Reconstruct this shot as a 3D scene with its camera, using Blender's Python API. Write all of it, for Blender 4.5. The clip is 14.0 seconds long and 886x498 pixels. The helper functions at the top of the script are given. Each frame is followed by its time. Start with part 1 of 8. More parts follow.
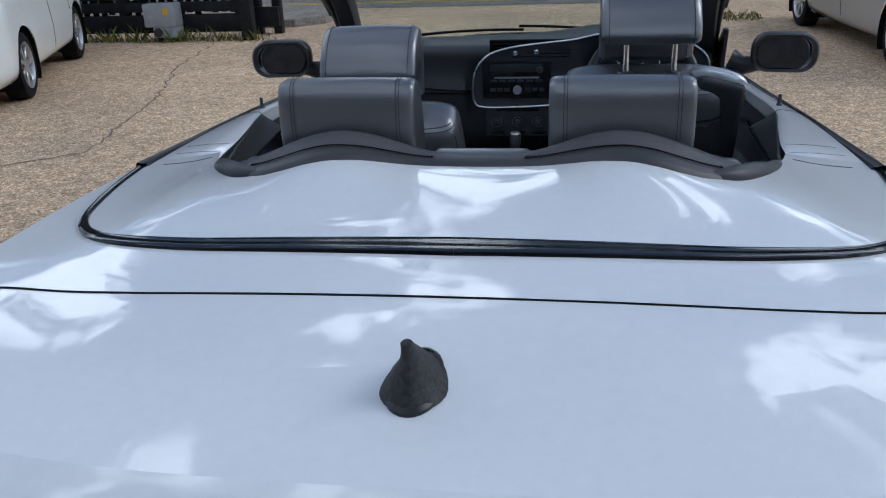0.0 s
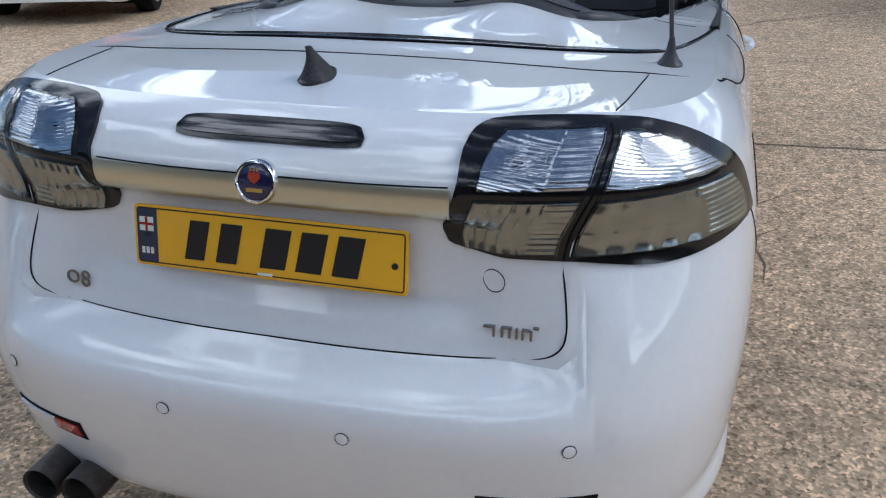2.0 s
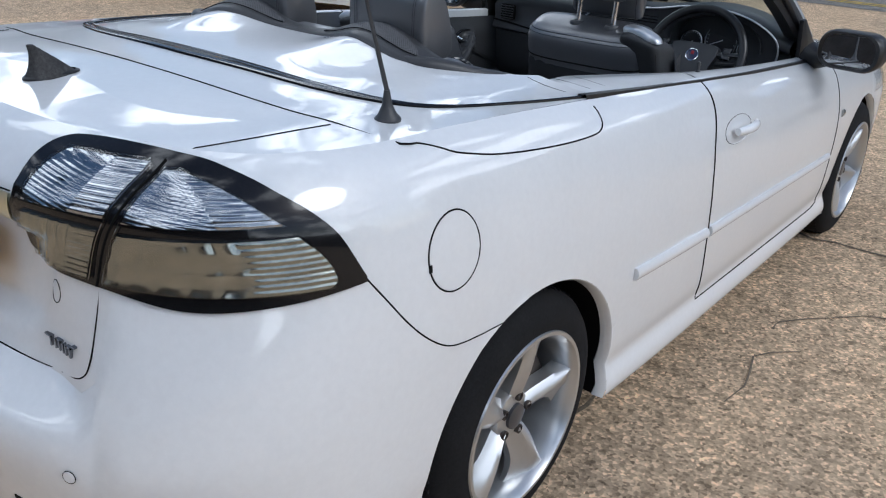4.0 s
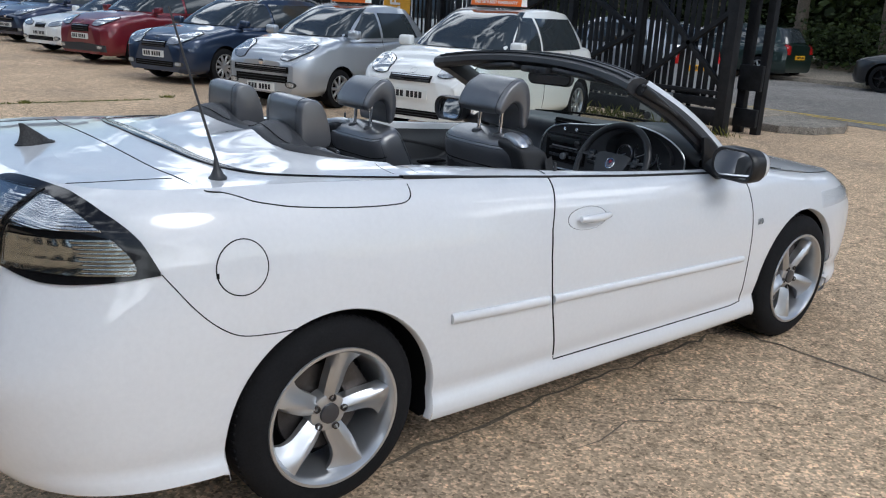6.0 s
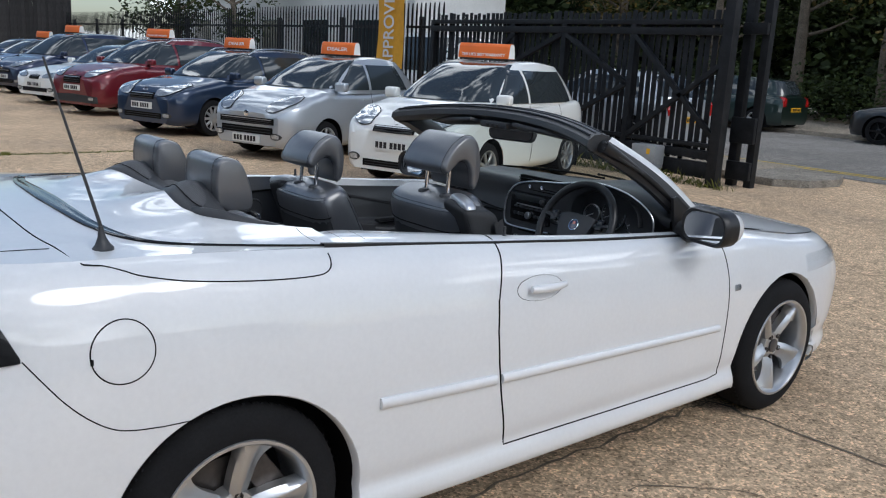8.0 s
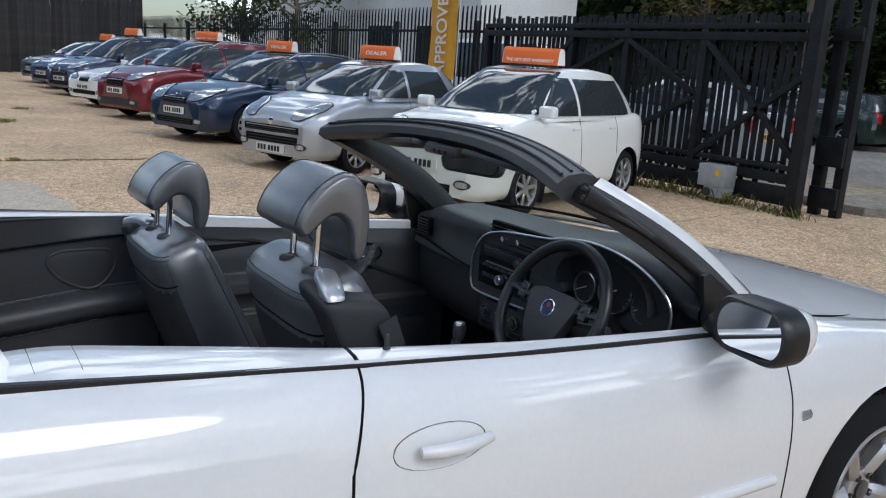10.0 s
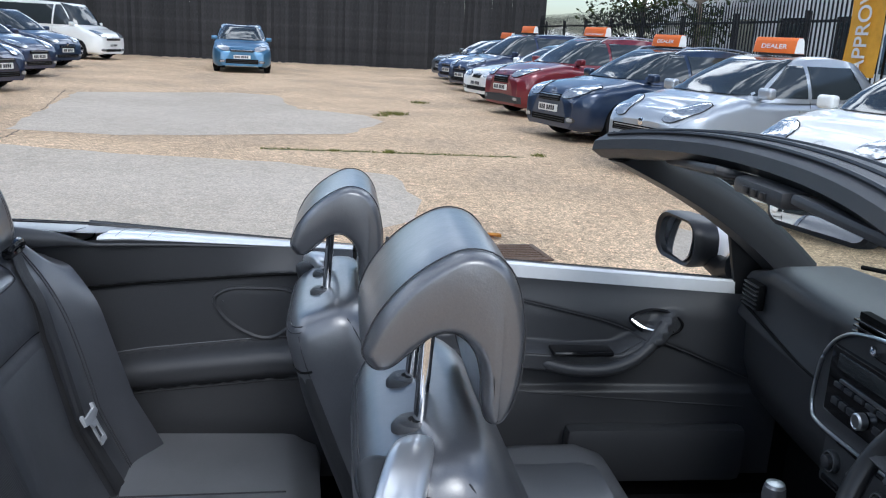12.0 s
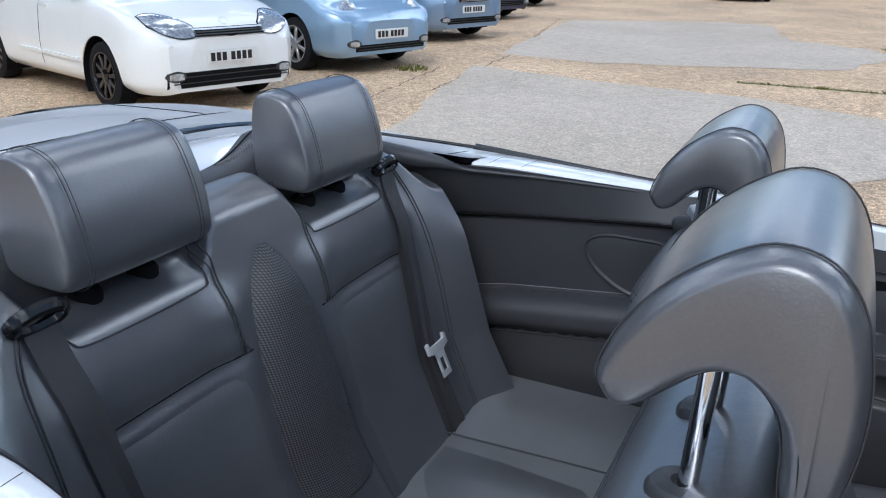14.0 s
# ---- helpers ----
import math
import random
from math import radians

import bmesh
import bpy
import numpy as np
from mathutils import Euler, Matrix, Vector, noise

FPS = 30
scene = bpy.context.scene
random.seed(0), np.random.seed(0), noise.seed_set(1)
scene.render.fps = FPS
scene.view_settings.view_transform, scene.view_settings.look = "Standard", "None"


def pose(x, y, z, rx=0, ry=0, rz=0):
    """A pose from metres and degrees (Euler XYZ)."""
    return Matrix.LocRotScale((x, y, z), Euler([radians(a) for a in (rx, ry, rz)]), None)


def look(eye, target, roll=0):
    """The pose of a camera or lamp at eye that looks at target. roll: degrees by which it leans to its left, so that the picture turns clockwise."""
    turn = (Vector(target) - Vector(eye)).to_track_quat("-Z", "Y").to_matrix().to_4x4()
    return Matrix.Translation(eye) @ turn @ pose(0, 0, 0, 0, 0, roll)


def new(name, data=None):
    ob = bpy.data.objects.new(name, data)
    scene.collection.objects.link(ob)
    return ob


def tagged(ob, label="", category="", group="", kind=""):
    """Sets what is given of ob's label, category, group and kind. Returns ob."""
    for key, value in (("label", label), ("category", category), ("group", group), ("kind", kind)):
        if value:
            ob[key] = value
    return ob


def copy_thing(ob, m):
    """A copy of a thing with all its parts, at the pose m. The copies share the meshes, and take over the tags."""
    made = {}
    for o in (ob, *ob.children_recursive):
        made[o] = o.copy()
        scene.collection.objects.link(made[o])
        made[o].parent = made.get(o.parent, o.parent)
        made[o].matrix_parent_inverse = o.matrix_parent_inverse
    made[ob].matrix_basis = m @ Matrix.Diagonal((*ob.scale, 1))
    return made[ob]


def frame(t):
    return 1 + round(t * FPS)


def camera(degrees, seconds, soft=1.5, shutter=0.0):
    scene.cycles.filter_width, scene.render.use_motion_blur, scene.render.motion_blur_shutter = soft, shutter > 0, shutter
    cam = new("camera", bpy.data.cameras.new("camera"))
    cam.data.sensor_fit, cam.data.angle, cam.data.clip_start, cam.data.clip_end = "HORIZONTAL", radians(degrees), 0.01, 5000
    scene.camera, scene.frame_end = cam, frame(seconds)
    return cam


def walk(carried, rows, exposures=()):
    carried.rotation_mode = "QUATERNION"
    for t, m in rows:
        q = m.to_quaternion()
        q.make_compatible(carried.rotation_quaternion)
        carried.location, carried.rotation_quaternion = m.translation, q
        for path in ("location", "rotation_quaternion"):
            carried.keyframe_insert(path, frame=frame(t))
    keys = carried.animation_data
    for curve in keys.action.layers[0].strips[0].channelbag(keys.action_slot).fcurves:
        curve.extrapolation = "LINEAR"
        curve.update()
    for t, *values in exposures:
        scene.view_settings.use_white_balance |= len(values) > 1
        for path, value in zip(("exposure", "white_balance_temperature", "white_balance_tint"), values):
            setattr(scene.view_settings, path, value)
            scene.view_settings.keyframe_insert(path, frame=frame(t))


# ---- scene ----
cam = camera(55.9, 14.0, 1.15)
PATH = [
    (0, (0.139, -1.297, 1.505), (-0.132, 0.531, 0.741), -2.2),
    (0.5, (0.185, -1.551, 1.475), (-0.113, 0.263, 0.686), -2.7),
    (1, (0.191, -1.769, 1.462), (-0.147, 0.023, 0.641), -2.7),
    (1.5, (0.345, -1.957, 1.438), (-0.056, -0.191, 0.589), -2.1),
    (2, (0.664, -2.035, 1.444), (0.16, -0.3, 0.584), -0.9),
    (2.5, (0.928, -1.909, 1.423), (0.294, -0.224, 0.552), 0.7),
    (3, (1.203, -1.744, 1.438), (0.404, -0.13, 0.567), 2.1),
    (3.5, (1.501, -1.608, 1.476), (0.532, -0.081, 0.623), 2.8),
    (4, (1.682, -1.414, 1.467), (0.563, 0.03, 0.655), 3.0),
    (4.2, (1.778, -1.364, 1.489), (0.608, 0.052, 0.697), 3.1),
    (6.3, (2.909, -1.229, 1.542), (1.407, -0.022, 1.006), 3.1),
    (6.5, (2.941, -1.236, 1.542), (1.431, -0.035, 1.019), 3.2),
    (7, (2.986, -1.226, 1.539), (1.468, -0.021, 1.044), 3.2),
    (7.5, (2.919, -1.112, 1.538), (1.405, 0.108, 1.07), 3.1),
    (8, (2.729, -0.878, 1.548), (1.218, 0.353, 1.1), 3.0),
    (8.2, (2.676, -0.772, 1.54), (1.164, 0.46, 1.098), 2.9),
    (10.3, (1.927, 0.378, 1.521), (0.272, 1.41, 1.08), 3.7),
    (10.5, (1.832, 0.462, 1.511), (0.15, 1.448, 1.067), 3.6),
    (11, (1.586, 0.626, 1.518), (-0.173, 1.464, 1.066), 3.3),
    (11.5, (1.439, 0.771, 1.505), (-0.417, 1.353, 1.04), 3.1),
    (12, (1.299, 0.903, 1.495), (-0.623, 1.148, 1.0), 3.1),
    (12.5, (1.14, 0.948, 1.464), (-0.782, 0.817, 0.927), 3.1),
    (13, (1.068, 0.946, 1.463), (-0.775, 0.443, 0.871), 2.7),
    (13.5, (1.036, 0.971, 1.458), (-0.676, 0.16, 0.817), 2.2),
    (14, (1.0, 1.056, 1.452), (-0.696, 0.248, 0.767), 1.1),
]
walk(cam, [(t, look(eye, target, roll)) for t, eye, target, roll in PATH],
     [(0, -.50, 5600, 8), (1, -.42, 5600, 8), (2.5, -.26, 5680, 8), (4.2, -.22, 5850, 8), (7.5, -.25, 6000, 8), (8.5, -.27, 6000, 8), (10.5, -.22, 5930, 8), (11.5, .18, 5800, 8), (12.5, .32, 5780, 8), (14, .26, 5700, 8)])

# ---- sky, sun ----
SUN_HEIGHT, SUN_TURN = 42, 80
world = bpy.data.worlds.new("sky")
scene.world = world
world.use_nodes = True
wt = world.node_tree
wt.nodes.clear()
w_out, w_bg = wt.nodes.new("ShaderNodeOutputWorld"), wt.nodes.new("ShaderNodeBackground")
w_sky = wt.nodes.new("ShaderNodeTexSky")
w_sky.sky_type, w_sky.sun_disc = "NISHITA", False
w_sky.sun_elevation, w_sky.sun_rotation = radians(SUN_HEIGHT), radians(SUN_TURN)
w_sky.air_density, w_sky.dust_density, w_sky.ozone_density = 1.0, 1.2, 1.0
w_co, w_map = wt.nodes.new("ShaderNodeTexCoord"), wt.nodes.new("ShaderNodeMapping")
w_map.inputs["Scale"].default_value = (1.0, 1.0, 2.2)
w_noise = wt.nodes.new("ShaderNodeTexNoise")
w_noise.inputs["Scale"].default_value, w_noise.inputs["Detail"].default_value, w_noise.inputs["Roughness"].default_value = 3.3, 12.0, .62
w_ramp = wt.nodes.new("ShaderNodeValToRGB")
w_ramp.color_ramp.elements[0].position, w_ramp.color_ramp.elements[1].position = .530, .585
w_mix = wt.nodes.new("ShaderNodeMix")
w_mix.data_type = "RGBA"
w_mix.inputs["B"].default_value = (26.0, 26.3, 26.8, 1)
wt.links.new(w_co.outputs["Generated"], w_map.inputs["Vector"])
wt.links.new(w_map.outputs["Vector"], w_noise.inputs["Vector"])
wt.links.new(w_noise.outputs["Fac"], w_ramp.inputs["Fac"])
wt.links.new(w_ramp.outputs["Color"], w_mix.inputs["Factor"])
wt.links.new(w_sky.outputs["Color"], w_mix.inputs["A"])
wt.links.new(w_mix.outputs["Result"], w_bg.inputs["Color"])
wt.links.new(w_bg.outputs["Background"], w_out.inputs["Surface"])
w_bg.inputs["Strength"].default_value = .12
sun = new("sun", bpy.data.lights.new("sun", "SUN"))
sun.data.energy, sun.data.angle, sun.data.color = 1.1, radians(24), (1, .97, .92)
sun.matrix_world = look((0, 0, 0), (-math.cos(radians(SUN_HEIGHT)) * math.sin(radians(SUN_TURN)), -math.cos(radians(SUN_HEIGHT)) * math.cos(radians(SUN_TURN)), -math.sin(radians(SUN_HEIGHT))))

# ---- materials ----
def material(name, color, rough=.5, metal=0.0, coat=0.0, grain=0.0, grain_size=200.0, stain=0.0, stain_size=3.0, bump=0.0, bump_size=None, spec=.5, trans=0.0, ior=1.45, per_object=0.0, emit=None, tones=None):
    m = bpy.data.materials.new(name)
    m.use_nodes = True
    t = m.node_tree
    b = t.nodes["Principled BSDF"]
    b.inputs["Roughness"].default_value, b.inputs["Metallic"].default_value = rough, metal
    b.inputs["Coat Weight"].default_value, b.inputs["Specular IOR Level"].default_value = coat, spec
    b.inputs["Coat Roughness"].default_value = .03
    b.inputs["Transmission Weight"].default_value, b.inputs["IOR"].default_value = trans, ior
    co = t.nodes.new("ShaderNodeTexCoord")
    col = None

    def noise_node(scale, detail=4, rough_=.6):
        n = t.nodes.new("ShaderNodeTexNoise")
        n.inputs["Scale"].default_value, n.inputs["Detail"].default_value, n.inputs["Roughness"].default_value = scale, detail, rough_
        t.links.new(co.outputs["Object"], n.inputs["Vector"])
        return n

    def vary(prev, n, amount, lo=.3, hi=.7):
        r = t.nodes.new("ShaderNodeMapRange")
        r.inputs["From Min"].default_value, r.inputs["From Max"].default_value = lo, hi
        r.inputs["To Min"].default_value, r.inputs["To Max"].default_value = 1 - amount, 1 + amount
        t.links.new(n, r.inputs["Value"])
        x = t.nodes.new("ShaderNodeMix")
        x.data_type, x.blend_type = "RGBA", "MULTIPLY"
        x.inputs["Factor"].default_value = 1
        if prev is None:
            x.inputs["A"].default_value = (*color, 1)
        else:
            t.links.new(prev, x.inputs["A"])
        t.links.new(r.outputs["Result"], x.inputs["B"])
        return x.outputs["Result"]

    if stain:
        col = vary(col, noise_node(stain_size, 5).outputs["Fac"], stain)
        rr = t.nodes.new("ShaderNodeMapRange")
        rr.inputs["To Min"].default_value, rr.inputs["To Max"].default_value = max(0, rough - .12 * min(1, stain * 4)), min(1, rough + .12 * min(1, stain * 4))
        t.links.new(noise_node(stain_size * 2.3).outputs["Fac"], rr.inputs["Value"])
        t.links.new(rr.outputs["Result"], b.inputs["Roughness"])
    if grain:
        col = vary(col, noise_node(grain_size, 3).outputs["Fac"], grain)
    if per_object:
        o = t.nodes.new("ShaderNodeObjectInfo")
        col = vary(col, o.outputs["Random"], per_object, 0, 1)
    if col is None:
        b.inputs["Base Color"].default_value = (*color, 1)
    else:
        t.links.new(col, b.inputs["Base Color"])
    if bump:
        n = noise_node(bump_size or grain_size, 3)
        u = t.nodes.new("ShaderNodeBump")
        u.inputs["Strength"].default_value, u.inputs["Distance"].default_value = bump, .001
        t.links.new(n.outputs["Fac"], u.inputs["Height"])
        t.links.new(u.outputs["Normal"], b.inputs["Normal"])
    if emit:
        b.inputs["Emission Color"].default_value, b.inputs["Emission Strength"].default_value = (*emit[:3], 1), emit[3]
    m.diffuse_color = (*color, 1)
    return m


def paint(name, color, metal=0.0):
    return material(name, color, .32 if metal else .4, metal, 1.0, stain=.03, stain_size=1.5, grain=.02 if not metal else .10, grain_size=60 if not metal else 900)


white_paint = paint("white paint", (.74, .75, .76))
white_paint.node_tree.nodes["Principled BSDF"].inputs["Coat IOR"].default_value = 1.65
white_paint.node_tree.nodes["Principled BSDF"].inputs["Coat Roughness"].default_value = .006
gap_black = material("gap black", (.006, .006, .006), .85, spec=.15)
black_trim = material("black rubber trim", (.014, .014, .015), .38, grain=.1, grain_size=300, stain=.1)
gloss_black = material("gloss black plastic", (.008, .008, .009), .12, coat=.3, spec=.35, stain=.1)
soft_black = material("matt black plastic", (.042, .043, .046), .42, grain=.12, grain_size=500, bump=.25, bump_size=700, stain=.08)
weathered_black = material("weathered black plastic", (.03, .029, .029), .7, grain=.4, grain_size=160, stain=.35, stain_size=40, bump=.3)
leather = material("black leather", (.064, .066, .073), .33, coat=.8, ior=1.68, grain=.10, grain_size=350, bump=.22, bump_size=420, stain=.10, stain_size=5, spec=.85)
leather_dark = material("black leather insert", (.068, .070, .077), .36, coat=.6, ior=1.75, grain=.10, grain_size=350, bump=.4, bump_size=420, stain=.1, stain_size=5, spec=.9)
for m_ in (leather, leather_dark):
    t_ = m_.node_tree
    t_.nodes["Principled BSDF"].inputs["Coat Roughness"].default_value = .27
    folds, fold_bump = t_.nodes.new("ShaderNodeTexNoise"), t_.nodes.new("ShaderNodeBump")
    folds.inputs["Scale"].default_value, folds.inputs["Detail"].default_value = 14, 4
    fold_bump.inputs["Strength"].default_value, fold_bump.inputs["Distance"].default_value = .35, .006
    t_.links.new(t_.nodes["Texture Coordinate"].outputs["Object"], folds.inputs["Vector"])
    t_.links.new(folds.outputs["Fac"], fold_bump.inputs["Height"])
    for n_ in t_.nodes:
        if n_.bl_idname == "ShaderNodeBump" and n_ != fold_bump:
            t_.links.new(fold_bump.outputs["Normal"], n_.inputs["Normal"])
# Lighter copy of the leather: sky light on the cushions is in its colour.
lit_leather = material("black leather with sky light in its colour", (.115, .116, .121), .36, coat=.5, ior=1.75, grain=.10, grain_size=350, bump=.35, bump_size=420, stain=.14, stain_size=5, spec=1.0)
stitch_mat = material("dark stitching", (.040, .040, .043), .8)
carpet = material("black carpet", (.012, .012, .013), .95, spec=.15, grain=.35, grain_size=900, bump=.6)
chrome = material("chrome", (.80, .81, .83), .08, 1.0)
satin = material("satin silver", (.62, .63, .65), .30, 1.0, stain=.05)
champagne = material("satin champagne aluminium", (.66, .64, .50), .33, 1.0, stain=.04)
alloy = material("silver alloy", (.56, .57, .58), .33, .85, .4, stain=.06, stain_size=8)
tyre_mat = material("tyre rubber", (.011, .011, .012), .85, spec=.2, grain=.2, grain_size=150, stain=.2, stain_size=6, bump=.3)
brake_mat = material("brake steel", (.09, .08, .075), .5, .8, stain=.3, stain_size=20)
# Near-black that puts the deep shade of hollows into the colour.
dark_void = material("shaded hollow black", (.008, .008, .009), .9, spec=.1)
plate_yellow = material("yellow plate", (.80, .43, .012), .42, coat=.3, stain=.05, stain_size=12)
plate_white = material("white plate", (.72, .73, .70), .42, coat=.3, stain=.05)
ink = material("plate black", (.012, .012, .014), .45)
navy = material("navy enamel", (.012, .014, .06), .2, coat=.8)
red_lens = material("red lens", (.35, .012, .012), .1, coat=1)
mirror_mat = material("mirror", (.85, .86, .87), .01, 1.0)


def glass_material(name, tint, rough=.0, alpha=.25):
    m = bpy.data.materials.new(name)
    m.use_nodes = True
    t = m.node_tree
    t.nodes.clear()
    out, mix = t.nodes.new("ShaderNodeOutputMaterial"), t.nodes.new("ShaderNodeMixShader")
    tr, gl, lw = t.nodes.new("ShaderNodeBsdfTransparent"), t.nodes.new("ShaderNodeBsdfGlossy"), t.nodes.new("ShaderNodeLayerWeight")
    lw.inputs["Blend"].default_value = .5
    pw, fr = t.nodes.new("ShaderNodeMath"), t.nodes.new("ShaderNodeMath")
    pw.operation, fr.operation = "POWER", "MULTIPLY_ADD"
    pw.inputs[1].default_value, fr.inputs[1].default_value, fr.inputs[2].default_value = 5.0, .8, .05
    t.links.new(lw.outputs["Facing"], pw.inputs[0])
    t.links.new(pw.outputs["Value"], fr.inputs[0])
    tr.inputs["Color"].default_value = (*tint, 1)
    gl.inputs["Roughness"].default_value = rough
    t.links.new(fr.outputs["Value"], mix.inputs["Fac"])
    t.links.new(tr.outputs["BSDF"], mix.inputs[1])
    t.links.new(gl.outputs["BSDF"], mix.inputs[2])
    t.links.new(mix.outputs["Shader"], out.inputs["Surface"])
    return m


glass_clear = glass_material("windscreen glass", (.84, .90, .87))
glass_dark = glass_material("tinted car glass", (.30, .34, .34))
lens_clear = glass_material("clear lens", (.93, .94, .95), .02)
lens_smoke = glass_material("smoked lens", (.55, .57, .58), .02)

# ---- mesh helpers ----
def link_mesh(name, bm, mat, smooth=True, parent=None, angle=40):
    bmesh.ops.remove_doubles(bm, verts=bm.verts, dist=1e-5)
    bmesh.ops.recalc_face_normals(bm, faces=bm.faces)
    me = bpy.data.meshes.new(name)
    bm.to_mesh(me)
    bm.free()
    me.materials.append(mat)
    if smooth:
        me.polygons.foreach_set("use_smooth", [True] * len(me.polygons))
        me.set_sharp_from_angle(angle=radians(angle))
    ob = new(name, me)
    if parent:
        ob.parent = parent
    return ob


def part(name, bm, mat, parent, label="", smooth=True, angle=40):
    ob = link_mesh(name, bm, mat, smooth, parent, angle)
    if label:
        ob["label"] = label
    return ob


def holder(name, m=None):
    ob = new(name)
    ob.empty_display_size = .1
    if m is not None:
        ob.matrix_world = m
    return ob


def grid(bm, rows, closed_u=False, closed_v=False):
    """Quads over rows of points."""
    vs = [[bm.verts.new(p) for p in row] for row in rows]
    nu, nv = len(vs), len(vs[0])
    for i in range(nu - (0 if closed_u else 1)):
        for j in range(nv - (0 if closed_v else 1)):
            q = (vs[i][j], vs[(i + 1) % nu][j], vs[(i + 1) % nu][(j + 1) % nv], vs[i][(j + 1) % nv])
            if len(set(q)) == 4:
                bm.faces.new(q)
    return vs


def box(bm, x0, x1, y0, y1, z0, z1, bevel=0.0, m=None, seg=2):
    t = bmesh.new()
    bmesh.ops.create_cube(t, size=1)
    for v in t.verts:
        v.co = Vector(((x0 + x1) / 2 + v.co.x * (x1 - x0), (y0 + y1) / 2 + v.co.y * (y1 - y0), (z0 + z1) / 2 + v.co.z * (z1 - z0)))
    if bevel:
        bmesh.ops.bevel(t, geom=t.edges[:], offset=bevel, segments=seg, profile=.6, affect="EDGES")
    merge(bm, t, m)
    return bm


def merge(bm, t, m=None):
    """Adds the bmesh t to bm, moved by m."""
    back = {}
    for v in t.verts:
        back[v] = bm.verts.new(m @ v.co if m is not None else v.co)
    for f in t.faces:
        bm.faces.new([back[v] for v in f.verts])
    t.free()


def tube(bm, path, r, sides=6, closed=False, caps=True, flat=1.0):
    path = [Vector(p) for p in path]
    n = len(path)
    rows = []
    up = Vector((0, 0, 1))
    for i, p in enumerate(path):
        d = (path[(i + 1) % n] - path[i - 1]) if closed else (path[min(i + 1, n - 1)] - path[max(i - 1, 0)])
        d.normalize()
        a = d.cross(up if abs(d.z) < .95 else Vector((1, 0, 0))).normalized()
        b = a.cross(d).normalized()
        rr = r(i / max(1, n - 1)) if callable(r) else r
        rows.append([p + (a * math.cos(k * math.tau / sides) + b * math.sin(k * math.tau / sides) * flat) * rr for k in range(sides)])
    vs = grid(bm, rows, closed_u=closed, closed_v=True)
    if caps and not closed:
        bm.faces.new(vs[0][::-1])
        bm.faces.new(vs[-1])
    return bm


def lathe(bm, profile, m=None, n=32, arc=1.0):
    """profile: (radius, height) about the z axis."""
    t = bmesh.new()
    k = n if arc == 1 else n + 1
    grid(t, [[(r * math.cos(a * arc * math.tau / n), r * math.sin(a * arc * math.tau / n), h) for a in range(k)] for r, h in profile], closed_v=arc == 1)
    merge(bm, t, m)
    return bm


def prism(bm, outline, z0, z1, m=None, bevel=0.0):
    t = bmesh.new()
    a = [t.verts.new((x, y, z0)) for x, y in outline]
    b = [t.verts.new((x, y, z1)) for x, y in outline]
    t.faces.new(a[::-1])
    t.faces.new(b)
    n = len(a)
    for i in range(n):
        t.faces.new((a[i], a[(i + 1) % n], b[(i + 1) % n], b[i]))
    if bevel:
        bmesh.ops.bevel(t, geom=t.edges[:], offset=bevel, segments=2, profile=.6, affect="EDGES")
    merge(bm, t, m)
    return bm


def spline(points, n):
    """n points of a smooth curve through points."""
    pts = [Vector(p) for p in points]
    out = []
    k = len(pts) - 1
    for j in range(n):
        u = j / (n - 1) * k
        i = min(int(u), k - 1)
        t = u - i
        p0, p1, p2, p3 = pts[max(i - 1, 0)], pts[i], pts[i + 1], pts[min(i + 2, k)]
        out.append(.5 * ((2 * p1) + (p2 - p0) * t + (2 * p0 - 5 * p1 + 4 * p2 - p3) * t * t + (3 * p1 - p0 - 3 * p2 + p3) * t**3))
    return out


def rounded(w, h, r, n=4):
    """The outline of a rounded rectangle round the origin."""
    out = []
    for cx, cy, a0 in ((w / 2 - r, h / 2 - r, 0), (-w / 2 + r, h / 2 - r, 90), (-w / 2 + r, -h / 2 + r, 180), (w / 2 - r, -h / 2 + r, 270)):
        for k in range(n + 1):
            a = radians(a0 + 90 * k / n)
            out.append((cx + r * math.cos(a), cy + r * math.sin(a)))
    return out


def words(text, size, mat, m, name="lettering", parent=None, shear=0.0, thick=.0006, space=1.0, fit_width=None, bold=0.0):
    cu = bpy.data.curves.new(name, "FONT")
    cu.body, cu.size, cu.align_x, cu.align_y, cu.extrude, cu.shear, cu.space_character, cu.offset = text, size, "CENTER", "CENTER", thick, shear, space, bold
    ob = bpy.data.objects.new(name, cu)
    me = bpy.data.meshes.new_from_object(ob)
    bpy.data.objects.remove(ob)
    bpy.data.curves.remove(cu)
    if fit_width:
        xs = [v.co.x for v in me.vertices]
        k = fit_width / (max(xs) - min(xs))
        for v in me.vertices:
            v.co.x *= k
    me.materials.clear()
    me.materials.append(mat)
    ob = new(name, me)
    if parent:
        ob.parent = parent
    ob.matrix_basis = m
    return ob

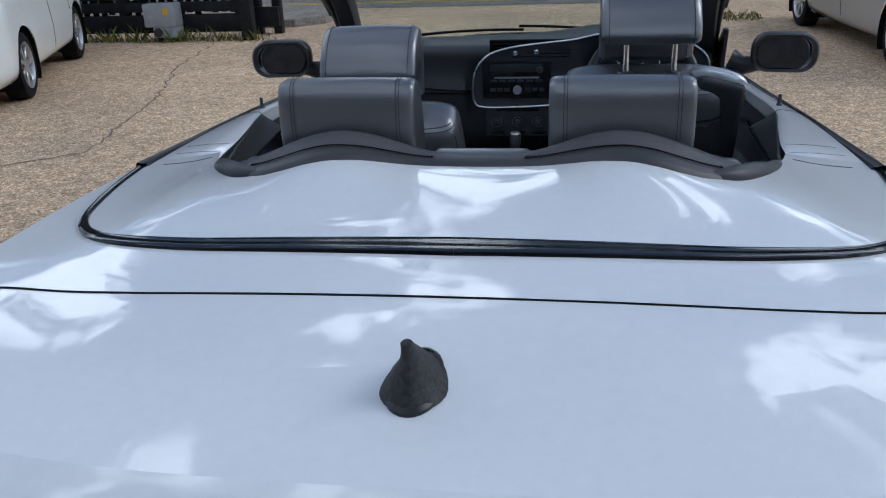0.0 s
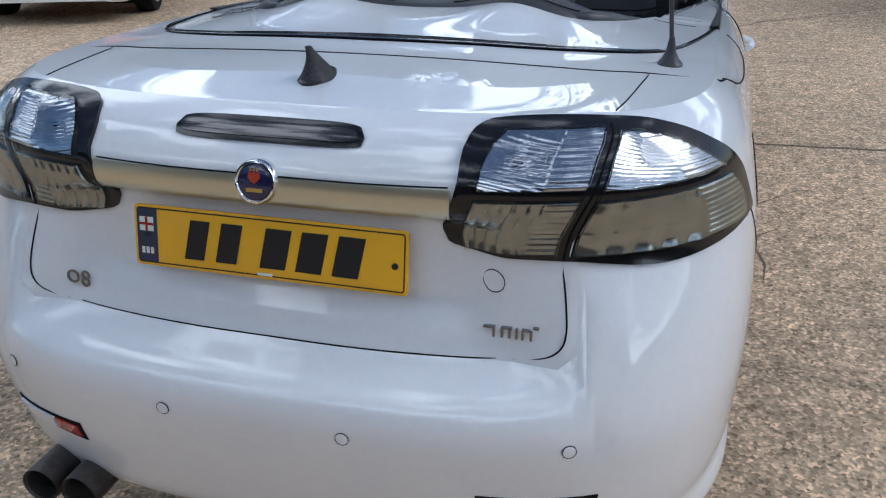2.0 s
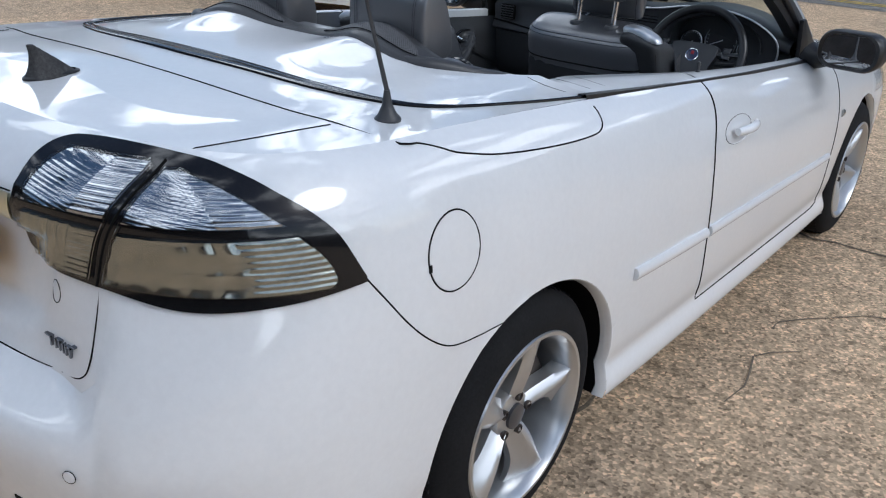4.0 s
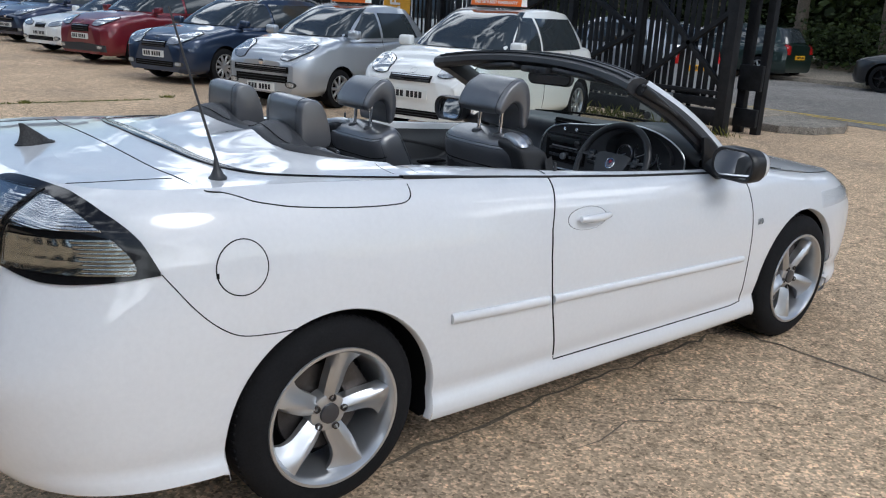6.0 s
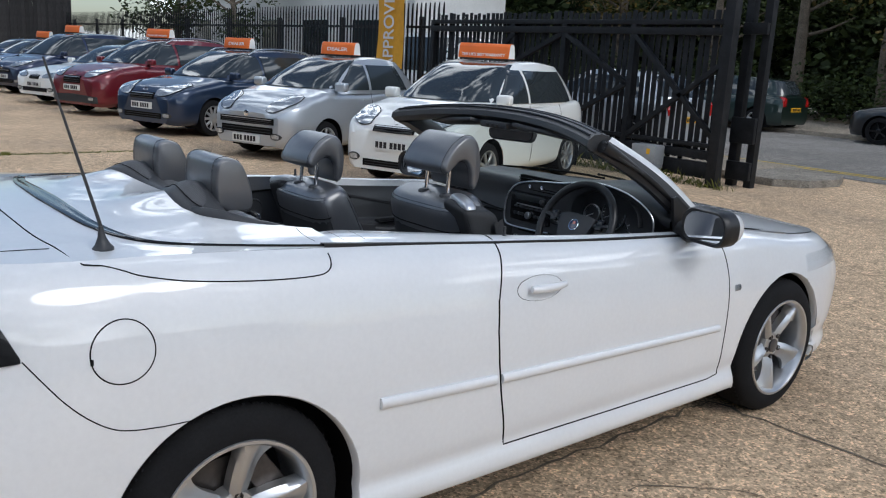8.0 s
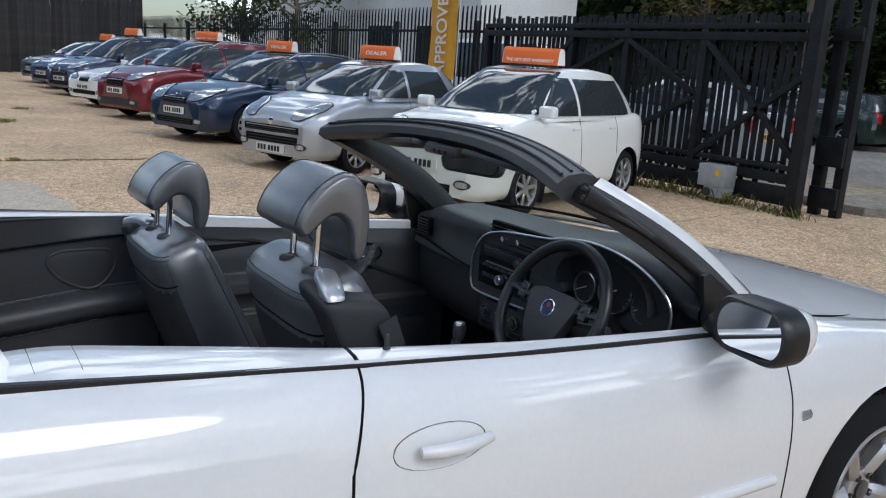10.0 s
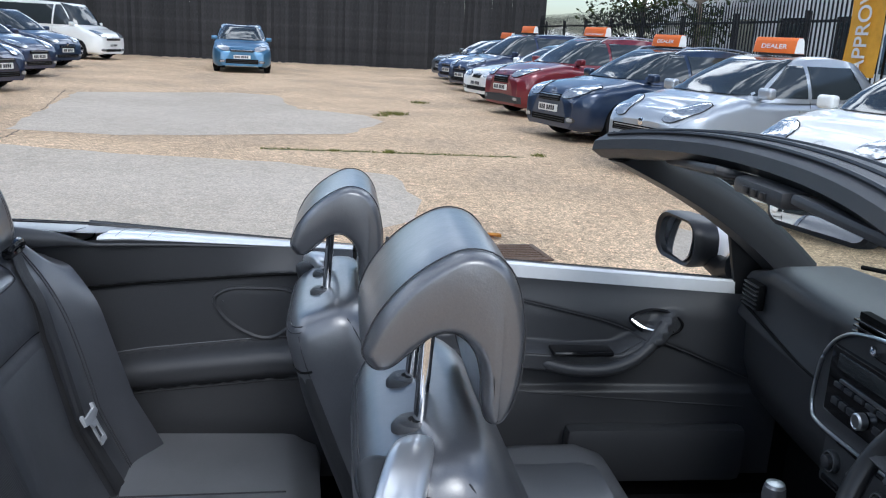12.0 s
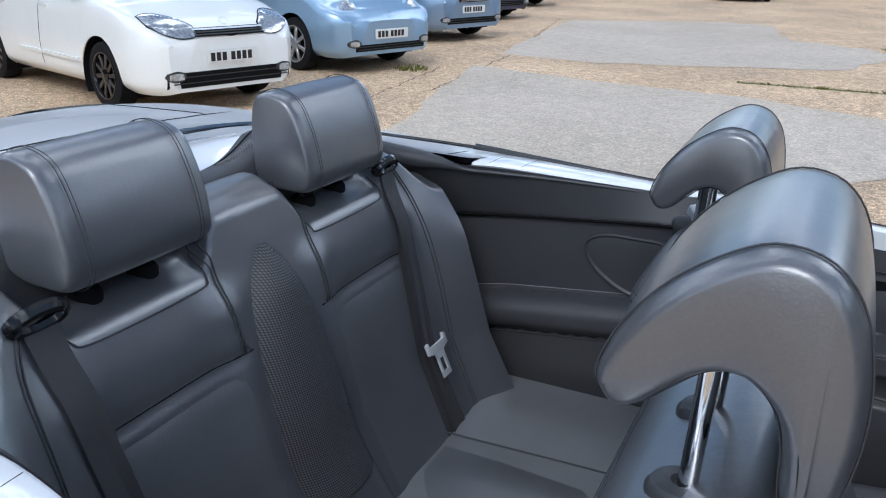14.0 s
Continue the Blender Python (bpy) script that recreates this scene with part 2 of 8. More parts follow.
# ---- ground, road, fences ----
def ground_material(name, base, dark, light, grit=1.0, scale=1.0, speckle=1.0):
    m = bpy.data.materials.new(name)
    m.use_nodes = True
    t = m.node_tree
    b = t.nodes["Principled BSDF"]
    b.inputs["Roughness"].default_value = .88
    b.inputs["Specular IOR Level"].default_value = .25
    co = t.nodes.new("ShaderNodeTexCoord")

    def tex(kind, scale_, detail=5, rough=.6):
        n = t.nodes.new(kind)
        n.inputs["Scale"].default_value = scale_
        if kind == "ShaderNodeTexNoise":
            n.inputs["Detail"].default_value, n.inputs["Roughness"].default_value = detail, rough
        t.links.new(co.outputs["Object"], n.inputs["Vector"])
        return n

    def ramp(src, stops):
        r = t.nodes.new("ShaderNodeValToRGB")
        while len(r.color_ramp.elements) < len(stops):
            r.color_ramp.elements.new(.5)
        for e, (p, c) in zip(r.color_ramp.elements, stops):
            e.position, e.color = p, (*c, 1)
        t.links.new(src, r.inputs["Fac"])
        return r.outputs["Color"]

    def mult(a, c, f=1.0):
        x = t.nodes.new("ShaderNodeMix")
        x.data_type, x.blend_type = "RGBA", "MULTIPLY"
        x.inputs["Factor"].default_value = f
        t.links.new(a, x.inputs["A"])
        t.links.new(c, x.inputs["B"])
        return x.outputs["Result"]

    big = ramp(tex("ShaderNodeTexNoise", .35 * scale, 6).outputs["Fac"], [(.3, dark), (.5, base), (.72, light)])
    mid = ramp(tex("ShaderNodeTexNoise", 6 * scale, 6, .7).outputs["Fac"], [(.32, (.66, .66, .66)), (.62, (1.12, 1.12, 1.12))])
    stone = tex("ShaderNodeTexVoronoi", 95 * grit)
    fine = ramp(stone.outputs["Color"], [(.0, (.22, .205, .185)), (.30, (.72, .71, .69)), (.6, (1.06, 1.05, 1.03)), (1, (2.1, 2.04, 1.95))])
    spots = ramp(tex("ShaderNodeTexNoise", 28 * grit, 4, .7).outputs["Fac"], [(.33, (.55, .53, .50)), (.5, (1, 1, 1)), (.7, (1.25, 1.24, 1.22))])
    c = mult(mult(mult(big, mid, speckle), fine, .85 * speckle), spots, .8 * speckle)
    t.links.new(c, b.inputs["Base Color"])
    u = t.nodes.new("ShaderNodeBump")
    u.inputs["Strength"].default_value, u.inputs["Distance"].default_value = .55, .004
    t.links.new(stone.outputs["Distance"], u.inputs["Height"])
    t.links.new(u.outputs["Normal"], b.inputs["Normal"])
    return m


concrete_mat = ground_material("weathered exposed aggregate concrete", (.58, .425, .28), (.44, .335, .235), (.70, .525, .355), scale=1.5)
patch_mat = ground_material("grey cement patch", (.50, .435, .355), (.44, .38, .305), (.56, .49, .405), .8, speckle=.40)
road_mat = ground_material("grey asphalt", (.24, .225, .21), (.18, .17, .16), (.30, .285, .27), 1.1)
pavement_mat = ground_material("pale pavement", (.30, .26, .21), (.22, .19, .155), (.37, .32, .26), 1.3)
kerb_mat = ground_material("kerb stone", (.27, .245, .21), (.19, .17, .15), (.33, .30, .26), 1.5)
crack_mat = material("dirt in cracks", (.17, .135, .098), .95, grain=.4, grain_size=120)
moss_mat = material("moss and weed", (.07, .10, .022), .9, grain=.5, grain_size=60)
line_mat = material("yellow road paint", (.52, .36, .05), .8, grain=.3, grain_size=80, stain=.2)
fence_mat = material("black painted steel", (.016, .017, .019), .5, spec=.2, grain=.25, grain_size=60, stain=.35, stain_size=5)
board_mat = material("black stained boards", (.030, .029, .030), .72, spec=.25, grain=.35, grain_size=90, stain=.4, stain_size=2.2, per_object=.3)


def flat(name, outline, z, mat, label, kind="structure", category=""):
    bm = bmesh.new()
    f = bm.faces.new([bm.verts.new((x, y, z)) for x, y in outline])
    if f.normal.z < 0:
        f.normal_flip()
    bmesh.ops.triangulate(bm, faces=bm.faces[:])
    ob = link_mesh(name, bm, mat, smooth=False)
    return tagged(ob, label, category, kind=kind)


bm = bmesh.new()
grid(bm, [[(x, y, 0) for y in (-160, -60, -20, 0, 20, 60, 160)] for x in (-160, -60, -20, 0, 20, 60, 160)])
tagged(link_mesh("ground", bm, concrete_mat, smooth=False), "buff exposed aggregate concrete yard with worn patches", "ground", kind="structure")


def wavy(points, amount, step, seed):
    """An outline with a ragged edge."""
    rng, out = random.Random(seed), []
    for a, b in zip(points, points[1:] + points[:1]):
        d = math.dist(a, b)
        n = max(1, int(d / step))
        for k in range(n):
            u = k / n
            out.append((a[0] + (b[0] - a[0]) * u + rng.uniform(-amount, amount) * (k > 0), a[1] + (b[1] - a[1]) * u + rng.uniform(-amount, amount) * (k > 0)))
    return out


flat("concrete_patch", wavy([(-16.6, -4.45), (-10.3, -3.5), (-10.1, -2.0), (-10.7, -.4), (-11.2, .95), (-13.2, 1.6), (-14.2, 1.3), (-14.9, .05), (-17.9, -.6), (-18.2, -1.5)], .06, .4, 3), .004, patch_mat, "smooth grey cement patch on the yard", category="pavement")
flat("concrete_patch", wavy([(-9.0, -3.3), (-6.7, -2.75), (-4.6, -2.2), (-4.3, .2), (-5.4, 1.5), (-6.3, 1.65), (-7.65, 1.45), (-8.3, .2), (-8.5, -1.6)], .05, .4, 4), .004, patch_mat, "smooth grey cement patch on the yard", category="pavement")


def crack(points, width, seed, name="ground_crack", mat=None, label="dirt-filled crack in the concrete yard"):
    rng = random.Random(seed)
    path = []
    for a, b in zip(points, points[1:]):
        n = max(2, int(math.dist(a, b) / .09))
        for k in range(n):
            u = k / n
            path.append((a[0] + (b[0] - a[0]) * u + rng.gauss(0, .014), a[1] + (b[1] - a[1]) * u + rng.gauss(0, .014)))
    path.append(points[-1])
    rows = []
    for i, p in enumerate(path):
        q, r = path[max(0, i - 1)], path[min(len(path) - 1, i + 1)]
        d = Vector((r[0] - q[0], r[1] - q[1])).normalized()
        w = width * rng.uniform(.4, 1.2) * .5
        rows.append([(p[0] - d.y * w, p[1] + d.x * w, .003), (p[0] + d.y * w, p[1] - d.x * w, .003)])
    bm = bmesh.new()
    grid(bm, rows)
    tagged(link_mesh(name, bm, mat or crack_mat, smooth=False), label, "crack", kind="structure")


crack([(.35, .0), (.74, .27), (.66, 1.4), (.64, 2.53), (1.49, 2.57), (3.2, 2.85), (6, 3.2)], .018, 1)
crack([(.6, 5.3), (1.33, 6.2), (2.6, 7.2)], .014, 2)
crack([(-3.95, 3.35), (-3.46, 3.64), (-3.11, 3.91), (-3.4, 5.6), (-3.9, 7.2), (-4.13, 8.78)], .018, 5)
crack([(-8.6, -3.6), (-3.2, -2.75), (-1.5, -2.4)], .02, 6)
crack([(-17, -4.8), (-10.2, -3.3), (-6.9, -2.9)], .03, 7)
crack([(-9.33, -.1), (-9.38, 2.2), (-9.42, 3.3)], .06, 8, mat=moss_mat, label="weedy joint in the concrete yard")
crack([(1.05, .9), (1.0, 1.25), (1.12, 1.4)], .008, 9)
crack([(1.0, 1.5), (.98, 1.6), (1.3, 1.9)], .008, 10)

# road beyond the gateway, kerbs and the far pavement
bm = bmesh.new()
grid(bm, [[(-90, 11.9, .006), (90, 12.6, .006)], [(-90, 20.6, .006), (90, 21.4, .006)]])
tagged(link_mesh("road", bm, road_mat, smooth=False), "grey asphalt road with double yellow lines", "road", kind="structure")
for off in (.25, .45):
    bm = bmesh.new()
    grid(bm, [[(-60, 12.13 + off, .010), (60, 13.07 + off, .010)], [(-60, 12.22 + off, .010), (60, 13.16 + off, .010)]])
    tagged(link_mesh("yellow_line", bm, line_mat, smooth=False), "worn yellow no-parking line", "road marking", kind="structure")
for x0, x1, y0, y1, slope in ((-60, -4.2, 10.2, 12.0, .0078), (4.9, 60, 10.6, 12.35, .0078), (-90, 90, 20.9, 26, .0045)):
    bm = bmesh.new()
    box(bm, x0, x1, y0, y1, -.1, .12, .02)
    for v in bm.verts:
        v.co.y += slope * (v.co.x + 4)
    tagged(link_mesh("pavement", bm, pavement_mat), "pale worn pavement", "pavement", kind="structure")
bm = bmesh.new()
prism(bm, [(-4.25, 10.1), (-3.5, 10.15), (-3.15, 10.5), (-3.05, 11.2), (-3.3, 11.8), (-4.25, 12.0)], -.1, .11, bevel=.02)
tagged(link_mesh("kerb", bm, kerb_mat), "rounded stone kerb at the gateway", "kerb", kind="structure")

# steel palisade fence behind the parked row, with its sliding gate
FENCE_Y = 9.35
fence = holder("palisade_fence")
tagged(fence, "black painted steel palisade fence behind the parked cars", "fence", kind="structure")
bm = bmesh.new()
pale = [(-.032, 0), (-.012, .012), (.012, .012), (.032, 0), (.032, .003), (.012, .016), (-.012, .016), (-.032, .003)]
t = bmesh.new()
bot = [t.verts.new((x, y, .05)) for x, y in pale]
top = [t.verts.new((x, y, 2.42)) for x, y in pale]
for i in range(8):
    t.faces.new((bot[i], bot[(i + 1) % 8], top[(i + 1) % 8], top[i]))
tips = [t.verts.new((x, .008, 2.56)) for x in (-.02, .02)]
t.faces.new([top[0], top[1], tips[0]]), t.faces.new([top[1], top[2], tips[1], tips[0]]), t.faces.new([top[2], top[3], tips[1]])
merge(bm, t)
first = link_mesh("pale", bm, fence_mat, smooth=False, parent=fence)
n_pale = 0
x = -10.35
while x > -36 and n_pale < 180:
    ob = new("pale", first.data)
    ob.parent = fence
    ob.matrix_basis = pose(x, FENCE_Y + .02, 0)
    x -= .142
    n_pale += 1
first.matrix_basis = pose(-10.2, FENCE_Y + .02, 0)
for z in (.4, 2.1):
    bm = bmesh.new()
    box(bm, -36, -10.1, FENCE_Y + .03, FENCE_Y + .08, z - .025, z + .025)
    part("rail", bm, fence_mat, fence, smooth=False)
for x in range(-35, -10, 3):
    bm = bmesh.new()
    box(bm, x - .05, x + .05, FENCE_Y + .08, FENCE_Y + .18, 0, 2.3)
    part("post", bm, fence_mat, fence, smooth=False)

gate = holder("sliding_gate")
tagged(gate, "black steel sliding gate with diagonal braces, drawn back along the fence", "gate", kind="structure")
G0, G1, GY = -10.4, -3.88, 9.28
for z0, z1, y0, y1 in ((2.02, 2.12, -.06, .06), (2.16, 2.23, -.05, .05), (.08, .30, -.06, .06), (.34, .46, -.05, .05), (.5, .56, -.04, .04)):
    bm = bmesh.new()
    box(bm, G0, G1, GY + y0, GY + y1, z0, z1, .006)
    part("rail", bm, fence_mat, gate)
for x in (G0 + .05, -8.1, -6.9, -5.5, G1 - .05):
    bm = bmesh.new()
    box(bm, x - .05, x + .05, GY - .055, GY + .055, .1, 2.16, .006)
    part("post", bm, fence_mat, gate)
for (xa, za), (xb, zb) in (((-5.45, 2.0), (-3.8, .5)), ((-5.45, .55), (-3.8, 1.75)), ((-6.85, 2.0), (-5.55, 1.3)), ((-8.05, 2.0), (-9.9, .6)), ((-8.1, 1.5), (-6.95, 2.0)), ((-6.9, .6), (-5.55, 1.3))):
    bm = bmesh.new()
    d = Vector((xb - xa, 0, zb - za))
    box(bm, 0, d.length, -.035, .035, -.035, .035, .004, Matrix.Translation((xa, GY - .035, za)) @ Matrix.Rotation(-math.atan2(d.z, d.x), 4, "Y"))
    part("brace", bm, fence_mat, gate)
bm = bmesh.new()
box(bm, -.041, .041, -.006, .006, .3, 2.34, .003)
first = part("pale", bm, fence_mat, gate)
rng = random.Random(4)
x, k = G0 + .1, 0
first.matrix_basis = pose(x, GY + .06, 0)
while x < G1 - .1:
    x += .118
    ob = new("pale", first.data)
    ob.parent = gate
    ob.matrix_basis = pose(x + rng.uniform(-.012, .012), GY + .062, rng.uniform(-.02, .03), 0, rng.uniform(-.4, .4), 0)
gate_post = holder("gate_post")
tagged(gate_post, "heavy black steel gate post with guide frame", "post", kind="structure")
for x0, x1, y0, y1, z1 in ((-3.84, -3.69, 9.0, 9.15, 2.9), (-3.6, -3.49, 9.55, 9.67, 2.7), (-3.88, -3.76, 9.55, 9.67, 2.7)):
    bm = bmesh.new()
    box(bm, x0, x1, y0, y1, 0, z1, .008)
    part("upright", bm, fence_mat, gate_post)
for z0, z1 in ((.1, .35), (.6, .95), (2.05, 2.2)):
    bm = bmesh.new()
    box(bm, -3.86, -3.5, 9.49, 9.55, z0, z1, .006)
    part("plate", bm, fence_mat, gate_post)

# tall board fence at the far end
board_fence = holder("board_fence")
tagged(board_fence, "tall dark close-boarded fence at the far end of the yard", "fence", kind="structure")
bm = bmesh.new()
box(bm, -.012, .012, -.086, .086, .02, 3.25, .004, seg=1)
first = part("board", bm, board_mat, board_fence)
rng = random.Random(8)
y = -26.0
first.matrix_basis = pose(-36, y, 0)
while y < 9.5:
    y += .15
    ob = new("board", first.data)
    ob.parent = board_fence
    ob.matrix_basis = pose(-36 + rng.uniform(-.004, .004) + .028 * (len(board_fence.children) % 2), y, rng.uniform(-.03, .02), rng.uniform(-.3, .3), 0, 0)
for z in (.5, 2.6):
    bm = bmesh.new()
    box(bm, -36.1, -36.02, -26, 9.5, z - .04, z + .04)
    part("rail", bm, board_mat, board_fence)
# unseen fences added to close the yard behind the left row and behind the camera
# The tall south one also blocks low sky to darken the car's rear.
for name, a, b, tall in (("wall_south", (-36, -15), (20, -15), 6.5), ("wall_east", (20, -26), (20, 9), 2.4)):
    bm = bmesh.new()
    d = Vector((b[0] - a[0], b[1] - a[1], 0))
    box(bm, 0, d.length, -.02, .02, 0, tall, 0, Matrix.Translation((a[0], a[1], 0)) @ Matrix.Rotation(math.atan2(d.y, d.x), 4, "Z"))
    tagged(link_mesh(name, bm, board_mat, smooth=False), "unseen plain dark boarding added to close the yard", "fence", kind="structure")
# ---- shape of the open car: x right, y forward from the rear axle, z up ----
def lerp_table(tab, v):
    if v <= tab[0][0]:
        return tab[0][1]
    for (a, p), (b, q) in zip(tab, tab[1:]):
        if v <= b:
            return p + (q - p) * (v - a) / (b - a)
    return tab[-1][1]


def smooth_table(tab, v):
    """Catmull-Rom through the table."""
    n = len(tab)
    if v <= tab[0][0]:
        return tab[0][1]
    if v >= tab[-1][0]:
        return tab[-1][1]
    for i in range(n - 1):
        if v <= tab[i + 1][0]:
            break
    x0, y0 = tab[i]
    x1, y1 = tab[i + 1]
    m0 = (y1 - tab[i - 1][1]) / (x1 - tab[i - 1][0]) if i > 0 else (y1 - y0) / (x1 - x0)
    m1 = (tab[i + 2][1] - y0) / (tab[i + 2][0] - x0) if i + 2 < n else (y1 - y0) / (x1 - x0)
    h = x1 - x0
    t = (v - x0) / h
    return (2 * t**3 - 3 * t * t + 1) * y0 + (t**3 - 2 * t * t + t) * h * m0 + (3 * t * t - 2 * t**3) * y1 + (t**3 - t * t) * h * m1


def step(a, b, v):
    t = max(0, min(1, (v - a) / (b - a)))
    return t * t * (3 - 2 * t)


HALF_WIDTH = [(.17, .838), (.19, .862), (.215, .884), (.255, .885), (.288, .872), (.302, .869), (.36, .880), (.46, .886), (.57, .888), (.67, .884), (.76, .873), (.83, .858), (.89, .838), (.93, .813), (.955, .785), (.97, .757)]
REAR_Y = [(.20, -.86), (.28, -.93), (.36, -.955), (.46, -.975), (.55, -.985), (.60, -.972), (.625, -.945), (.65, -.895), (.67, -.872), (.72, -.862), (.80, -.848), (.88, -.842), (.93, -.852), (.965, -.850), (1.0, -.822), (1.025, -.795), (1.04, -.765), (1.05, -.735)]
CORNER_Y = [(.20, -.86), (.28, -.93), (.36, -.955), (.46, -.975), (.55, -.985), (.62, -.963), (.70, -.925), (.77, -.885), (.83, -.852), (.88, -.845), (.93, -.852), (.965, -.850), (1.0, -.822), (1.025, -.795), (1.04, -.765), (1.05, -.735)]
FRONT_Y = [(.18, 3.48), (.25, 3.57), (.38, 3.625), (.5, 3.64), (.6, 3.62), (.68, 3.56), (.75, 3.47)]
TOP_Z = [(-.75, 1.05), (-.45, 1.052), (-.2, 1.035), (0, 1.027), (.3, 1.010), (.6, .993), (.95, .970), (1.4, .936), (1.9, .905), (2.3, .884), (2.7, .832), (3.0, .794), (3.3, .766), (3.6, .75)]
Y_REAR, Y_FRONT, SUPER_REAR, SUPER_FRONT = -.2, 2.85, 3.2, 2.7


def top_z(s):
    if s < 0:
        return 1.05 + (.0 if s < -45 else (s + 45) / 45 * -.015)
    return smooth_table(TOP_Z, s)


def shell(s, z):
    """A point on the right side of the body. s below 0: degrees round the rear corner, from -90 at the rear middle to 0;
    s from 0 to 3.05: metres along the side; above that the front corner."""
    yy = Y_REAR + s if 0 <= s <= 3.05 else (Y_REAR if s < 0 else Y_FRONT)
    zt = (1.05 + (1.035 - 1.05) * max(0, (s + 45) / 45)) if s < 0 else smooth_table(TOP_Z, yy) if s <= 3.05 else smooth_table(TOP_Z, Y_FRONT) + (.75 - smooth_table(TOP_Z, Y_FRONT)) * min(1, (s - 3.05) / 60)
    zr = z if z < .6 else .6 + (z - .6) * .37 / (zt - .6)
    w = smooth_table(HALF_WIDTH, zr)
    ty = yy
    w *= 1 - .035 * max(0, min(1, (.9 - ty) / 1.1)) ** 2 - .03 * max(0, min(1, (ty - 1.9) / .95)) ** 2
    if 0 <= s <= 3.05:
        return (w, yy, z)
    if s < 0:
        f = radians(s + 90)
        k = step(-58, -46, s)
        b = Y_REAR - (smooth_table(REAR_Y, z) * (1 - k) + smooth_table(CORNER_Y, z) * k)
        r = (abs(math.sin(f) / w) ** SUPER_REAR + abs(math.cos(f) / b) ** SUPER_REAR) ** (-1 / SUPER_REAR)
        x = r * math.sin(f)
        dent = step(.43, .35, x + .3 * max(0, .80 - z)) * step(.705, .74, z) * step(.915, .895, z)
        return (x, Y_REAR - r * math.cos(f) + .022 * dent, z)
    f = radians(90 - (s - 3.05))
    b = smooth_table(FRONT_Y, min(z, .75)) - Y_FRONT
    r = (abs(math.sin(f) / w) ** SUPER_FRONT + abs(math.cos(f) / b) ** SUPER_FRONT) ** (-1 / SUPER_FRONT)
    return (r * math.sin(f), Y_FRONT + r * math.cos(f), z)


def shell_top(s):
    if s < 0:
        return 1.05 + (1.035 - 1.05) * max(0, (s + 45) / 45)
    if s <= 3.05:
        return smooth_table(TOP_Z, Y_REAR + s)
    return smooth_table(TOP_Z, Y_FRONT) + (.75 - smooth_table(TOP_Z, Y_FRONT)) * min(1, (s - 3.05) / 60)


def skin(s, z, out=0.0, side=1):
    """The point of the body at (s, z), out metres proud of it; side -1 for the left."""
    p, a, b = Vector(shell(s, z)), Vector(shell(s + (.5 if s < 0 or s > 3.05 else .004), z)), Vector(shell(s, z + .004))
    n = (a - p).cross(b - p).normalized()
    p = p + n * out
    return Vector((p.x * side, p.y, p.z))

# ---- the open car: outside ----
from mathutils.bvhtree import BVHTree

car = holder("convertible_car")
tagged(car, "white two-door convertible car with its roof down and black leather seats", "car")
SIDES = (1, -1)
DOOR_GAP = [(.2, 1.15), (.3, 1.14), (.57, 1.085), (.785, 1.08), (.97, 1.135)]
S_LIST = [-90 + 2 * i for i in range(45)] + [round(.025 * i, 4) for i in range(int(3.05 / .025) + 1)] + [3.05 + 4 * i for i in range(1, 23)] + [3.05 + 90]
S_DOOR0, S_DOOR1 = 1.1, 2.375
ARCHES = ((.01, .305, .362), (2.66, .302, .372))


def split_z(s):
    """The seam between the bumper and the body above it."""
    if -20 < s < .07:
        return smooth_table([(-20, .845), (-17.4, .795), (-14.8, .745), (-12, .701), (-9.2, .668), (-6.8, .650), (-4, .641), (-2, .638), (.07, .635)], s)
    return lerp_table([(-90, .660), (-52, .662), (-50, .69), (-48.3, .832), (-39.6, .822), (-31, .83), (-20, .845), (.07, .635), (3.05, .635), (3.2, .63), (95, .62)], s)


def warp(s, z):
    if 0 < s < 3.05:
        return s + (smooth_table(DOOR_GAP, z) - S_DOOR0) * max(0, 1 - abs(s - S_DOOR0) / .3)
    return s


def low_z(s):
    if s < 0:
        return .240
    return lerp_table([(0, .235), (.1, .225), (.6, .205), (2.5, .20), (3.05, .19), (95, .18)], s)


def column(s):
    zs, zt, zl = split_z(s), shell_top(s), low_z(s)
    low = [zl + (zs - zl) * k / 30 for k in range(31)]
    up = [zs + (zt - zs) * (1 - (1 - k / 20) ** 1.35) for k in range(21)]
    return low, up


def arch_cut(bm):
    """Opens the wheel arches."""
    for cy, cz, r in ARCHES:
        inside = {v for v in bm.verts if math.hypot(v.co.y - cy, v.co.z - cz) < r}
        dead = [f for f in bm.faces if all(v in inside for v in f.verts)]
        bmesh.ops.delete(bm, geom=dead, context="FACES")
        for v in bm.verts:
            if v in inside and v.link_faces:
                d = Vector((v.co.y - cy, v.co.z - cz))
                if d.length > r - .06:
                    d = d.normalized() * r
                    v.co.y, v.co.z = cy + d.x, cz + d.y
        bmesh.ops.delete(bm, geom=[v for v in bm.verts if not v.link_faces], context="VERTS")


def shell_piece(name, s_range, rows, side, parent, mat=None, label=""):
    bm = bmesh.new()
    cols = []
    for s in S_LIST:
        if s_range[0] - 1e-6 <= s <= s_range[1] + 1e-6:
            low, up = column(s)
            zz = {"low": low, "up": up, "all": low + up[1:]}[rows]
            cols.append([Vector(shell(warp(s, z), z)) for z in zz])
    for c in cols:
        for p in c:
            p.x *= side
    grid(bm, cols)
    arch_cut(bm)
    return part(name, bm, mat or white_paint, parent, label)


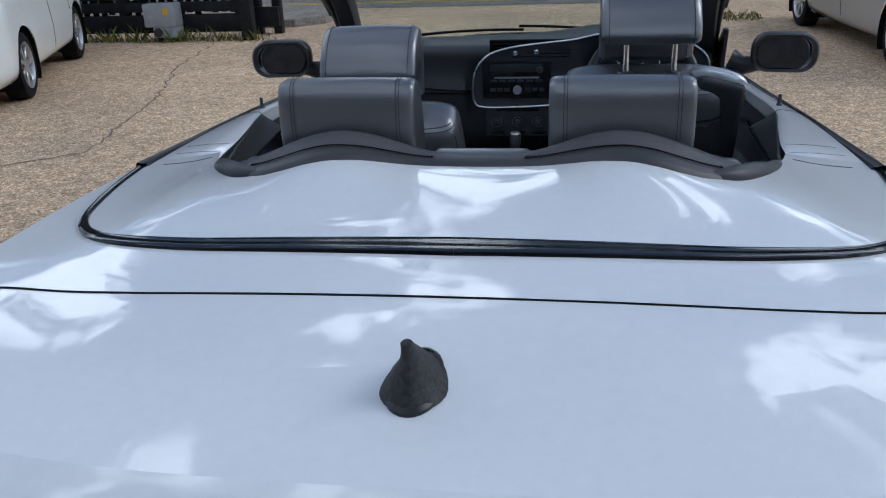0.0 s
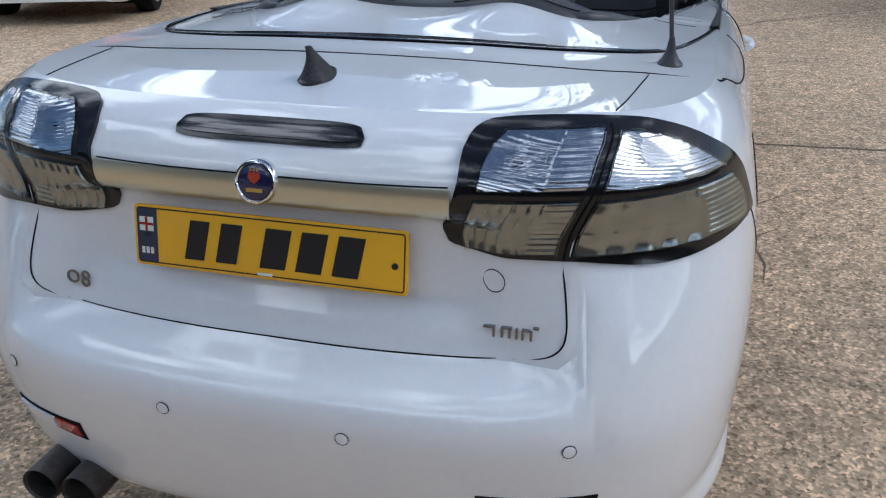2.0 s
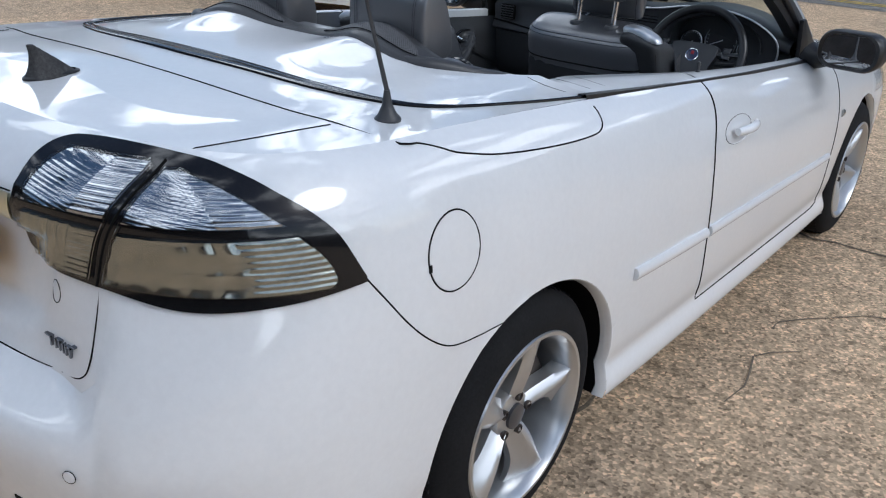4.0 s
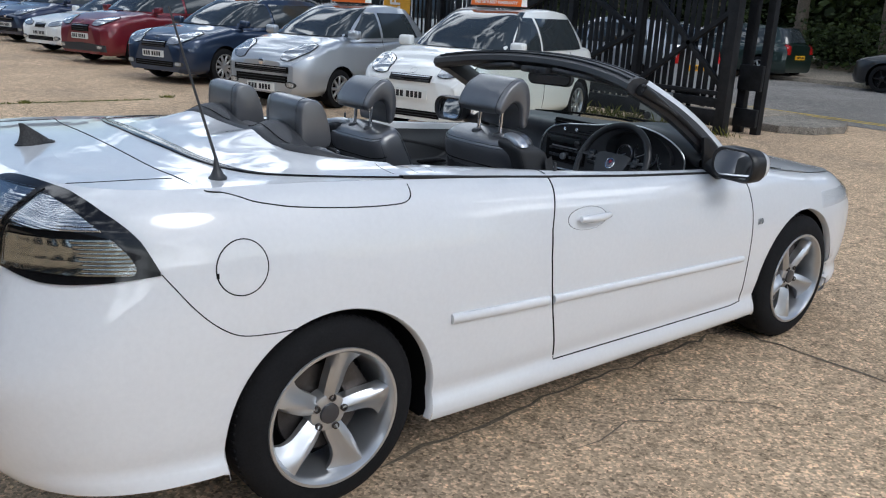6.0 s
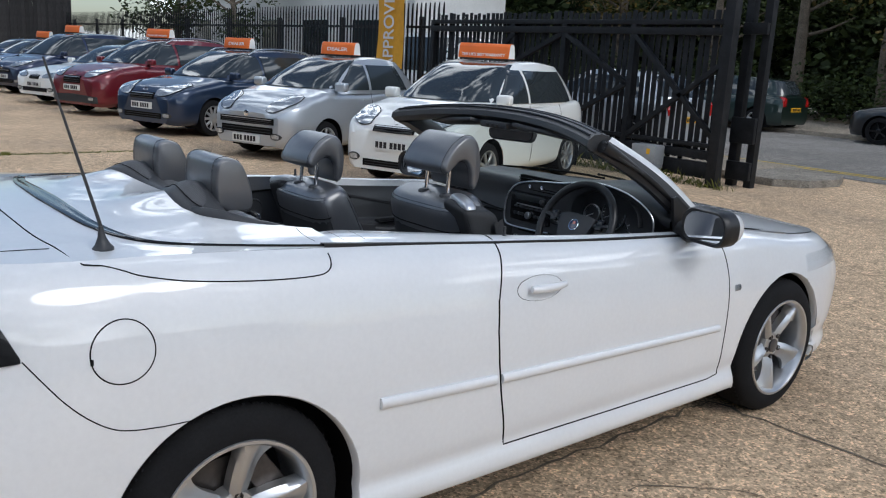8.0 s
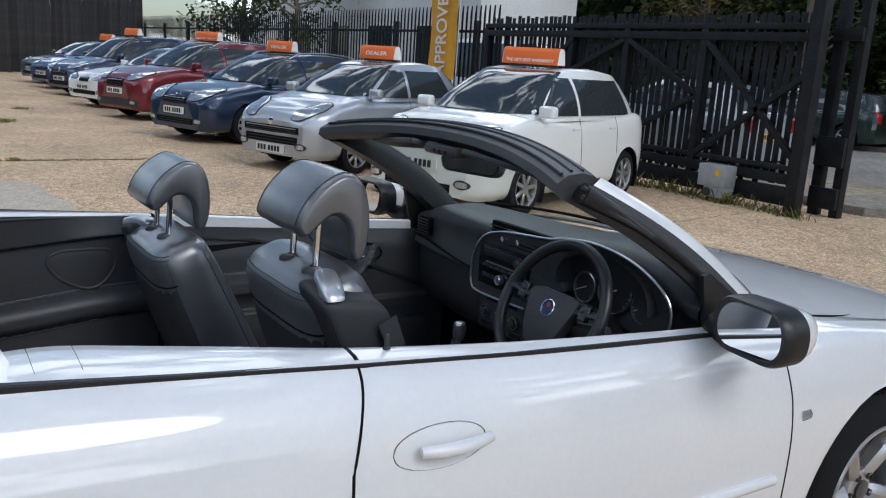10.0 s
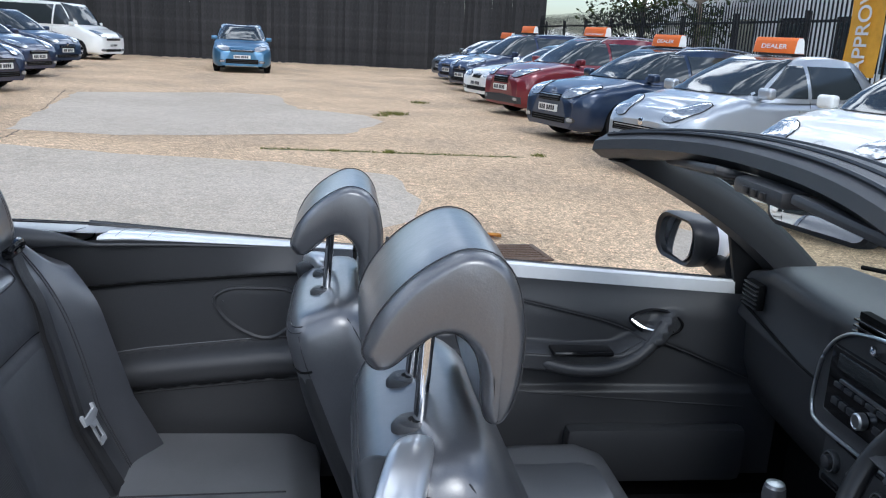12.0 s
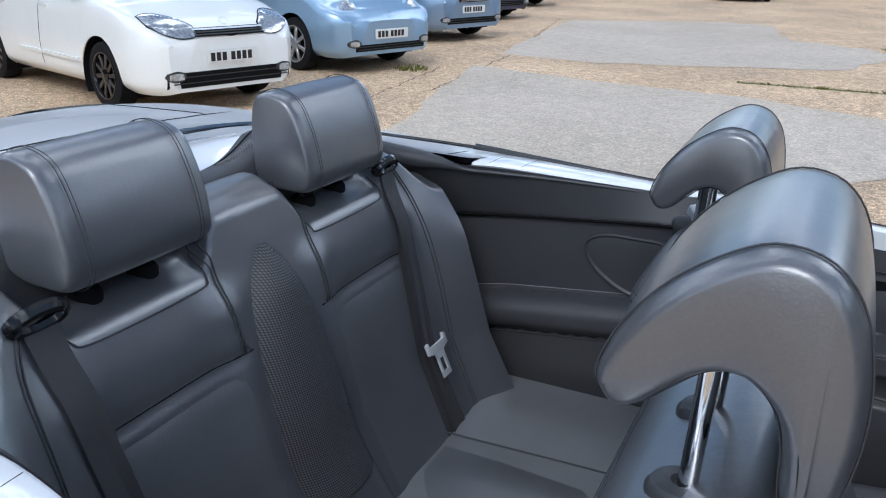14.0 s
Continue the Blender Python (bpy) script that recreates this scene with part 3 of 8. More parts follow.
for side in SIDES:
    shell_piece("rear_bumper", (-90, .075), "low", side, car)
    shell_piece("rear_quarter_panel", (-90, .075), "up", side, car)
    shell_piece("rear_quarter_panel", (.075, S_DOOR0), "all", side, car)
    shell_piece("door", (S_DOOR0, S_DOOR1), "all", side, car)
    shell_piece("front_wing", (S_DOOR1, 200), "up", side, car)
    shell_piece("front_bumper", (S_DOOR1, 200), "low", side, car)


def gap(points, parent=car, r=.0028, side=1, name="panel_gap", out=0.0, n=0):
    """A dark panel joint along points (s, z) of the body."""
    path = []
    for (s0, z0), (s1, z1) in zip(points, points[1:]):
        k = max(2, int(max(abs(s1 - s0) / (1.5 if min(s0, s1) < 0 else .02), abs(z1 - z0) / .015)))
        path += [skin(s0 + (s1 - s0) * i / k, z0 + (z1 - z0) * i / k, out, side) for i in range(k)]
    path.append(skin(*points[-1], out, side))
    bm = bmesh.new()
    tube(bm, path, r, 5)
    return part(name, bm, gap_black, parent)


def patch(name, s0, s1, zlo, zhi, out, mat, parent, side=1, nu=24, nv=8, thick=.008, label="", ribs=0, rib_depth=.0, dome=0.0, both=False):
    """A sheet laid on the body between the curves zlo(s) and zhi(s), with its rim."""
    bm = bmesh.new()
    rows = []
    for i in range(nu + 1):
        a = s0 + (s1 - s0) * i / nu
        s, sd = (-90 + abs(a), 1 if a >= 0 else -1) if both else (a, side)
        lo, hi = zlo(a), zhi(a)
        row = []
        for j in range(nv + 1):
            o = out + (dome * (1 - (2 * j / nv - 1) ** 2) if dome else 0) + (rib_depth * (.5 + .5 * math.cos(ribs * math.tau * i / nu)) if ribs else 0)
            row.append(skin(s, lo + (hi - lo) * j / nv, o, sd))
        base0, base1 = skin(s, lo, out - thick, sd), skin(s, hi, out - thick, sd)
        rows.append([base0] + row + [base1])
    first = [skin((-90 + abs(s0)) if both else s0, zlo(s0) + (zhi(s0) - zlo(s0)) * max(0, min(1, (j - 1) / nv)), out - thick, ((1 if s0 >= 0 else -1) if both else side)) for j in range(nv + 3)]
    last = [skin((-90 + abs(s1)) if both else s1, zlo(s1) + (zhi(s1) - zlo(s1)) * max(0, min(1, (j - 1) / nv)), out - thick, ((1 if s1 >= 0 else -1) if both else side)) for j in range(nv + 3)]
    grid(bm, [first] + rows + [last])
    return part(name, bm, mat, parent, label)


# the deck: boot lid and folded-roof cover
def ring_point(s, side):
    p = Vector(shell(s, shell_top(s)))
    return Vector((p.x * side, p.y, p.z))


OPENING = [(0, .098), (.06, .096), (.105, .090), (.145, .080), (.187, .066), (.228, .050), (.285, .041), (.33, .042), (.375, .050), (.427, .075), (.477, .132), (.532, .218), (.565, .30), (.585, .36), (.65, .37), (.72, .37), (.757, .37)]
COVER_Z = [(0, 1.079), (.10, 1.079), (.20, 1.078), (.30, 1.074), (.43, 1.063), (.475, 1.057), (.53, 1.045), (.585, 1.028), (.65, 1.017), (.757, 1.0065)]
NU, NV, SEAM = 96, 52, 20


def hump_z(x):
    """The two bulges of the cover behind the rear headrests."""
    return .031 * math.exp(-((abs(x) - .255) / .110) ** 2)


def edge_z(x):
    return smooth_table(COVER_Z, abs(x)) + hump_z(x)


def opening_edge(u):
    k = abs(u) * (len(OPENING) - 1)
    i = min(int(k), len(OPENING) - 2)
    a, b = OPENING[i], OPENING[i + 1]
    x, y = a[0] + (b[0] - a[0]) * (k - i), a[1] + (b[1] - a[1]) * (k - i)
    z = 1.0055 + .048 * (1 - (x / .757) ** 2)
    return Vector((math.copysign(x, u) if u else 0, y, z))


def rear_edge(u):
    return ring_point(-90 + abs(u) * 56, 1 if u >= 0 else -1)


def side_edge(v, side):
    seam_at = SEAM / NV
    y0, y1, y2 = rear_edge(1).y, -.375, .37
    y = y0 + (y1 - y0) * v / seam_at if v < seam_at else y1 + (y2 - y1) * (v - seam_at) / (1 - seam_at)
    if y < Y_REAR:
        lo, hi = -34.0, 0.0
        for _ in range(24):
            mid = (lo + hi) / 2
            if shell(mid, shell_top(mid))[1] < y:
                lo = mid
            else:
                hi = mid
        return ring_point(lo, side)
    return ring_point(y - Y_REAR, side)


def deck_point(i, j):
    u, v = i / NU * 2 - 1, j / NV
    su, sv = (u + 1) / 2, v
    seam_at = SEAM / NV
    L, R, B, T = side_edge(v, -1), side_edge(v, 1), rear_edge(u), opening_edge(u)
    c00, c10, c01, c11 = rear_edge(-1), rear_edge(1), opening_edge(-1), opening_edge(1)
    # along v, the middle keeps its own spacing so that the seam runs straight across
    yb, yt = B.y, T.y
    ym = yb + (-.392 - yb) * v / seam_at if v < seam_at else -.392 + (yt + .392) * (v - seam_at) / (1 - seam_at)
    tv = (ym - yb) / (yt - yb)
    p = (1 - tv) * B + tv * T + (1 - su) * L + su * R - ((1 - su) * (1 - tv) * c00 + su * (1 - tv) * c10 + (1 - su) * tv * c01 + su * tv * c11)
    rise = smooth_table(COVER_Z, abs(p.x)) - (1.0055 + .048 * (1 - (min(abs(p.x), .757) / .757) ** 2))
    p.z += rise * step(-.36, .10, p.y) + hump_z(p.x) * step(-.17, .06, p.y)
    return p


DECK = [[deck_point(i, j) for j in range(NV + 1)] for i in range(NU + 1)]
bm = bmesh.new()
grid(bm, [row[:SEAM + 1] for row in DECK])
part("boot_lid", bm, white_paint, car)
bm = bmesh.new()
grid(bm, [row[SEAM:] for row in DECK])
part("roof_cover", bm, white_paint, car)
bm = bmesh.new()
grid(bm, DECK)
deck_tree = BVHTree.FromBMesh(bm)
bm.free()


def drape(points, n, up=0.0):
    """A smooth line laid on the deck through points (x, y)."""
    out = []
    for p in spline([(x, y, 0) for x, y in points], n):
        hit = deck_tree.ray_cast(Vector((p.x, p.y, 2)), Vector((0, 0, -1)))[0]
        if hit:
            out.append(hit + Vector((0, 0, up)))
    return out


for side in SIDES:
    line = drape([(0, -.392), (side * .25, -.390), (side * .45, -.382), (side * .604, -.362)], 24)
    line += [skin(s, z, 0, side) for s, z in ((-11, 1.034), (-7.5, 1.027), (-4, 1.013), (-1.5, 1.0), (.05, .984), (.096, .976), (.18, .966), (.282, .957), (.37, .952), (.444, .951), (.475, .955), (.495, .967), (.503, .985), (.505, .998))]
    bm = bmesh.new()
    tube(bm, spline(line, 90), .0022, 5)
    part("panel_gap", bm, gap_black, car)
    bm = bmesh.new()
    tube(bm, drape([(side * .604, -.378), (side * .595, -.45), (side * .578, -.58), (side * .563, -.66)], 20) + [skin(-40.5, 1.035, 0, side)], .0018, 5)
    part("panel_gap", bm, gap_black, car)
    # lines across the side of the cover beside the seats
    bm = bmesh.new()
    tube(bm, drape([(side * .58, .31), (side * .64, .305), (side * .69, .31)], 12, .0003), .0008, 4)
    part("panel_gap", bm, gap_black, car)
    gap([(p.x, p.y) for p in spline([(-49.8, .828, 0), (-50.2, .77, 0), (-50.7, .722, 0), (-51.6, .692, 0), (-53.4, .674, 0), (-56.6, .665, 0), (-66, .662, 0), (-78, .660, 0), (-90, .660, 0)], 70)], side=side, r=.0017)
    gap([(v, split_z(v)) for v in [-20 + .5 * k for k in range(41)] + [.07]], side=side, r=.0017)
    gap([(smooth_table(DOOR_GAP, z), z) for z in (.965, .9, .8, .7, .6, .5, .4, .31)], side=side, r=.0032)
    gap([(1.14, .305), (1.14, .292), (1.7, .287), (2.3, .283), (2.378, .29)], side=side)
    gap([(2.378, .29), (2.375, .4), (2.375, .6), (2.372, .72), (2.36, .82), (2.345, .88)], side=side, r=.0025)
    # fuel flap and its joint
    if side == 1:
        gap([(-5.6 + 5.1 * math.cos(a), .836 + .0755 * math.sin(a)) for a in [k * math.tau / 60 for k in range(61)]], side=1, r=.0018, name="fuel_flap_joint")
        patch("fuel_flap", -10.5, -.7, lambda s: .836 - .073 * math.sqrt(max(0, 1 - ((s + 5.6) / 4.95) ** 2)), lambda s: .836 + .073 * math.sqrt(max(0, 1 - ((s + 5.6) / 4.95) ** 2)), .0012, white_paint, car, thick=.004, label="round white fuel flap")
        patch("fuel_flap_grip", -10.75, -10.25, lambda s: .816, lambda s: .830, .0022, gap_black, car, nu=4, nv=3, thick=.003)
    # rub strips
    patch("rub_strip", .622, 1.068, lambda s: .545 - (s - .62) * .036, lambda s: .578 - (s - .62) * .036, .008, white_paint, car, side, dome=.007, thick=.012, label="raised white rub strip")
    patch("rub_strip", 1.092, 2.318, lambda s: .528 - (s - 1.09) * .026, lambda s: .560 - (s - 1.09) * .030, .008, white_paint, car, side, dome=.007, thick=.012, nu=40, label="raised white rub strip")
    # door handle in its dish
    dish = patch("handle_dish", 1.165, 1.375, lambda s: .818 - .040 * (max(0, 1 - ((s - 1.27) / .105) ** 2)) ** .45, lambda s: .818 + .040 * (max(0, 1 - ((s - 1.27) / .105) ** 2)) ** .45, .0012, white_paint, car, side, thick=.004, dome=-.012)
    gap([(1.27 + .105 * math.cos(a), .818 + .040 * math.copysign(abs(math.sin(a)) ** .9, math.sin(a))) for a in [k * math.tau / 28 for k in range(29)]], side=side, r=.0011, name="handle_joint")
    bm = bmesh.new()
    tube(bm, [skin(1.215 + .16 * k / 10, .815 + .012 * (k / 10 - .5) ** 2, .006 + .026 * math.sin(math.pi * (k + .8) / 11.6) ** .5, side) for k in range(11)], lambda u: .0145 * (.72 + .28 * math.sin(math.pi * min(1, u * .9 + .1))), 10)
    part("door_handle", bm, white_paint, car, "white pull handle")
    # side repeater
    patch("side_repeater", 2.418, 2.452, lambda s: .655, lambda s: .680, .004, lens_smoke, car, side, nu=6, nv=4, dome=.005, thick=.006, label="small clear side lamp")
    # parking sensors
    for x_s in (-77.5, -52.5):
        bm = bmesh.new()
        c = skin(x_s, .543, .0015, side)
        n = (skin(x_s, .543, .02, side) - c).normalized()
        m = Matrix.Translation(c) @ n.to_track_quat("Z", "Y").to_matrix().to_4x4()
        lathe(bm, [(.0115, 0), (.0105, .001), (0.0, .0012)], m, 20)
        sens = part("parking_sensor", bm, white_paint, car)
        bm = bmesh.new()
        lathe(bm, [(.0126, -.001), (.0126, .0003), (.0117, .0003), (.0117, -.001)], m, 20)
        part("ring", bm, gap_black, sens)
    # red reflector low on the bumper
    patch("reflector_slot", -62, -48.5, lambda s: .395 + .006 * (s + 62) / 13.5, lambda s: .441 - .010 * (s + 62) / 13.5, .0015, gap_black, car, side, nu=12, nv=3, thick=.004)
    patch("slot_cover", -57, -49.2, lambda s: .401 + .006 * (s + 62) / 13.5, lambda s: .434 - .010 * (s + 62) / 13.5, .006, white_paint, car, side, nu=10, nv=3, thick=.006)
    patch("reflector", -61.4, -57.3, lambda s: .404, lambda s: .430, .004, red_lens, car, side, nu=6, nv=3, thick=.006, label="narrow red reflector")
    # arch lips and dark liners
    for k, (cy, cz, r) in enumerate(ARCHES):
        rows = []
        for a in range(-30, 211, 5):
            y, z = cy + r * math.cos(radians(a)), cz + r * math.sin(radians(a))
            if z < .20:
                continue
            s = y - Y_REAR if y > Y_REAR else -90 + math.degrees(math.atan2(.83, Y_REAR - y))
            if y > Y_FRONT:
                s = 3.05 + math.degrees(math.atan2(y - Y_FRONT, .8))
            x = shell(s, z)[0]
            d = Vector((0, cy - y, cz - z)).normalized()
            rows.append([Vector((side * (x + o), y, z)) + d * i for o, i in ((0, 0), (-.004, .004), (-.03, .008), (-.035, .0), (-.30, -.02), (-.31, -.02))])
        bm = bmesh.new()
        grid(bm, [q[:4] for q in rows])
        part("arch_lip", bm, white_paint, car)
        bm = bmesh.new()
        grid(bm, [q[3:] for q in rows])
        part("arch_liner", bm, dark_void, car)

# floor pan that closes the car underneath
bm = bmesh.new()
box(bm, -.80, .80, .37, 2.28, .19, .235)
box(bm, -.52, .52, -.84, .4, .235, .30)
box(bm, -.52, .52, 2.25, 3.3, .20, .28)
part("underbody", bm, dark_void, car, smooth=False)

# dark trim strip round the deck and along the doors
for side in SIDES:
    back = drape([(0, -.238), (side * .2, -.236), (side * .40, -.224), (side * .53, -.194), (side * .603, -.145), (side * .650, -.07), (side * .682, .03), (side * .714, .17), (side * .738, .315)], 52, .001)
    ahead = [Vector((side * lerp_table([(.30, .737), (.36, .741), (.46, .745), (.67, .755), (.94, .764), (1.4, .768), (1.95, .770)], y), y, smooth_table(TOP_Z, y) + lerp_table([(.31, .007), (.45, .003), (.6, -.001), (.94, -.005)], y))) for y in [.305 + .05 * k for k in range(34)]]
    for name, pts, w0, w1 in (("deck_trim", back, .032, .006), ("quarter_trim_strip", ahead[:14], .013, .009), ("door_trim", ahead[13:], .008, .009)):
        bm = bmesh.new()
        rows = []
        for i, p in enumerate(pts):
            q, r = pts[max(0, i - 1)], pts[min(len(pts) - 1, i + 1)]
            d = (r - q).normalized()
            nrm = d.cross(Vector((0, 0, 1))).normalized() * side
            w = w0 + (w1 - w0) * min(1, i / len(pts) * 1.6)
            rows.append([p + nrm * w * a + Vector((0, 0, h)) for a, h in ((-1, -.012), (-1, .0), (-.8, .003), (-.45, .002), (.1, .0025), (.5, .005), (.9, .003), (1, -.012))])
        grid(bm, rows)
        part(name, bm, gloss_black if name == "deck_trim" else black_trim, car, "dark trim strip")

# sills beside the seats: white tops of the quarters and doors
def cap_edge(y):
    return smooth_table([(.362, .588), (.47, .597), (.69, .642), (.94, .694), (1.25, .712), (2.05, .728)], y)


for side in SIDES:
    for name, y0, y1 in (("quarter_top", .362, .935), ("door_top", .945, 2.05)):
        bm = bmesh.new()
        rows = []
        n = 20
        for k in range(n + 1):
            y = y0 + (y1 - y0) * k / n
            zt, xo, xi = smooth_table(TOP_Z, y), shell(y - Y_REAR, smooth_table(TOP_Z, y))[0], cap_edge(y)
            up = smooth_table([(.345, .009), (.40, .015), (.45, .017), (.6, .014), (.94, .009), (1.3, .005), (2.05, .002)], y)
            rows.append([Vector((side * x, y, z)) for x, z in ((xo, zt - .002), (xo * .7 + xi * .3, zt + up * .55), (xo * .35 + xi * .65, zt + up * .9), (xi + .008, zt + up), (xi + .001, zt + up - .005), (xi + (.034 if name == "quarter_top" else .003), zt - .036))])
        grid(bm, rows)
        part(name, bm, white_paint, car)
    for y in (.40, .47):
        bm = bmesh.new()
        zt, up = smooth_table(TOP_Z, y), smooth_table([(.345, .009), (.40, .015), (.45, .017), (.6, .014)], y)
        xo, xi = shell(y - Y_REAR, zt)[0], cap_edge(y)
        tube(bm, [(side * (xi + .008), y, zt + up), (side * (xo * .35 + xi * .65), y, zt + up * .9), (side * (xo * .7 + xi * .3), y, zt + up * .55)], .0005, 5)
        part("panel_gap", bm, gap_black, car)
    # lock pin
    bm = bmesh.new()
    lathe(bm, [(.008, 0), (.0075, .004), (.0055, .006), (.0052, .026), (.004, .03), (0, .031)], Matrix.Translation((side * .722, 1.02, .973)), 10)
    part("lock_pin", bm, soft_black, car)

# rear lamps
LAMP_TOP = [(-64, .888), (-63.2, .918), (-60.8, 1.0), (-59, 1.026), (-57.2, 1.037), (-54.4, 1.0435), (-47, 1.046), (-40, 1.042), (-35.2, 1.033), (-30, 1.004), (-23.6, .938), (-20, .847)]
LAMP_LOW = [(-64, .884), (-63.5, .862), (-62, .85), (-58.4, .842), (-48.4, .835), (-39.6, .82), (-31, .826), (-20, .843)]


reflector_mat = material("lamp reflector", (.66, .67, .70), .10, 1.0, stain=.12, stain_size=40, bump=.15, bump_size=60)
# Lower cells: a darker tint stands for the ground mirrored in them.
reflector_dark = material("ground-tinted lamp reflector", (.50, .51, .47), .20, 1.0, stain=.2, stain_size=30, bump=.2, bump_size=50)
badge_chrome = material("dark chrome", (.22, .225, .24), .15, 1.0)
lens_lamp = glass_material("clear lamp lens", (.80, .81, .81), .0)
DIVIDE = [(.836, -49.8), (.895, -48.7), (.95, -47.0), (.99, -44.8), (1.025, -42.0), (1.045, -40.4)]
for side in SIDES:
    lamp = holder("rear_lamp")
    lamp.parent = car
    lamp["label"] = "clear rear lamp cluster in a gloss black surround"
    patch("bezel", -63.9, -20.2, lambda s: smooth_table(LAMP_LOW, s), lambda s: smooth_table(LAMP_TOP, s), .007, gloss_black, lamp, side, nu=60, nv=14, thick=.012)

    dv = lambda z: smooth_table(DIVIDE, z)
    cells = (("upper_inner", .958, 1.029, lambda z: smooth_table([(.955, -59.7), (.98, -58.8), (1.0, -57.6), (1.018, -55.9), (1.03, -54.0)], z), lambda z: dv(z) - 1.2, reflector_mat, .62),
             ("upper_outer", .955, 1.022, lambda z: dv(z) + 1.1, lambda z: smooth_table([(.95, -28.6), (.965, -30.4), (.985, -32.6), (1.005, -35.4), (1.022, -39.2)], z), reflector_mat, .60),
             ("lower_inner", .850, .941, lambda z: smooth_table([(.85, -61.0), (.87, -61.4), (.90, -61.0), (.941, -60.0)], z), lambda z: dv(z) - 1.2, reflector_dark, .70),
             ("lower_outer", .847, .937, lambda z: dv(z) + 1.1, lambda z: smooth_table([(.847, -24.6), (.86, -23.9), (.90, -25.2), (.937, -27.8)], z), reflector_dark, .66))
    for nm, z0, z1, left, right, refl, ribbed in cells:
        for what, mat, out, thick, grow in (("reflector", refl, .0115, .006, 0), ("lens", lens_lamp, .0165, .0105, .0015)):
            bm = bmesh.new()
            nu, nv = (80 if what == "reflector" else 24), (48 if what == "reflector" else 10)
            rows = []
            for i in range(-1, nu + 2):
                u = max(0, min(1, i / nu))
                row = []
                for j in range(-1, nv + 2):
                    v = max(0, min(1, j / nv))
                    z = z0 - grow + (z1 - z0 + 2 * grow) * v
                    a, b = left(z) - grow * 90, right(z) + grow * 90
                    o = out - thick if i < 0 or i > nu or j < 0 or j > nv else out
                    if what == "reflector" and o == out:
                        if u > ribbed:
                            o += .0016 * abs(math.sin(math.pi * 9 * v))
                        elif refl is reflector_dark:
                            o += .0045 * abs(math.sin(math.pi * 7.5 * u)) - .0015 * abs(math.sin(math.pi * 2.5 * v))
                        else:
                            o += .0007 * abs(math.sin(math.pi * 13 * (v + .35 * u))) - .0050 * math.sin(math.pi * u / ribbed) * math.sin(math.pi * v)
                    row.append(skin(a + (b - a) * u, z, o, side))
                rows.append(row)
            grid(bm, rows)
            part(what, bm, mat, lamp, angle=60)
    for k in (-.95, .9):
        bm = bmesh.new()
        tube(bm, [skin(dv(z) + k, z, .0120, side) for z in [.847 + .178 * q / 24 for q in range(25)]], .0009, 5)
        part("divider", bm, badge_chrome, lamp)
    # split between the lid half and the body half
    gap([(smooth_table(DIVIDE, z), z) for z in [1.034 - .198 * q / 40 for q in range(41)]], lamp, .0022, side, "joint", out=.0072)

# third brake lamp, bright strip, badge
rr = lambda a, c, h, w, p=4: h * max(0, 1 - (abs(a) / w) ** p) ** (1 / p)
brake_glass = material("dark brake lamp lens", (.022, .020, .022), .12, coat=1, stain=.1)
patch("brake_lamp", -16.2, 16.2, lambda a: 1.019 - rr(a, 0, .0155, 16.2, 5), lambda a: 1.019 + rr(a, 0, .0155, 16.2, 5), .004, gloss_black, car, nu=60, nv=6, thick=.008, both=True, label="slim dark third brake lamp")
patch("brake_lamp_lens", -15.2, 15.2, lambda a: 1.019 - rr(a, 0, .009, 15.2, 5), lambda a: 1.019 + rr(a, 0, .009, 15.2, 5), .006, brake_glass, car, nu=120, nv=4, thick=.004, both=True, ribs=0)
patch("lid_strip", -27.2, 27.2, lambda a: .899, lambda a: .957, .005, champagne, car, nu=40, nv=6, thick=.012, both=True, dome=.004, label="satin bright metal strip")
gap([(-90, .9585), (-75, .9585), (-63, .9605)], side=1, r=.0015), gap([(-90, .9585), (-75, .9585), (-63, .9605)], side=-1, r=.0015)
bm = bmesh.new()
m_badge = Matrix.Translation((0, -.858, .949)) @ Matrix.Rotation(radians(78), 4, "X")
lathe(bm, [(.0385, -.012), (.0385, .008), (.036, .012), (.033, .0125), (.031, .010)], m_badge, 40)
badge = part("badge", bm, chrome, car, "round enamel badge in a chrome ring")
bm = bmesh.new()
lathe(bm, [(.0315, .009), (.028, .0115), (0, .0125)], m_badge, 40)
part("badge_face", bm, navy, badge)
bm = bmesh.new()
t = [(-.009, .012), (-.011, .002), (-.006, -.004), (0, -.009), (.006, -.004), (.011, .002), (.009, .012), (.004, .009), (0, .014), (-.004, .009)]
prism(bm, [(x, y + .006) for x, y in t], .0118, .0138, m_badge)
part("badge_crest", bm, material("badge red", (.45, .05, .02), .35, coat=.5), badge)
bm = bmesh.new()
for k in range(3):
    prism(bm, [(-.006 + .006 * k - .002, .019), (-.006 + .006 * k + .002, .019), (-.006 + .006 * k, .025)], .0118, .0136, m_badge)
box(bm, -.015, .015, -.0165, -.0105, .0116, .0132, 0, m_badge)
tagged(part("badge_marks", bm, material("badge gold", (.75, .50, .12), .3, .6), badge), kind="stuff")

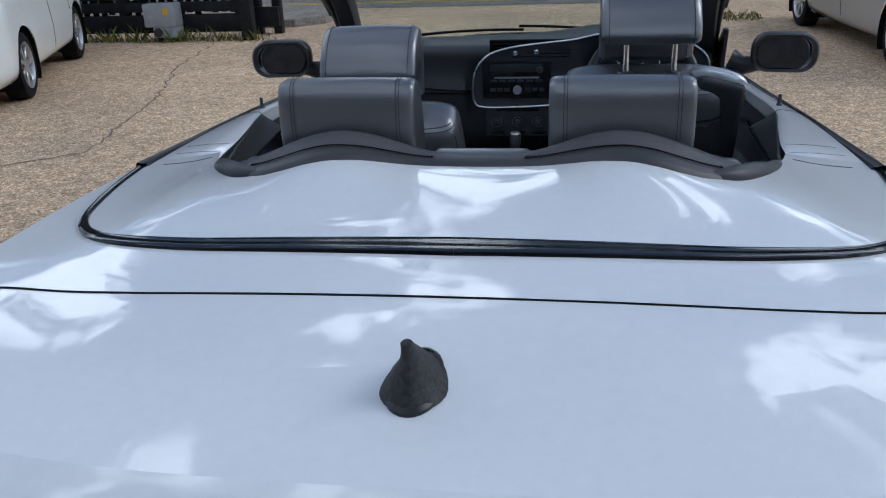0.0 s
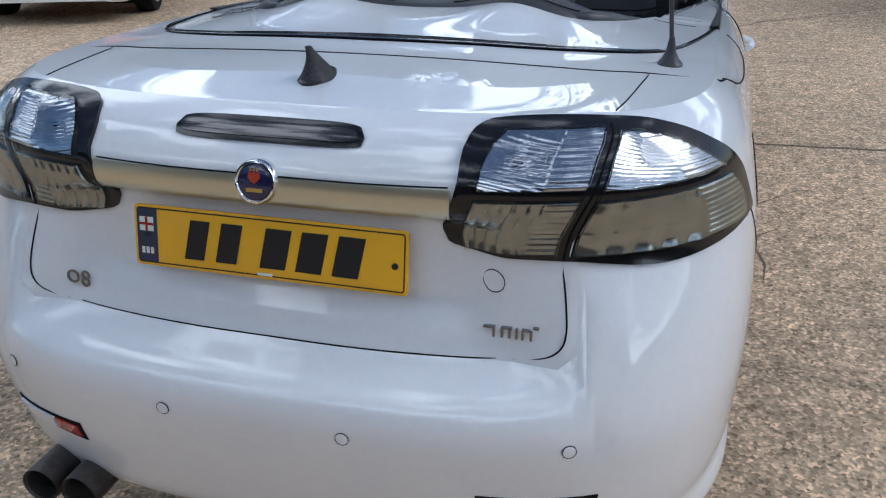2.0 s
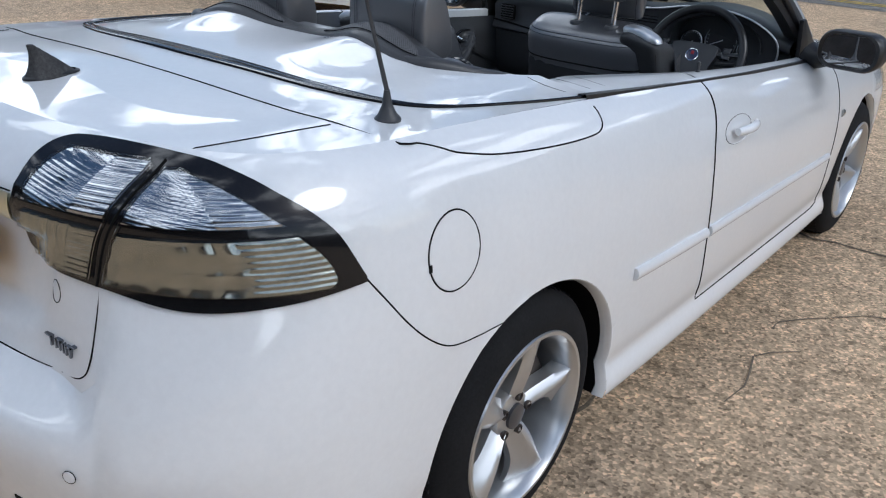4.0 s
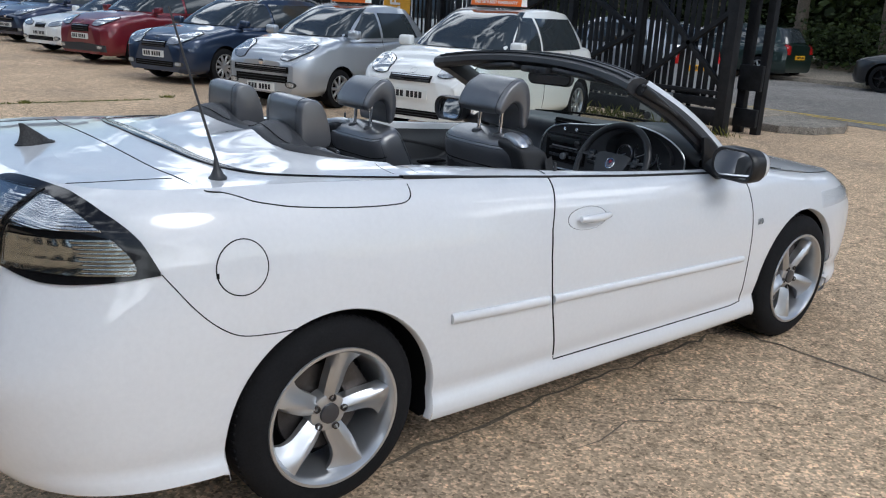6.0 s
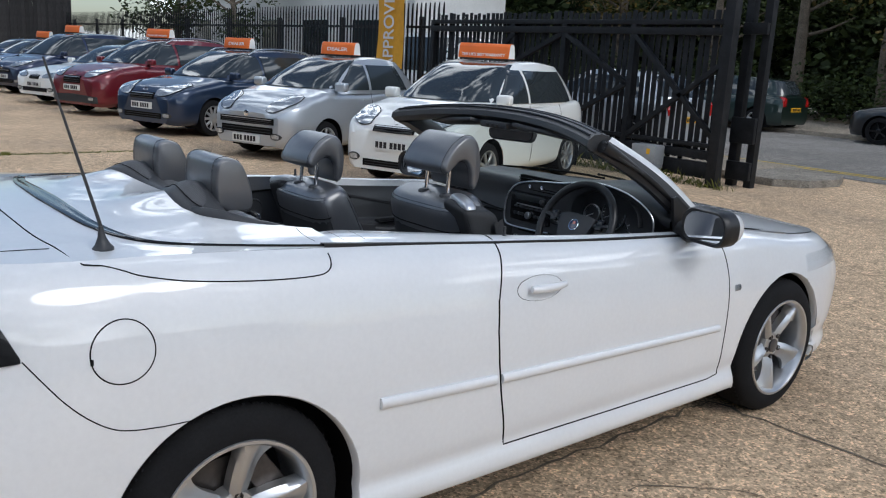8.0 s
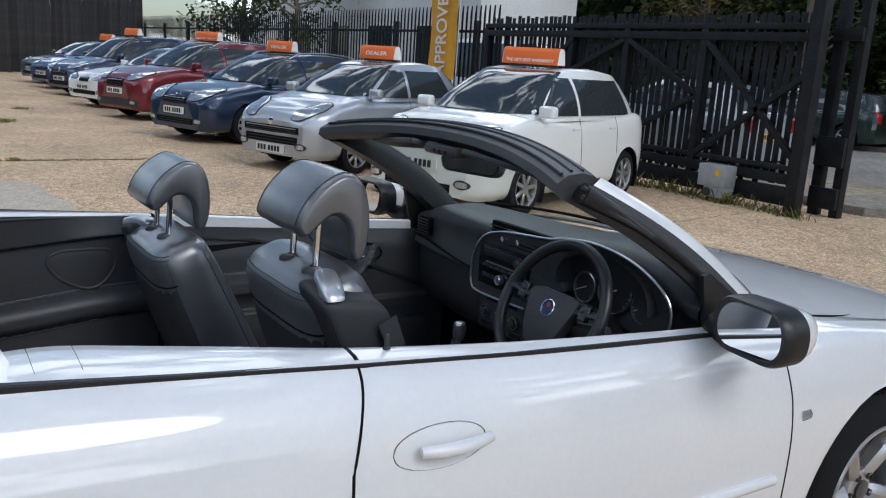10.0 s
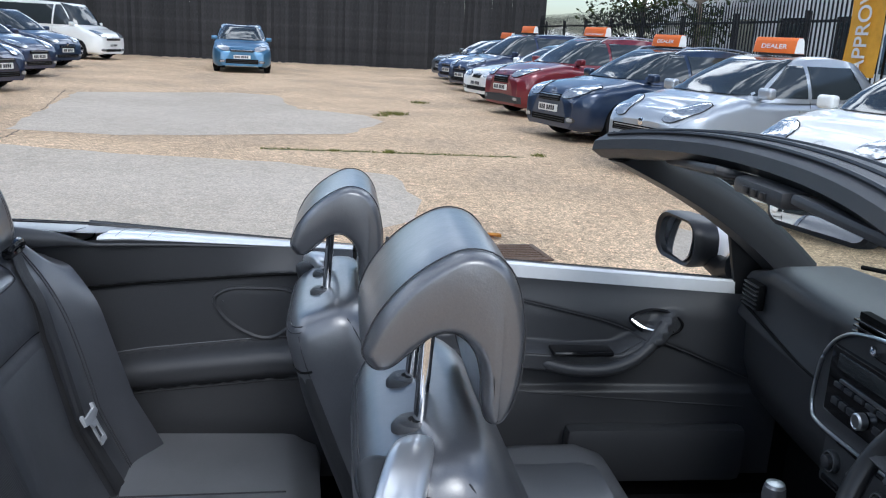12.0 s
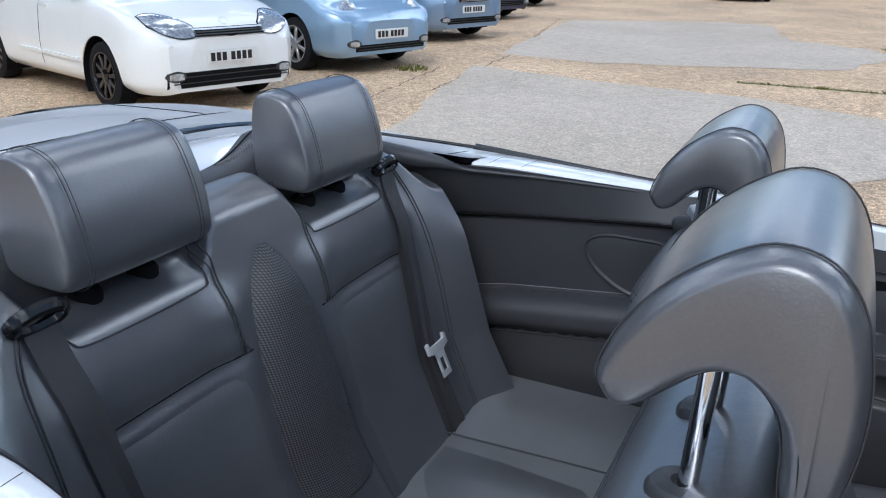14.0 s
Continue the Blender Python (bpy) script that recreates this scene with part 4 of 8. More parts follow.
# number plate: characters drawn as plain bars
m_plate = Matrix.Translation((0, -.851, .823)) @ Matrix.Rotation(radians(79), 4, "X")
plate = holder("number_plate", m_plate)
plate.parent = car
plate["label"] = "yellow rear number plate with dark characters"
bm = bmesh.new()
prism(bm, rounded(.522, .113, .008), 0, .006, bevel=.0015)
part("plate_board", bm, plate_yellow, plate)
bm = bmesh.new()
o, i_ = rounded(.512, .103, .006), rounded(.507, .098, .004)
vs = [[bm.verts.new((x, y, .0064)) for x, y in q] for q in (o, i_)]
for k in range(len(o)):
    bm.faces.new((vs[0][k], vs[0][(k + 1) % len(o)], vs[1][(k + 1) % len(o)], vs[1][k]))
part("plate_border", bm, ink, plate, smooth=False)
for x0, x1 in ((-.168, -.122), (-.106, -.058), (-.020, .036), (.048, .104), (.116, .172)):
    bm = bmesh.new()
    prism(bm, [(x0 + .008, -.036), (x1 + .0, -.036), (x1 + .008 + .006, .036), (x0 + .022, .036)], .0060, .0078)
    part("plate_bar", bm, ink, plate, smooth=False)
bm = bmesh.new()
box(bm, -.255, -.215, -.049, .049, .0060, .0068)
part("plate_band", bm, material("plate band", (.03, .035, .07), .4), plate, smooth=False)
bm = bmesh.new()
box(bm, -.250, -.222, .008, .034, .0068, .0074)
part("plate_flag", bm, plate_white, plate, smooth=False)
bm = bmesh.new()
box(bm, -.2385, -.2335, .008, .034, .0074, .0078), box(bm, -.250, -.222, .0185, .0235, .0074, .0078)
part("flag_cross", bm, red_lens, plate, smooth=False)
bm = bmesh.new()
for k in range(3):
    box(bm, -.2475 + .009 * k, -.2415 + .009 * k, -.034, -.022, .0068, .0074)
box(bm, -.016, .012, -.0505, -.0455, .0062, .0070)
tagged(part("plate_small_print", bm, plate_white, plate, smooth=False), kind="stuff")
for x in (-.235, .238):
    bm = bmesh.new()
    lathe(bm, [(.006, .006), (.0055, .0085), (0, .009)], Matrix.Translation((x, .002 if x < 0 else -.006, 0)), 12)
    part("plate_screw", bm, ink, plate)

# small badges on the lid, as plain bars
bm = bmesh.new()
for k, (x, w, h) in enumerate(((.405, .020, .0035), (.413, .004, .018), (.428, .004, .018), (.437, .018, .0035), (.441, .004, .018), (.453, .004, .018), (.463, .004, .018), (.470, .014, .0035), (.477, .004, .016), (.487, .010, .003))):
    c = skin(-90 + math.degrees(math.atan2(x, .655)), .711 + (.0085 if h < .01 else 0) + (.006 if k == 9 else 0), 0, 1)
    box(bm, c.x - w / 2, c.x + w / 2, c.y - .006, c.y + .002, c.z - h / 2, c.z + h / 2)
tagged(part("model_badge", bm, badge_chrome, car, "chrome model lettering as plain bars", smooth=False), kind="stuff")
bm = bmesh.new()
for x, z, r in ((-.437, .710, .0115), (-.405, .716, .0075), (-.405, .702, .0075)):
    c = skin(-90 + math.degrees(math.atan2(-x, .655)), z, .003, -1)
    lathe(bm, [(r, -.001), (r + .0025, .002), (r + .002, .0035), (r - .002, .0035), (r - .002, 0)], Matrix.Translation(c) @ Matrix.Rotation(radians(85), 4, "X"), 20)
tagged(part("model_badge", bm, badge_chrome, car, "chrome model lettering as plain shapes"), kind="stuff")
gap([(-57.6 + 1.35 * math.cos(a), .795 + .0185 * math.sin(a)) for a in [k * math.tau / 24 for k in range(25)]], side=1, r=.0009, name="cap_joint")

# twin tailpipe under the bumper
for x in (-.428, -.520):
    bm = bmesh.new()
    lathe(bm, [(.039, 0), (.041, -.006), (.041, .16), (.036, .16), (.036, 0), (.039, 0)], Matrix.Translation((x, -.965, .272)) @ Matrix.Rotation(radians(-90), 4, "X"), 24)
    part("tailpipe", bm, brake_mat, car)

# shark-fin aerial and whip aerial on the deck
fin = holder("fin_aerial")
fin.parent = car
bm = bmesh.new()
rows = []
for k in range(13):
    u = k / 12
    z = .066 * u
    cy = -.592 - .026 * u ** 1.7
    ly, lx = .060 * (1 - u) ** 1.15 + .009, .029 * (1 - u) ** 1.9 + .0058
    rows.append([(lx * math.cos(a), cy + (ly * .62 if math.sin(a) < 0 else ly) * math.sin(a), z) for a in [q * math.tau / 24 for q in range(24)]])
rows.append([(0, -.618, .0675)] * 24)
base = drape([(0, -.60), (0, -.59)], 2)[0].z
for r in rows:
    for i, p in enumerate(r):
        r[i] = Vector((p[0], p[1], p[2] + base))
grid(bm, rows, closed_v=True)
part("fin", bm, weathered_black, fin, "worn black plastic fin")
bm = bmesh.new()
rows = []
for k, h in ((1.03, -.004), (1.03, .004), (.92, .007)):
    ring = [(.029 * k * math.cos(a), -.592 + (.046 if math.sin(a) < 0 else .070) * k * math.sin(a)) for a in [q * math.tau / 28 for q in range(28)]]
    rows.append([Vector((x, y, deck_tree.ray_cast(Vector((x, y, 2)), Vector((0, 0, -1)))[0].z + h)) for x, y in ring])
grid(bm, rows, closed_v=True)
part("fin_gasket", bm, black_trim, fin)
whip = holder("whip_aerial")
whip.parent = car
ab = drape([(.640, -.262), (.641, -.26)], 2)[0]
bm = bmesh.new()
lathe(bm, [(.026, -.004), (.026, .003), (.018, .012), (.010, .030), (.0065, .052), (.0055, .058), (0, .058)], Matrix.Translation(ab) @ pose(0, 0, 0, 4, 0, 0), 20)
part("aerial_foot", bm, soft_black, whip)
bm = bmesh.new()
tube(bm, [ab + Vector((-.004 * k, -.0105 * k, .045 + .0415 * k)) for k in range(11)], lambda u: .0048 - .0022 * u, 8)
part("rod", bm, soft_black, whip)

# wheels
def make_wheel(name, steer=0.0):
    w = holder(name)
    bm = bmesh.new()
    R, RI, B = .317, .222, .108
    lathe(bm, [(RI - .004, -B), (RI + .01, -B - .004), (.262, -B - .002), (.296, -B + .012), (.311, -B + .03), (R, -B + .055), (R, B - .055), (.311, B - .03), (.296, B - .012), (.262, B + .002), (RI + .012, B + .004), (RI - .004, B)], None, 64)
    part("tyre", bm, tyre_mat, w)
    bm = bmesh.new()
    for k in range(72):
        a = math.tau * k / 72
        box(bm, .303, .3166, -.0035, .0035, .040, .074, 0, Matrix.Rotation(a, 4, "Z") @ Matrix.Rotation(radians(14), 4, "X"))
    tagged(part("tread", bm, tyre_mat, w, smooth=False), kind="stuff")
    bm = bmesh.new()
    lathe(bm, [(RI - .002, -.09), (RI - .002, B - .012), (RI + .006, B + .002), (RI + .004, B + .007), (RI - .005, B + .007), (RI - .013, B - .004), (RI - .020, B - .03), (RI - .022, -.09)], None, 64)
    part("rim", bm, alloy, w)
    for k in range(5):
        bm = bmesh.new()
        rows = []
        for i in range(15):
            u = i / 14
            r = .046 + (.214 - .046) * u
            ahead = .36 * (1 - u) ** 1.5 + .10 + .05 * u
            behind = -(.46 * (1 - u) ** 2 + .15 + .36 * u ** 3)
            ridge = .03 + .07 * u
            zz = .068 + .028 * math.sin(math.pi * u * .55) - .004 * u
            sag = .012 + .016 * u
            row = []
            for a, h in ((behind, -.046), (behind, -.006 - sag), (behind * .8, -.003 - sag * .9), (behind * .5, -.001 - sag * .6), (behind * .22, .003 - sag * .22), (ridge - .03, .007), (ridge + .015, .0065), (ridge + .5 * (ahead - ridge), .001), (ahead, -.010), (ahead, -.046)):
                row.append((r * math.cos(a), r * math.sin(a), zz + h))
            rows.append(row)
        grid(bm, rows)
        bmesh.ops.transform(bm, matrix=Matrix.Rotation(math.tau * k / 5 + .28, 4, "Z"), verts=bm.verts)
        part("spoke", bm, alloy, w)
    bm = bmesh.new()
    lathe(bm, [(.066, .02), (.066, .052), (.060, .066), (.036, .073), (.033, .072)], None, 40)
    part("hub", bm, alloy, w)
    bm = bmesh.new()
    lathe(bm, [(.033, .070), (.032, .079), (.026, .081), (0, .082)], None, 28)
    part("hub_cap", bm, material("hub cap", (.04, .04, .045), .3, coat=.5) if name == "wheel" and "hub cap" not in bpy.data.materials else bpy.data.materials["hub cap"], w)
    for k in range(5):
        a = math.tau * k / 5 + .28
        bm = bmesh.new()
        lathe(bm, [(.0118, .06), (.0118, .0785), (.0085, .0795), (.008, .068), (0, .068)], Matrix.Translation((.052 * math.cos(a), .052 * math.sin(a), 0)), 12)
        part("wheel_bolt", bm, brake_mat, w)
    bm = bmesh.new()
    lathe(bm, [(.06, .012), (.145, .012), (.145, -.008), (.06, -.008)], None, 40)
    part("brake_disc", bm, brake_mat, w)
    bm = bmesh.new()
    box(bm, .085, .165, -.075, .075, -.03, .04, .012, Matrix.Rotation(radians(115), 4, "Z"))
    part("brake_caliper", bm, brake_mat, w)
    # Flat near-black disc stands in for the shade behind the spokes.
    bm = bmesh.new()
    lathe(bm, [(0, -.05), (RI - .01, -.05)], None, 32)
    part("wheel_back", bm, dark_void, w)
    return w


wheel = make_wheel("wheel")
for k, (x, y) in enumerate(((.752, 0), (.762, 2.675), (-.752, 0), (-.762, 2.675))):
    m = pose(x, y, .317, 0, 90 if x > 0 else -90, 0) @ pose(0, 0, 0, 0, 0, (9, 52, 47, 80)[k])
    w = wheel if k == 0 else copy_thing(wheel, m)
    w.matrix_basis = m
    w.parent = car
    w["label"] = "five-spoke silver alloy wheel with a black tyre"

# bonnet
bm = bmesh.new()
rows = []
for i in range(31):
    u = i / 30 * 2 - 1
    row = []
    for j in range(25):
        v = j / 24
        back_y = 2.47 - .27 * abs(u) ** 2.2
        sx = 1 if u >= 0 else -1
        f = radians(90 * (1 - abs(u)))
        front = ring_point(3.05 + math.degrees(f) * .93 + 2, sx)
        s_side = 2.43 + (3.05 - 2.43) * v
        y = back_y + (front.y - back_y) * v
        xe = lerp_table([(2.0, .74), (2.4, .735), (2.85, .70), (3.2, .60), (3.6, .3)], y)
        edge_x = u * lerp_table([(0, .735), (.4, .72), (1, abs(front.x) / max(abs(u), .05) if abs(u) > .05 else .7)], v)
        zt = smooth_table(TOP_Z, y)
        z = zt + .06 * (1 - abs(u) ** 2.2) * (1 - v ** 3) + .006
        row.append((edge_x, y, z if v < .97 else front.z + .004))
    rows.append(row)
grid(bm, rows)
part("bonnet", bm, white_paint, car)
for side in SIDES:
    bm = bmesh.new()
    grid(bm, [[Vector((side * lerp_table([(0, .735), (.4, .72), (1, .62)], (y - 2.2) / .95), y, smooth_table(TOP_Z, y) + .004)), ring_point(y - Y_REAR, side)] for y in [2.0 + .05 * k for k in range(18)]])
    part("wing_top", bm, white_paint, car)
    bm = bmesh.new()
    tube(bm, [Vector((side * lerp_table([(0, .735), (.4, .72), (1, .62)], (y - 2.2) / .95), y, smooth_table(TOP_Z, y) + .008)) for y in [2.2 + .05 * k for k in range(18)]], .003, 5)
    part("panel_gap", bm, gap_black, car)
    patch("headlamp", 3.06, 3.05 + 42, lambda s: .655 + .0006 * (s - 3.05), lambda s: .735, .004, lens_clear, car, side, nu=16, nv=6, dome=.004, label="clear headlamp")

# ---- windscreen frame, mirrors ----
SCREEN_BASE = lambda u: Vector((.70 * u, 2.40 - .28 * abs(u) ** 2.2, .945 + .03 * (1 - u * u)))
SCREEN_TOP = lambda u: Vector((.615 * u, 1.715 - .105 * abs(u) ** 2.0, 1.308 - .05 * abs(u) ** 2.2))
screen = holder("windscreen")
screen.parent = car
bm = bmesh.new()
grid(bm, [[SCREEN_BASE(u) * (1 - v) + SCREEN_TOP(u) * v + Vector((0, .035 * math.sin(math.pi * v), .02 * math.sin(math.pi * v))) for v in [j / 10 for j in range(11)]] for u in [i / 12 - 1 for i in range(25)]])
pane = part("glass", bm, glass_clear, screen, "clear windscreen glass")
pane.visible_shadow = False
# black cowl and wipers between the glass and the bonnet
bm = bmesh.new()
grid(bm, [[SCREEN_BASE(u) + Vector((0, -.01, .004)), SCREEN_BASE(u) + Vector((0, .02, -.004)), SCREEN_BASE(u) + Vector((0, .055, -.016)), SCREEN_BASE(u) + Vector((.0, .085, -.006))] for u in [i / 14 - 1 for i in range(29)]])
part("cowl", bm, soft_black, screen, "black cowl below the windscreen")
for x0, x1 in ((.58, -.04), (-.02, -.56)):
    bm = bmesh.new()
    tube(bm, [SCREEN_BASE((x0 + (x1 - x0) * k / 12) / .70) + Vector((0, -.012 - .03 * k / 12, .018 + .02 * k / 12)) for k in range(13)], .006, 6)
    part("wiper", bm, gap_black, screen)
# header rail
bm = bmesh.new()
rows = []
for i in range(33):
    u = i / 16 - 1
    p = SCREEN_TOP(u * 1.03)
    rows.append([p + Vector((0, dy, dz)) for dy, dz in ((.03, -.012), (.035, .012), (.01, .032), (-.03, .040), (-.075, .036), (-.105, .018), (-.11, -.004), (-.085, -.022), (-.04, -.028), (.0, -.022))])
vs = grid(bm, rows, closed_v=True)
bm.faces.new(vs[0]), bm.faces.new(vs[-1][::-1])
part("header_rail", bm, soft_black, screen, "thick black header rail")
for off in (-.02, -.055, -.085):
    bm = bmesh.new()
    tube(bm, [SCREEN_TOP(i / 16 - 1) + Vector((0, off, .039 if off > -.06 else .033)) for i in range(33)], .0045, 6)
    part("header_seal", bm, black_trim, screen)
for side in SIDES:
    # pillar: white outside, black inside
    bm = bmesh.new()
    rows = []
    for j in range(17):
        v = j / 16
        c = SCREEN_BASE(1.0) * (1 - v) + SCREEN_TOP(1.0) * v + Vector((.012, .03 * math.sin(math.pi * v), .012 * math.sin(math.pi * v)))
        rows.append([Vector((side * (c.x + a), c.y + b, c.z + h)) for a, b, h in ((-.02, .03, .02), (.0, .028, .025), (.014, .010, .021), (.020, -.012, .011))])
    grid(bm, rows)
    part("pillar", bm, white_paint, screen)
    bm = bmesh.new()
    rows = []
    for j in range(17):
        v = j / 16
        c = SCREEN_BASE(1.0) * (1 - v) + SCREEN_TOP(1.0) * v + Vector((.012, .03 * math.sin(math.pi * v), .012 * math.sin(math.pi * v)))
        rows.append([Vector((side * (c.x + a), c.y + b, c.z + h)) for a, b, h in ((.020, -.012, .010), (.027, -.045, -.006), (.005, -.075, -.03), (-.045, -.055, -.03), (-.055, -.01, -.012), (-.046, .014, .006), (-.02, .03, .019))])
    grid(bm, rows)
    part("pillar_trim", bm, soft_black, screen, "black inner pillar trim")
    # sun visor
    bm = bmesh.new()
    m = Matrix.Translation(SCREEN_TOP(side * .48) + Vector((0, -.055, -.036))) @ pose(0, 0, 0, -12, side * 5, side * 7)
    box(bm, -.17, .17, -.045, .055, -.009, .009, .008, m)
    part("sun_visor", bm, soft_black, screen)
    # corner seal blocks
    bm = bmesh.new()
    pts = [SCREEN_TOP(side * 1.03) * (1 - v) + SCREEN_BASE(side * 1.0) * v + Vector((side * (.030 - .012 * v), -.050 - .012 * v + .03 * math.sin(math.pi * v), -.004 + .012 * math.sin(math.pi * v))) for v in [-.01 + .97 * k / 20 for k in range(21)]]
    tube(bm, pts, lambda u: .026 - .014 * min(1, u * 3), 10)
    part("pillar_seal", bm, black_trim, screen, "black rubber seal down the pillar")
    for h in (.018, -.004):
        bm = bmesh.new()
        tube(bm, [p + Vector((side * .012, -.010, h * (1 - k / 9))) for k, p in enumerate(pts[:9])], .006, 6)
        part("seal_rib", bm, soft_black, screen)
# lamp console and inside mirror
bm = bmesh.new()
box(bm, -.085, .085, -.06, .03, -.022, .008, .012, Matrix.Translation(SCREEN_TOP(0) + Vector((0, -.07, -.03))))
part("roof_console", bm, soft_black, screen)
for x in (-.03, 0, .03):
    bm = bmesh.new()
    box(bm, x - .009, x + .009, -.064, -.058, -.015, -.003, .002, Matrix.Translation(SCREEN_TOP(0) + Vector((0, -.07, -.03))))
    part("roof_button", bm, black_trim, screen)
mirror = holder("inside_mirror")
mirror.parent = car
mm = Matrix.Translation((-.01, 1.72, 1.232)) @ pose(0, 0, 0, -6, 0, 14)
bm = bmesh.new()
prism(bm, rounded(.235, .072, .03, 6), -.016, .016, mm @ Matrix.Rotation(radians(90), 4, "X"), bevel=.006)
part("shell", bm, soft_black, mirror)
bm = bmesh.new()
prism(bm, rounded(.218, .056, .024, 6), .0165, .0175, mm @ Matrix.Rotation(radians(90), 4, "X"))
part("mirror_glass", bm, mirror_mat, mirror)
bm = bmesh.new()
tube(bm, [mm @ Vector((0, .01, .02)), Vector((0, 1.76, 1.28)), Vector((0, 1.79, 1.30))], .012, 8)
part("stem", bm, soft_black, mirror)

# door mirrors
for side in SIDES:
    dm = holder("door_mirror")
    dm.parent = car
    c = Vector((side * .940, 1.915, .968))
    m = Matrix.Translation(c) @ pose(0, 0, 0, 0, 0, side * -8)
    bm = bmesh.new()
    rows = []
    for k in range(9):
        u = k / 8
        y = -.045 + .15 * u
        sc = math.sqrt(max(0, 1 - (u * .97) ** 2.6)) if u > .25 else 1 - .04 * (.25 - u)
        rows.append([m @ Vector((x * sc, y, z * sc)) for x, z in rounded(.222, .134, .058, 6)])
    vs = grid(bm, rows, closed_v=True)
    bm.faces.new(vs[-1])
    part("mirror_cap", bm, white_paint, dm)
    bm = bmesh.new()
    rows = [[m @ Vector((x * k, y, z * k)) for x, z in rounded(.222, .134, .058, 6)] for k, y in ((1.005, .010), (1.03, -.030), (1.03, -.052), (.97, -.064), (.84, -.058), (.82, -.040))]
    vs = grid(bm, rows, closed_v=True)
    part("mirror_housing", bm, black_trim, dm)
    bm = bmesh.new()
    prism(bm, rounded(.188, .106, .046, 6), -.002, .002, m @ Matrix.Translation((0, -.047, 0)) @ pose(0, 0, 0, 84, 0, side * 10))
    part("mirror_glass", bm, mirror_mat, dm)
    bm = bmesh.new()
    tube(bm, [c + Vector((-side * .07, .02, -.045)), c + Vector((-side * .13, .04, -.06)), Vector((side * .765, 1.97, .925))], lambda u: .026 + .02 * u, 10)
    part("mirror_arm", bm, black_trim, dm)
    bm = bmesh.new()
    prism(bm, [(1.955, .86), (2.12, .86), (2.10, .95), (1.94, 1.050), (1.912, 1.046)], -.008, .008, Matrix(((0, 0, 1, side * .735), (1, 0, 0, 0), (0, 1, 0, 0), (0, 0, 0, 1))), bevel=.004)
    part("mirror_sail", bm, black_trim, dm)

# ---- the open car: inside ----
def slab_outline(points, n=56):
    """A smooth closed outline through points (y, z)."""
    pts = [Vector((a, b, 0)) for a, b in points]
    out, k = [], len(pts)
    for j in range(n):
        u = j / n * k
        i, t = int(u), u - int(u)
        p0, p1, p2, p3 = pts[(i - 1) % k], pts[i % k], pts[(i + 1) % k], pts[(i + 2) % k]
        out.append(.5 * ((2 * p1) + (p2 - p0) * t + (2 * p0 - 5 * p1 + 4 * p2 - p3) * t * t + (3 * p1 - p0 - 3 * p2 + p3) * t**3))
    return out


def inset(outline, d):
    n, out = len(outline), []
    area = sum(outline[i].x * outline[(i + 1) % n].y - outline[(i + 1) % n].x * outline[i].y for i in range(n))
    for i in range(n):
        t = (outline[(i + 1) % n] - outline[i - 1]).normalized()
        nrm = Vector((-t.y, t.x, 0)) * (1 if area > 0 else -1)
        out.append(outline[i] + nrm * d)
    return out


def side_form(bm, points, x0, x1, r, bow=0.0, n=56, edge=.8):
    """A padded form: the outline (y, z) drawn out along x, with rounded ends. bow: how far its middle swells."""
    o = slab_outline(points, n)
    mid, half = (x0 + x1) / 2, (x1 - x0) / 2
    layers = [(-half + r * (1 - math.cos(math.pi / 2 * k / 5)), r * (1 - math.sin(math.pi / 2 * k / 5))) for k in range(6)]
    xs = layers + [(-half + r + (2 * half - 2 * r) * k / 6, 0) for k in range(1, 6)] + [(-a, b) for a, b in layers[::-1]]
    rows = []
    for a, d in xs:
        q = inset(o, d * edge - bow * (1 - (a / half) ** 2))
        rows.append([Vector((mid + a, p.x, p.y)) for p in q])
    vs = grid(bm, rows, closed_v=True)
    f0, f1 = bm.faces.new(vs[0]), bm.faces.new(vs[-1][::-1])
    bmesh.ops.triangulate(bm, faces=[f0, f1])


def seam_loop(points, x, d=0.0, r=.0016, n=80, part_of=(0, 1)):
    o = inset(slab_outline(points, n), d)
    a, b = int(part_of[0] * n), int(part_of[1] * n)
    bm = bmesh.new()
    tube(bm, [Vector((x, p.x, p.y)) for p in (o[a:b] if part_of != (0, 1) else o)], r, 5, closed=part_of == (0, 1))
    return bm


def pad(bm, sections, n=3.4, k=36):
    """A cushion lofted through sections (centre, half width along x, half depth along the axis d, d)."""
    rows = []
    for c, w, h, d in sections:
        c, d = Vector(c), Vector(d).normalized()
        row = []
        for q in range(k):
            a = math.tau * q / k
            rr = (abs(math.cos(a)) ** n + abs(math.sin(a)) ** n) ** (-1 / n)
            row.append(c + Vector((w * rr * math.cos(a), 0, 0)) + d * (h * rr * math.sin(a)))
        rows.append(row)
    vs = grid(bm, rows, closed_v=True)
    bm.faces.new(vs[0][::-1])
    bm.faces.new(vs[-1])


ARCH = [(.922, 1.158), (.918, 1.172), (.935, 1.208), (.968, 1.245), (1.008, 1.272), (1.048, 1.287), (1.088, 1.280), (1.116, 1.250), (1.130, 1.200), (1.131, 1.150), (1.122, 1.105), (1.108, 1.082), (1.090, 1.082), (1.080, 1.105), (1.077, 1.140), (1.066, 1.170), (1.040, 1.190), (1.010, 1.188), (.982, 1.170), (.955, 1.150), (.935, 1.147)]
ARCH = [(.930 + (a - .918) * .798, 1.136 + (b - 1.147) * .93) for a, b in ARCH]


block_mat = material("black moulded plastic", (.028, .029, .031), .58, grain=.12, grain_size=500, bump=.25, bump_size=700, stain=.08)
lever_mat = material("silver plastic", (.60, .61, .63), .30, .75, stain=.05)


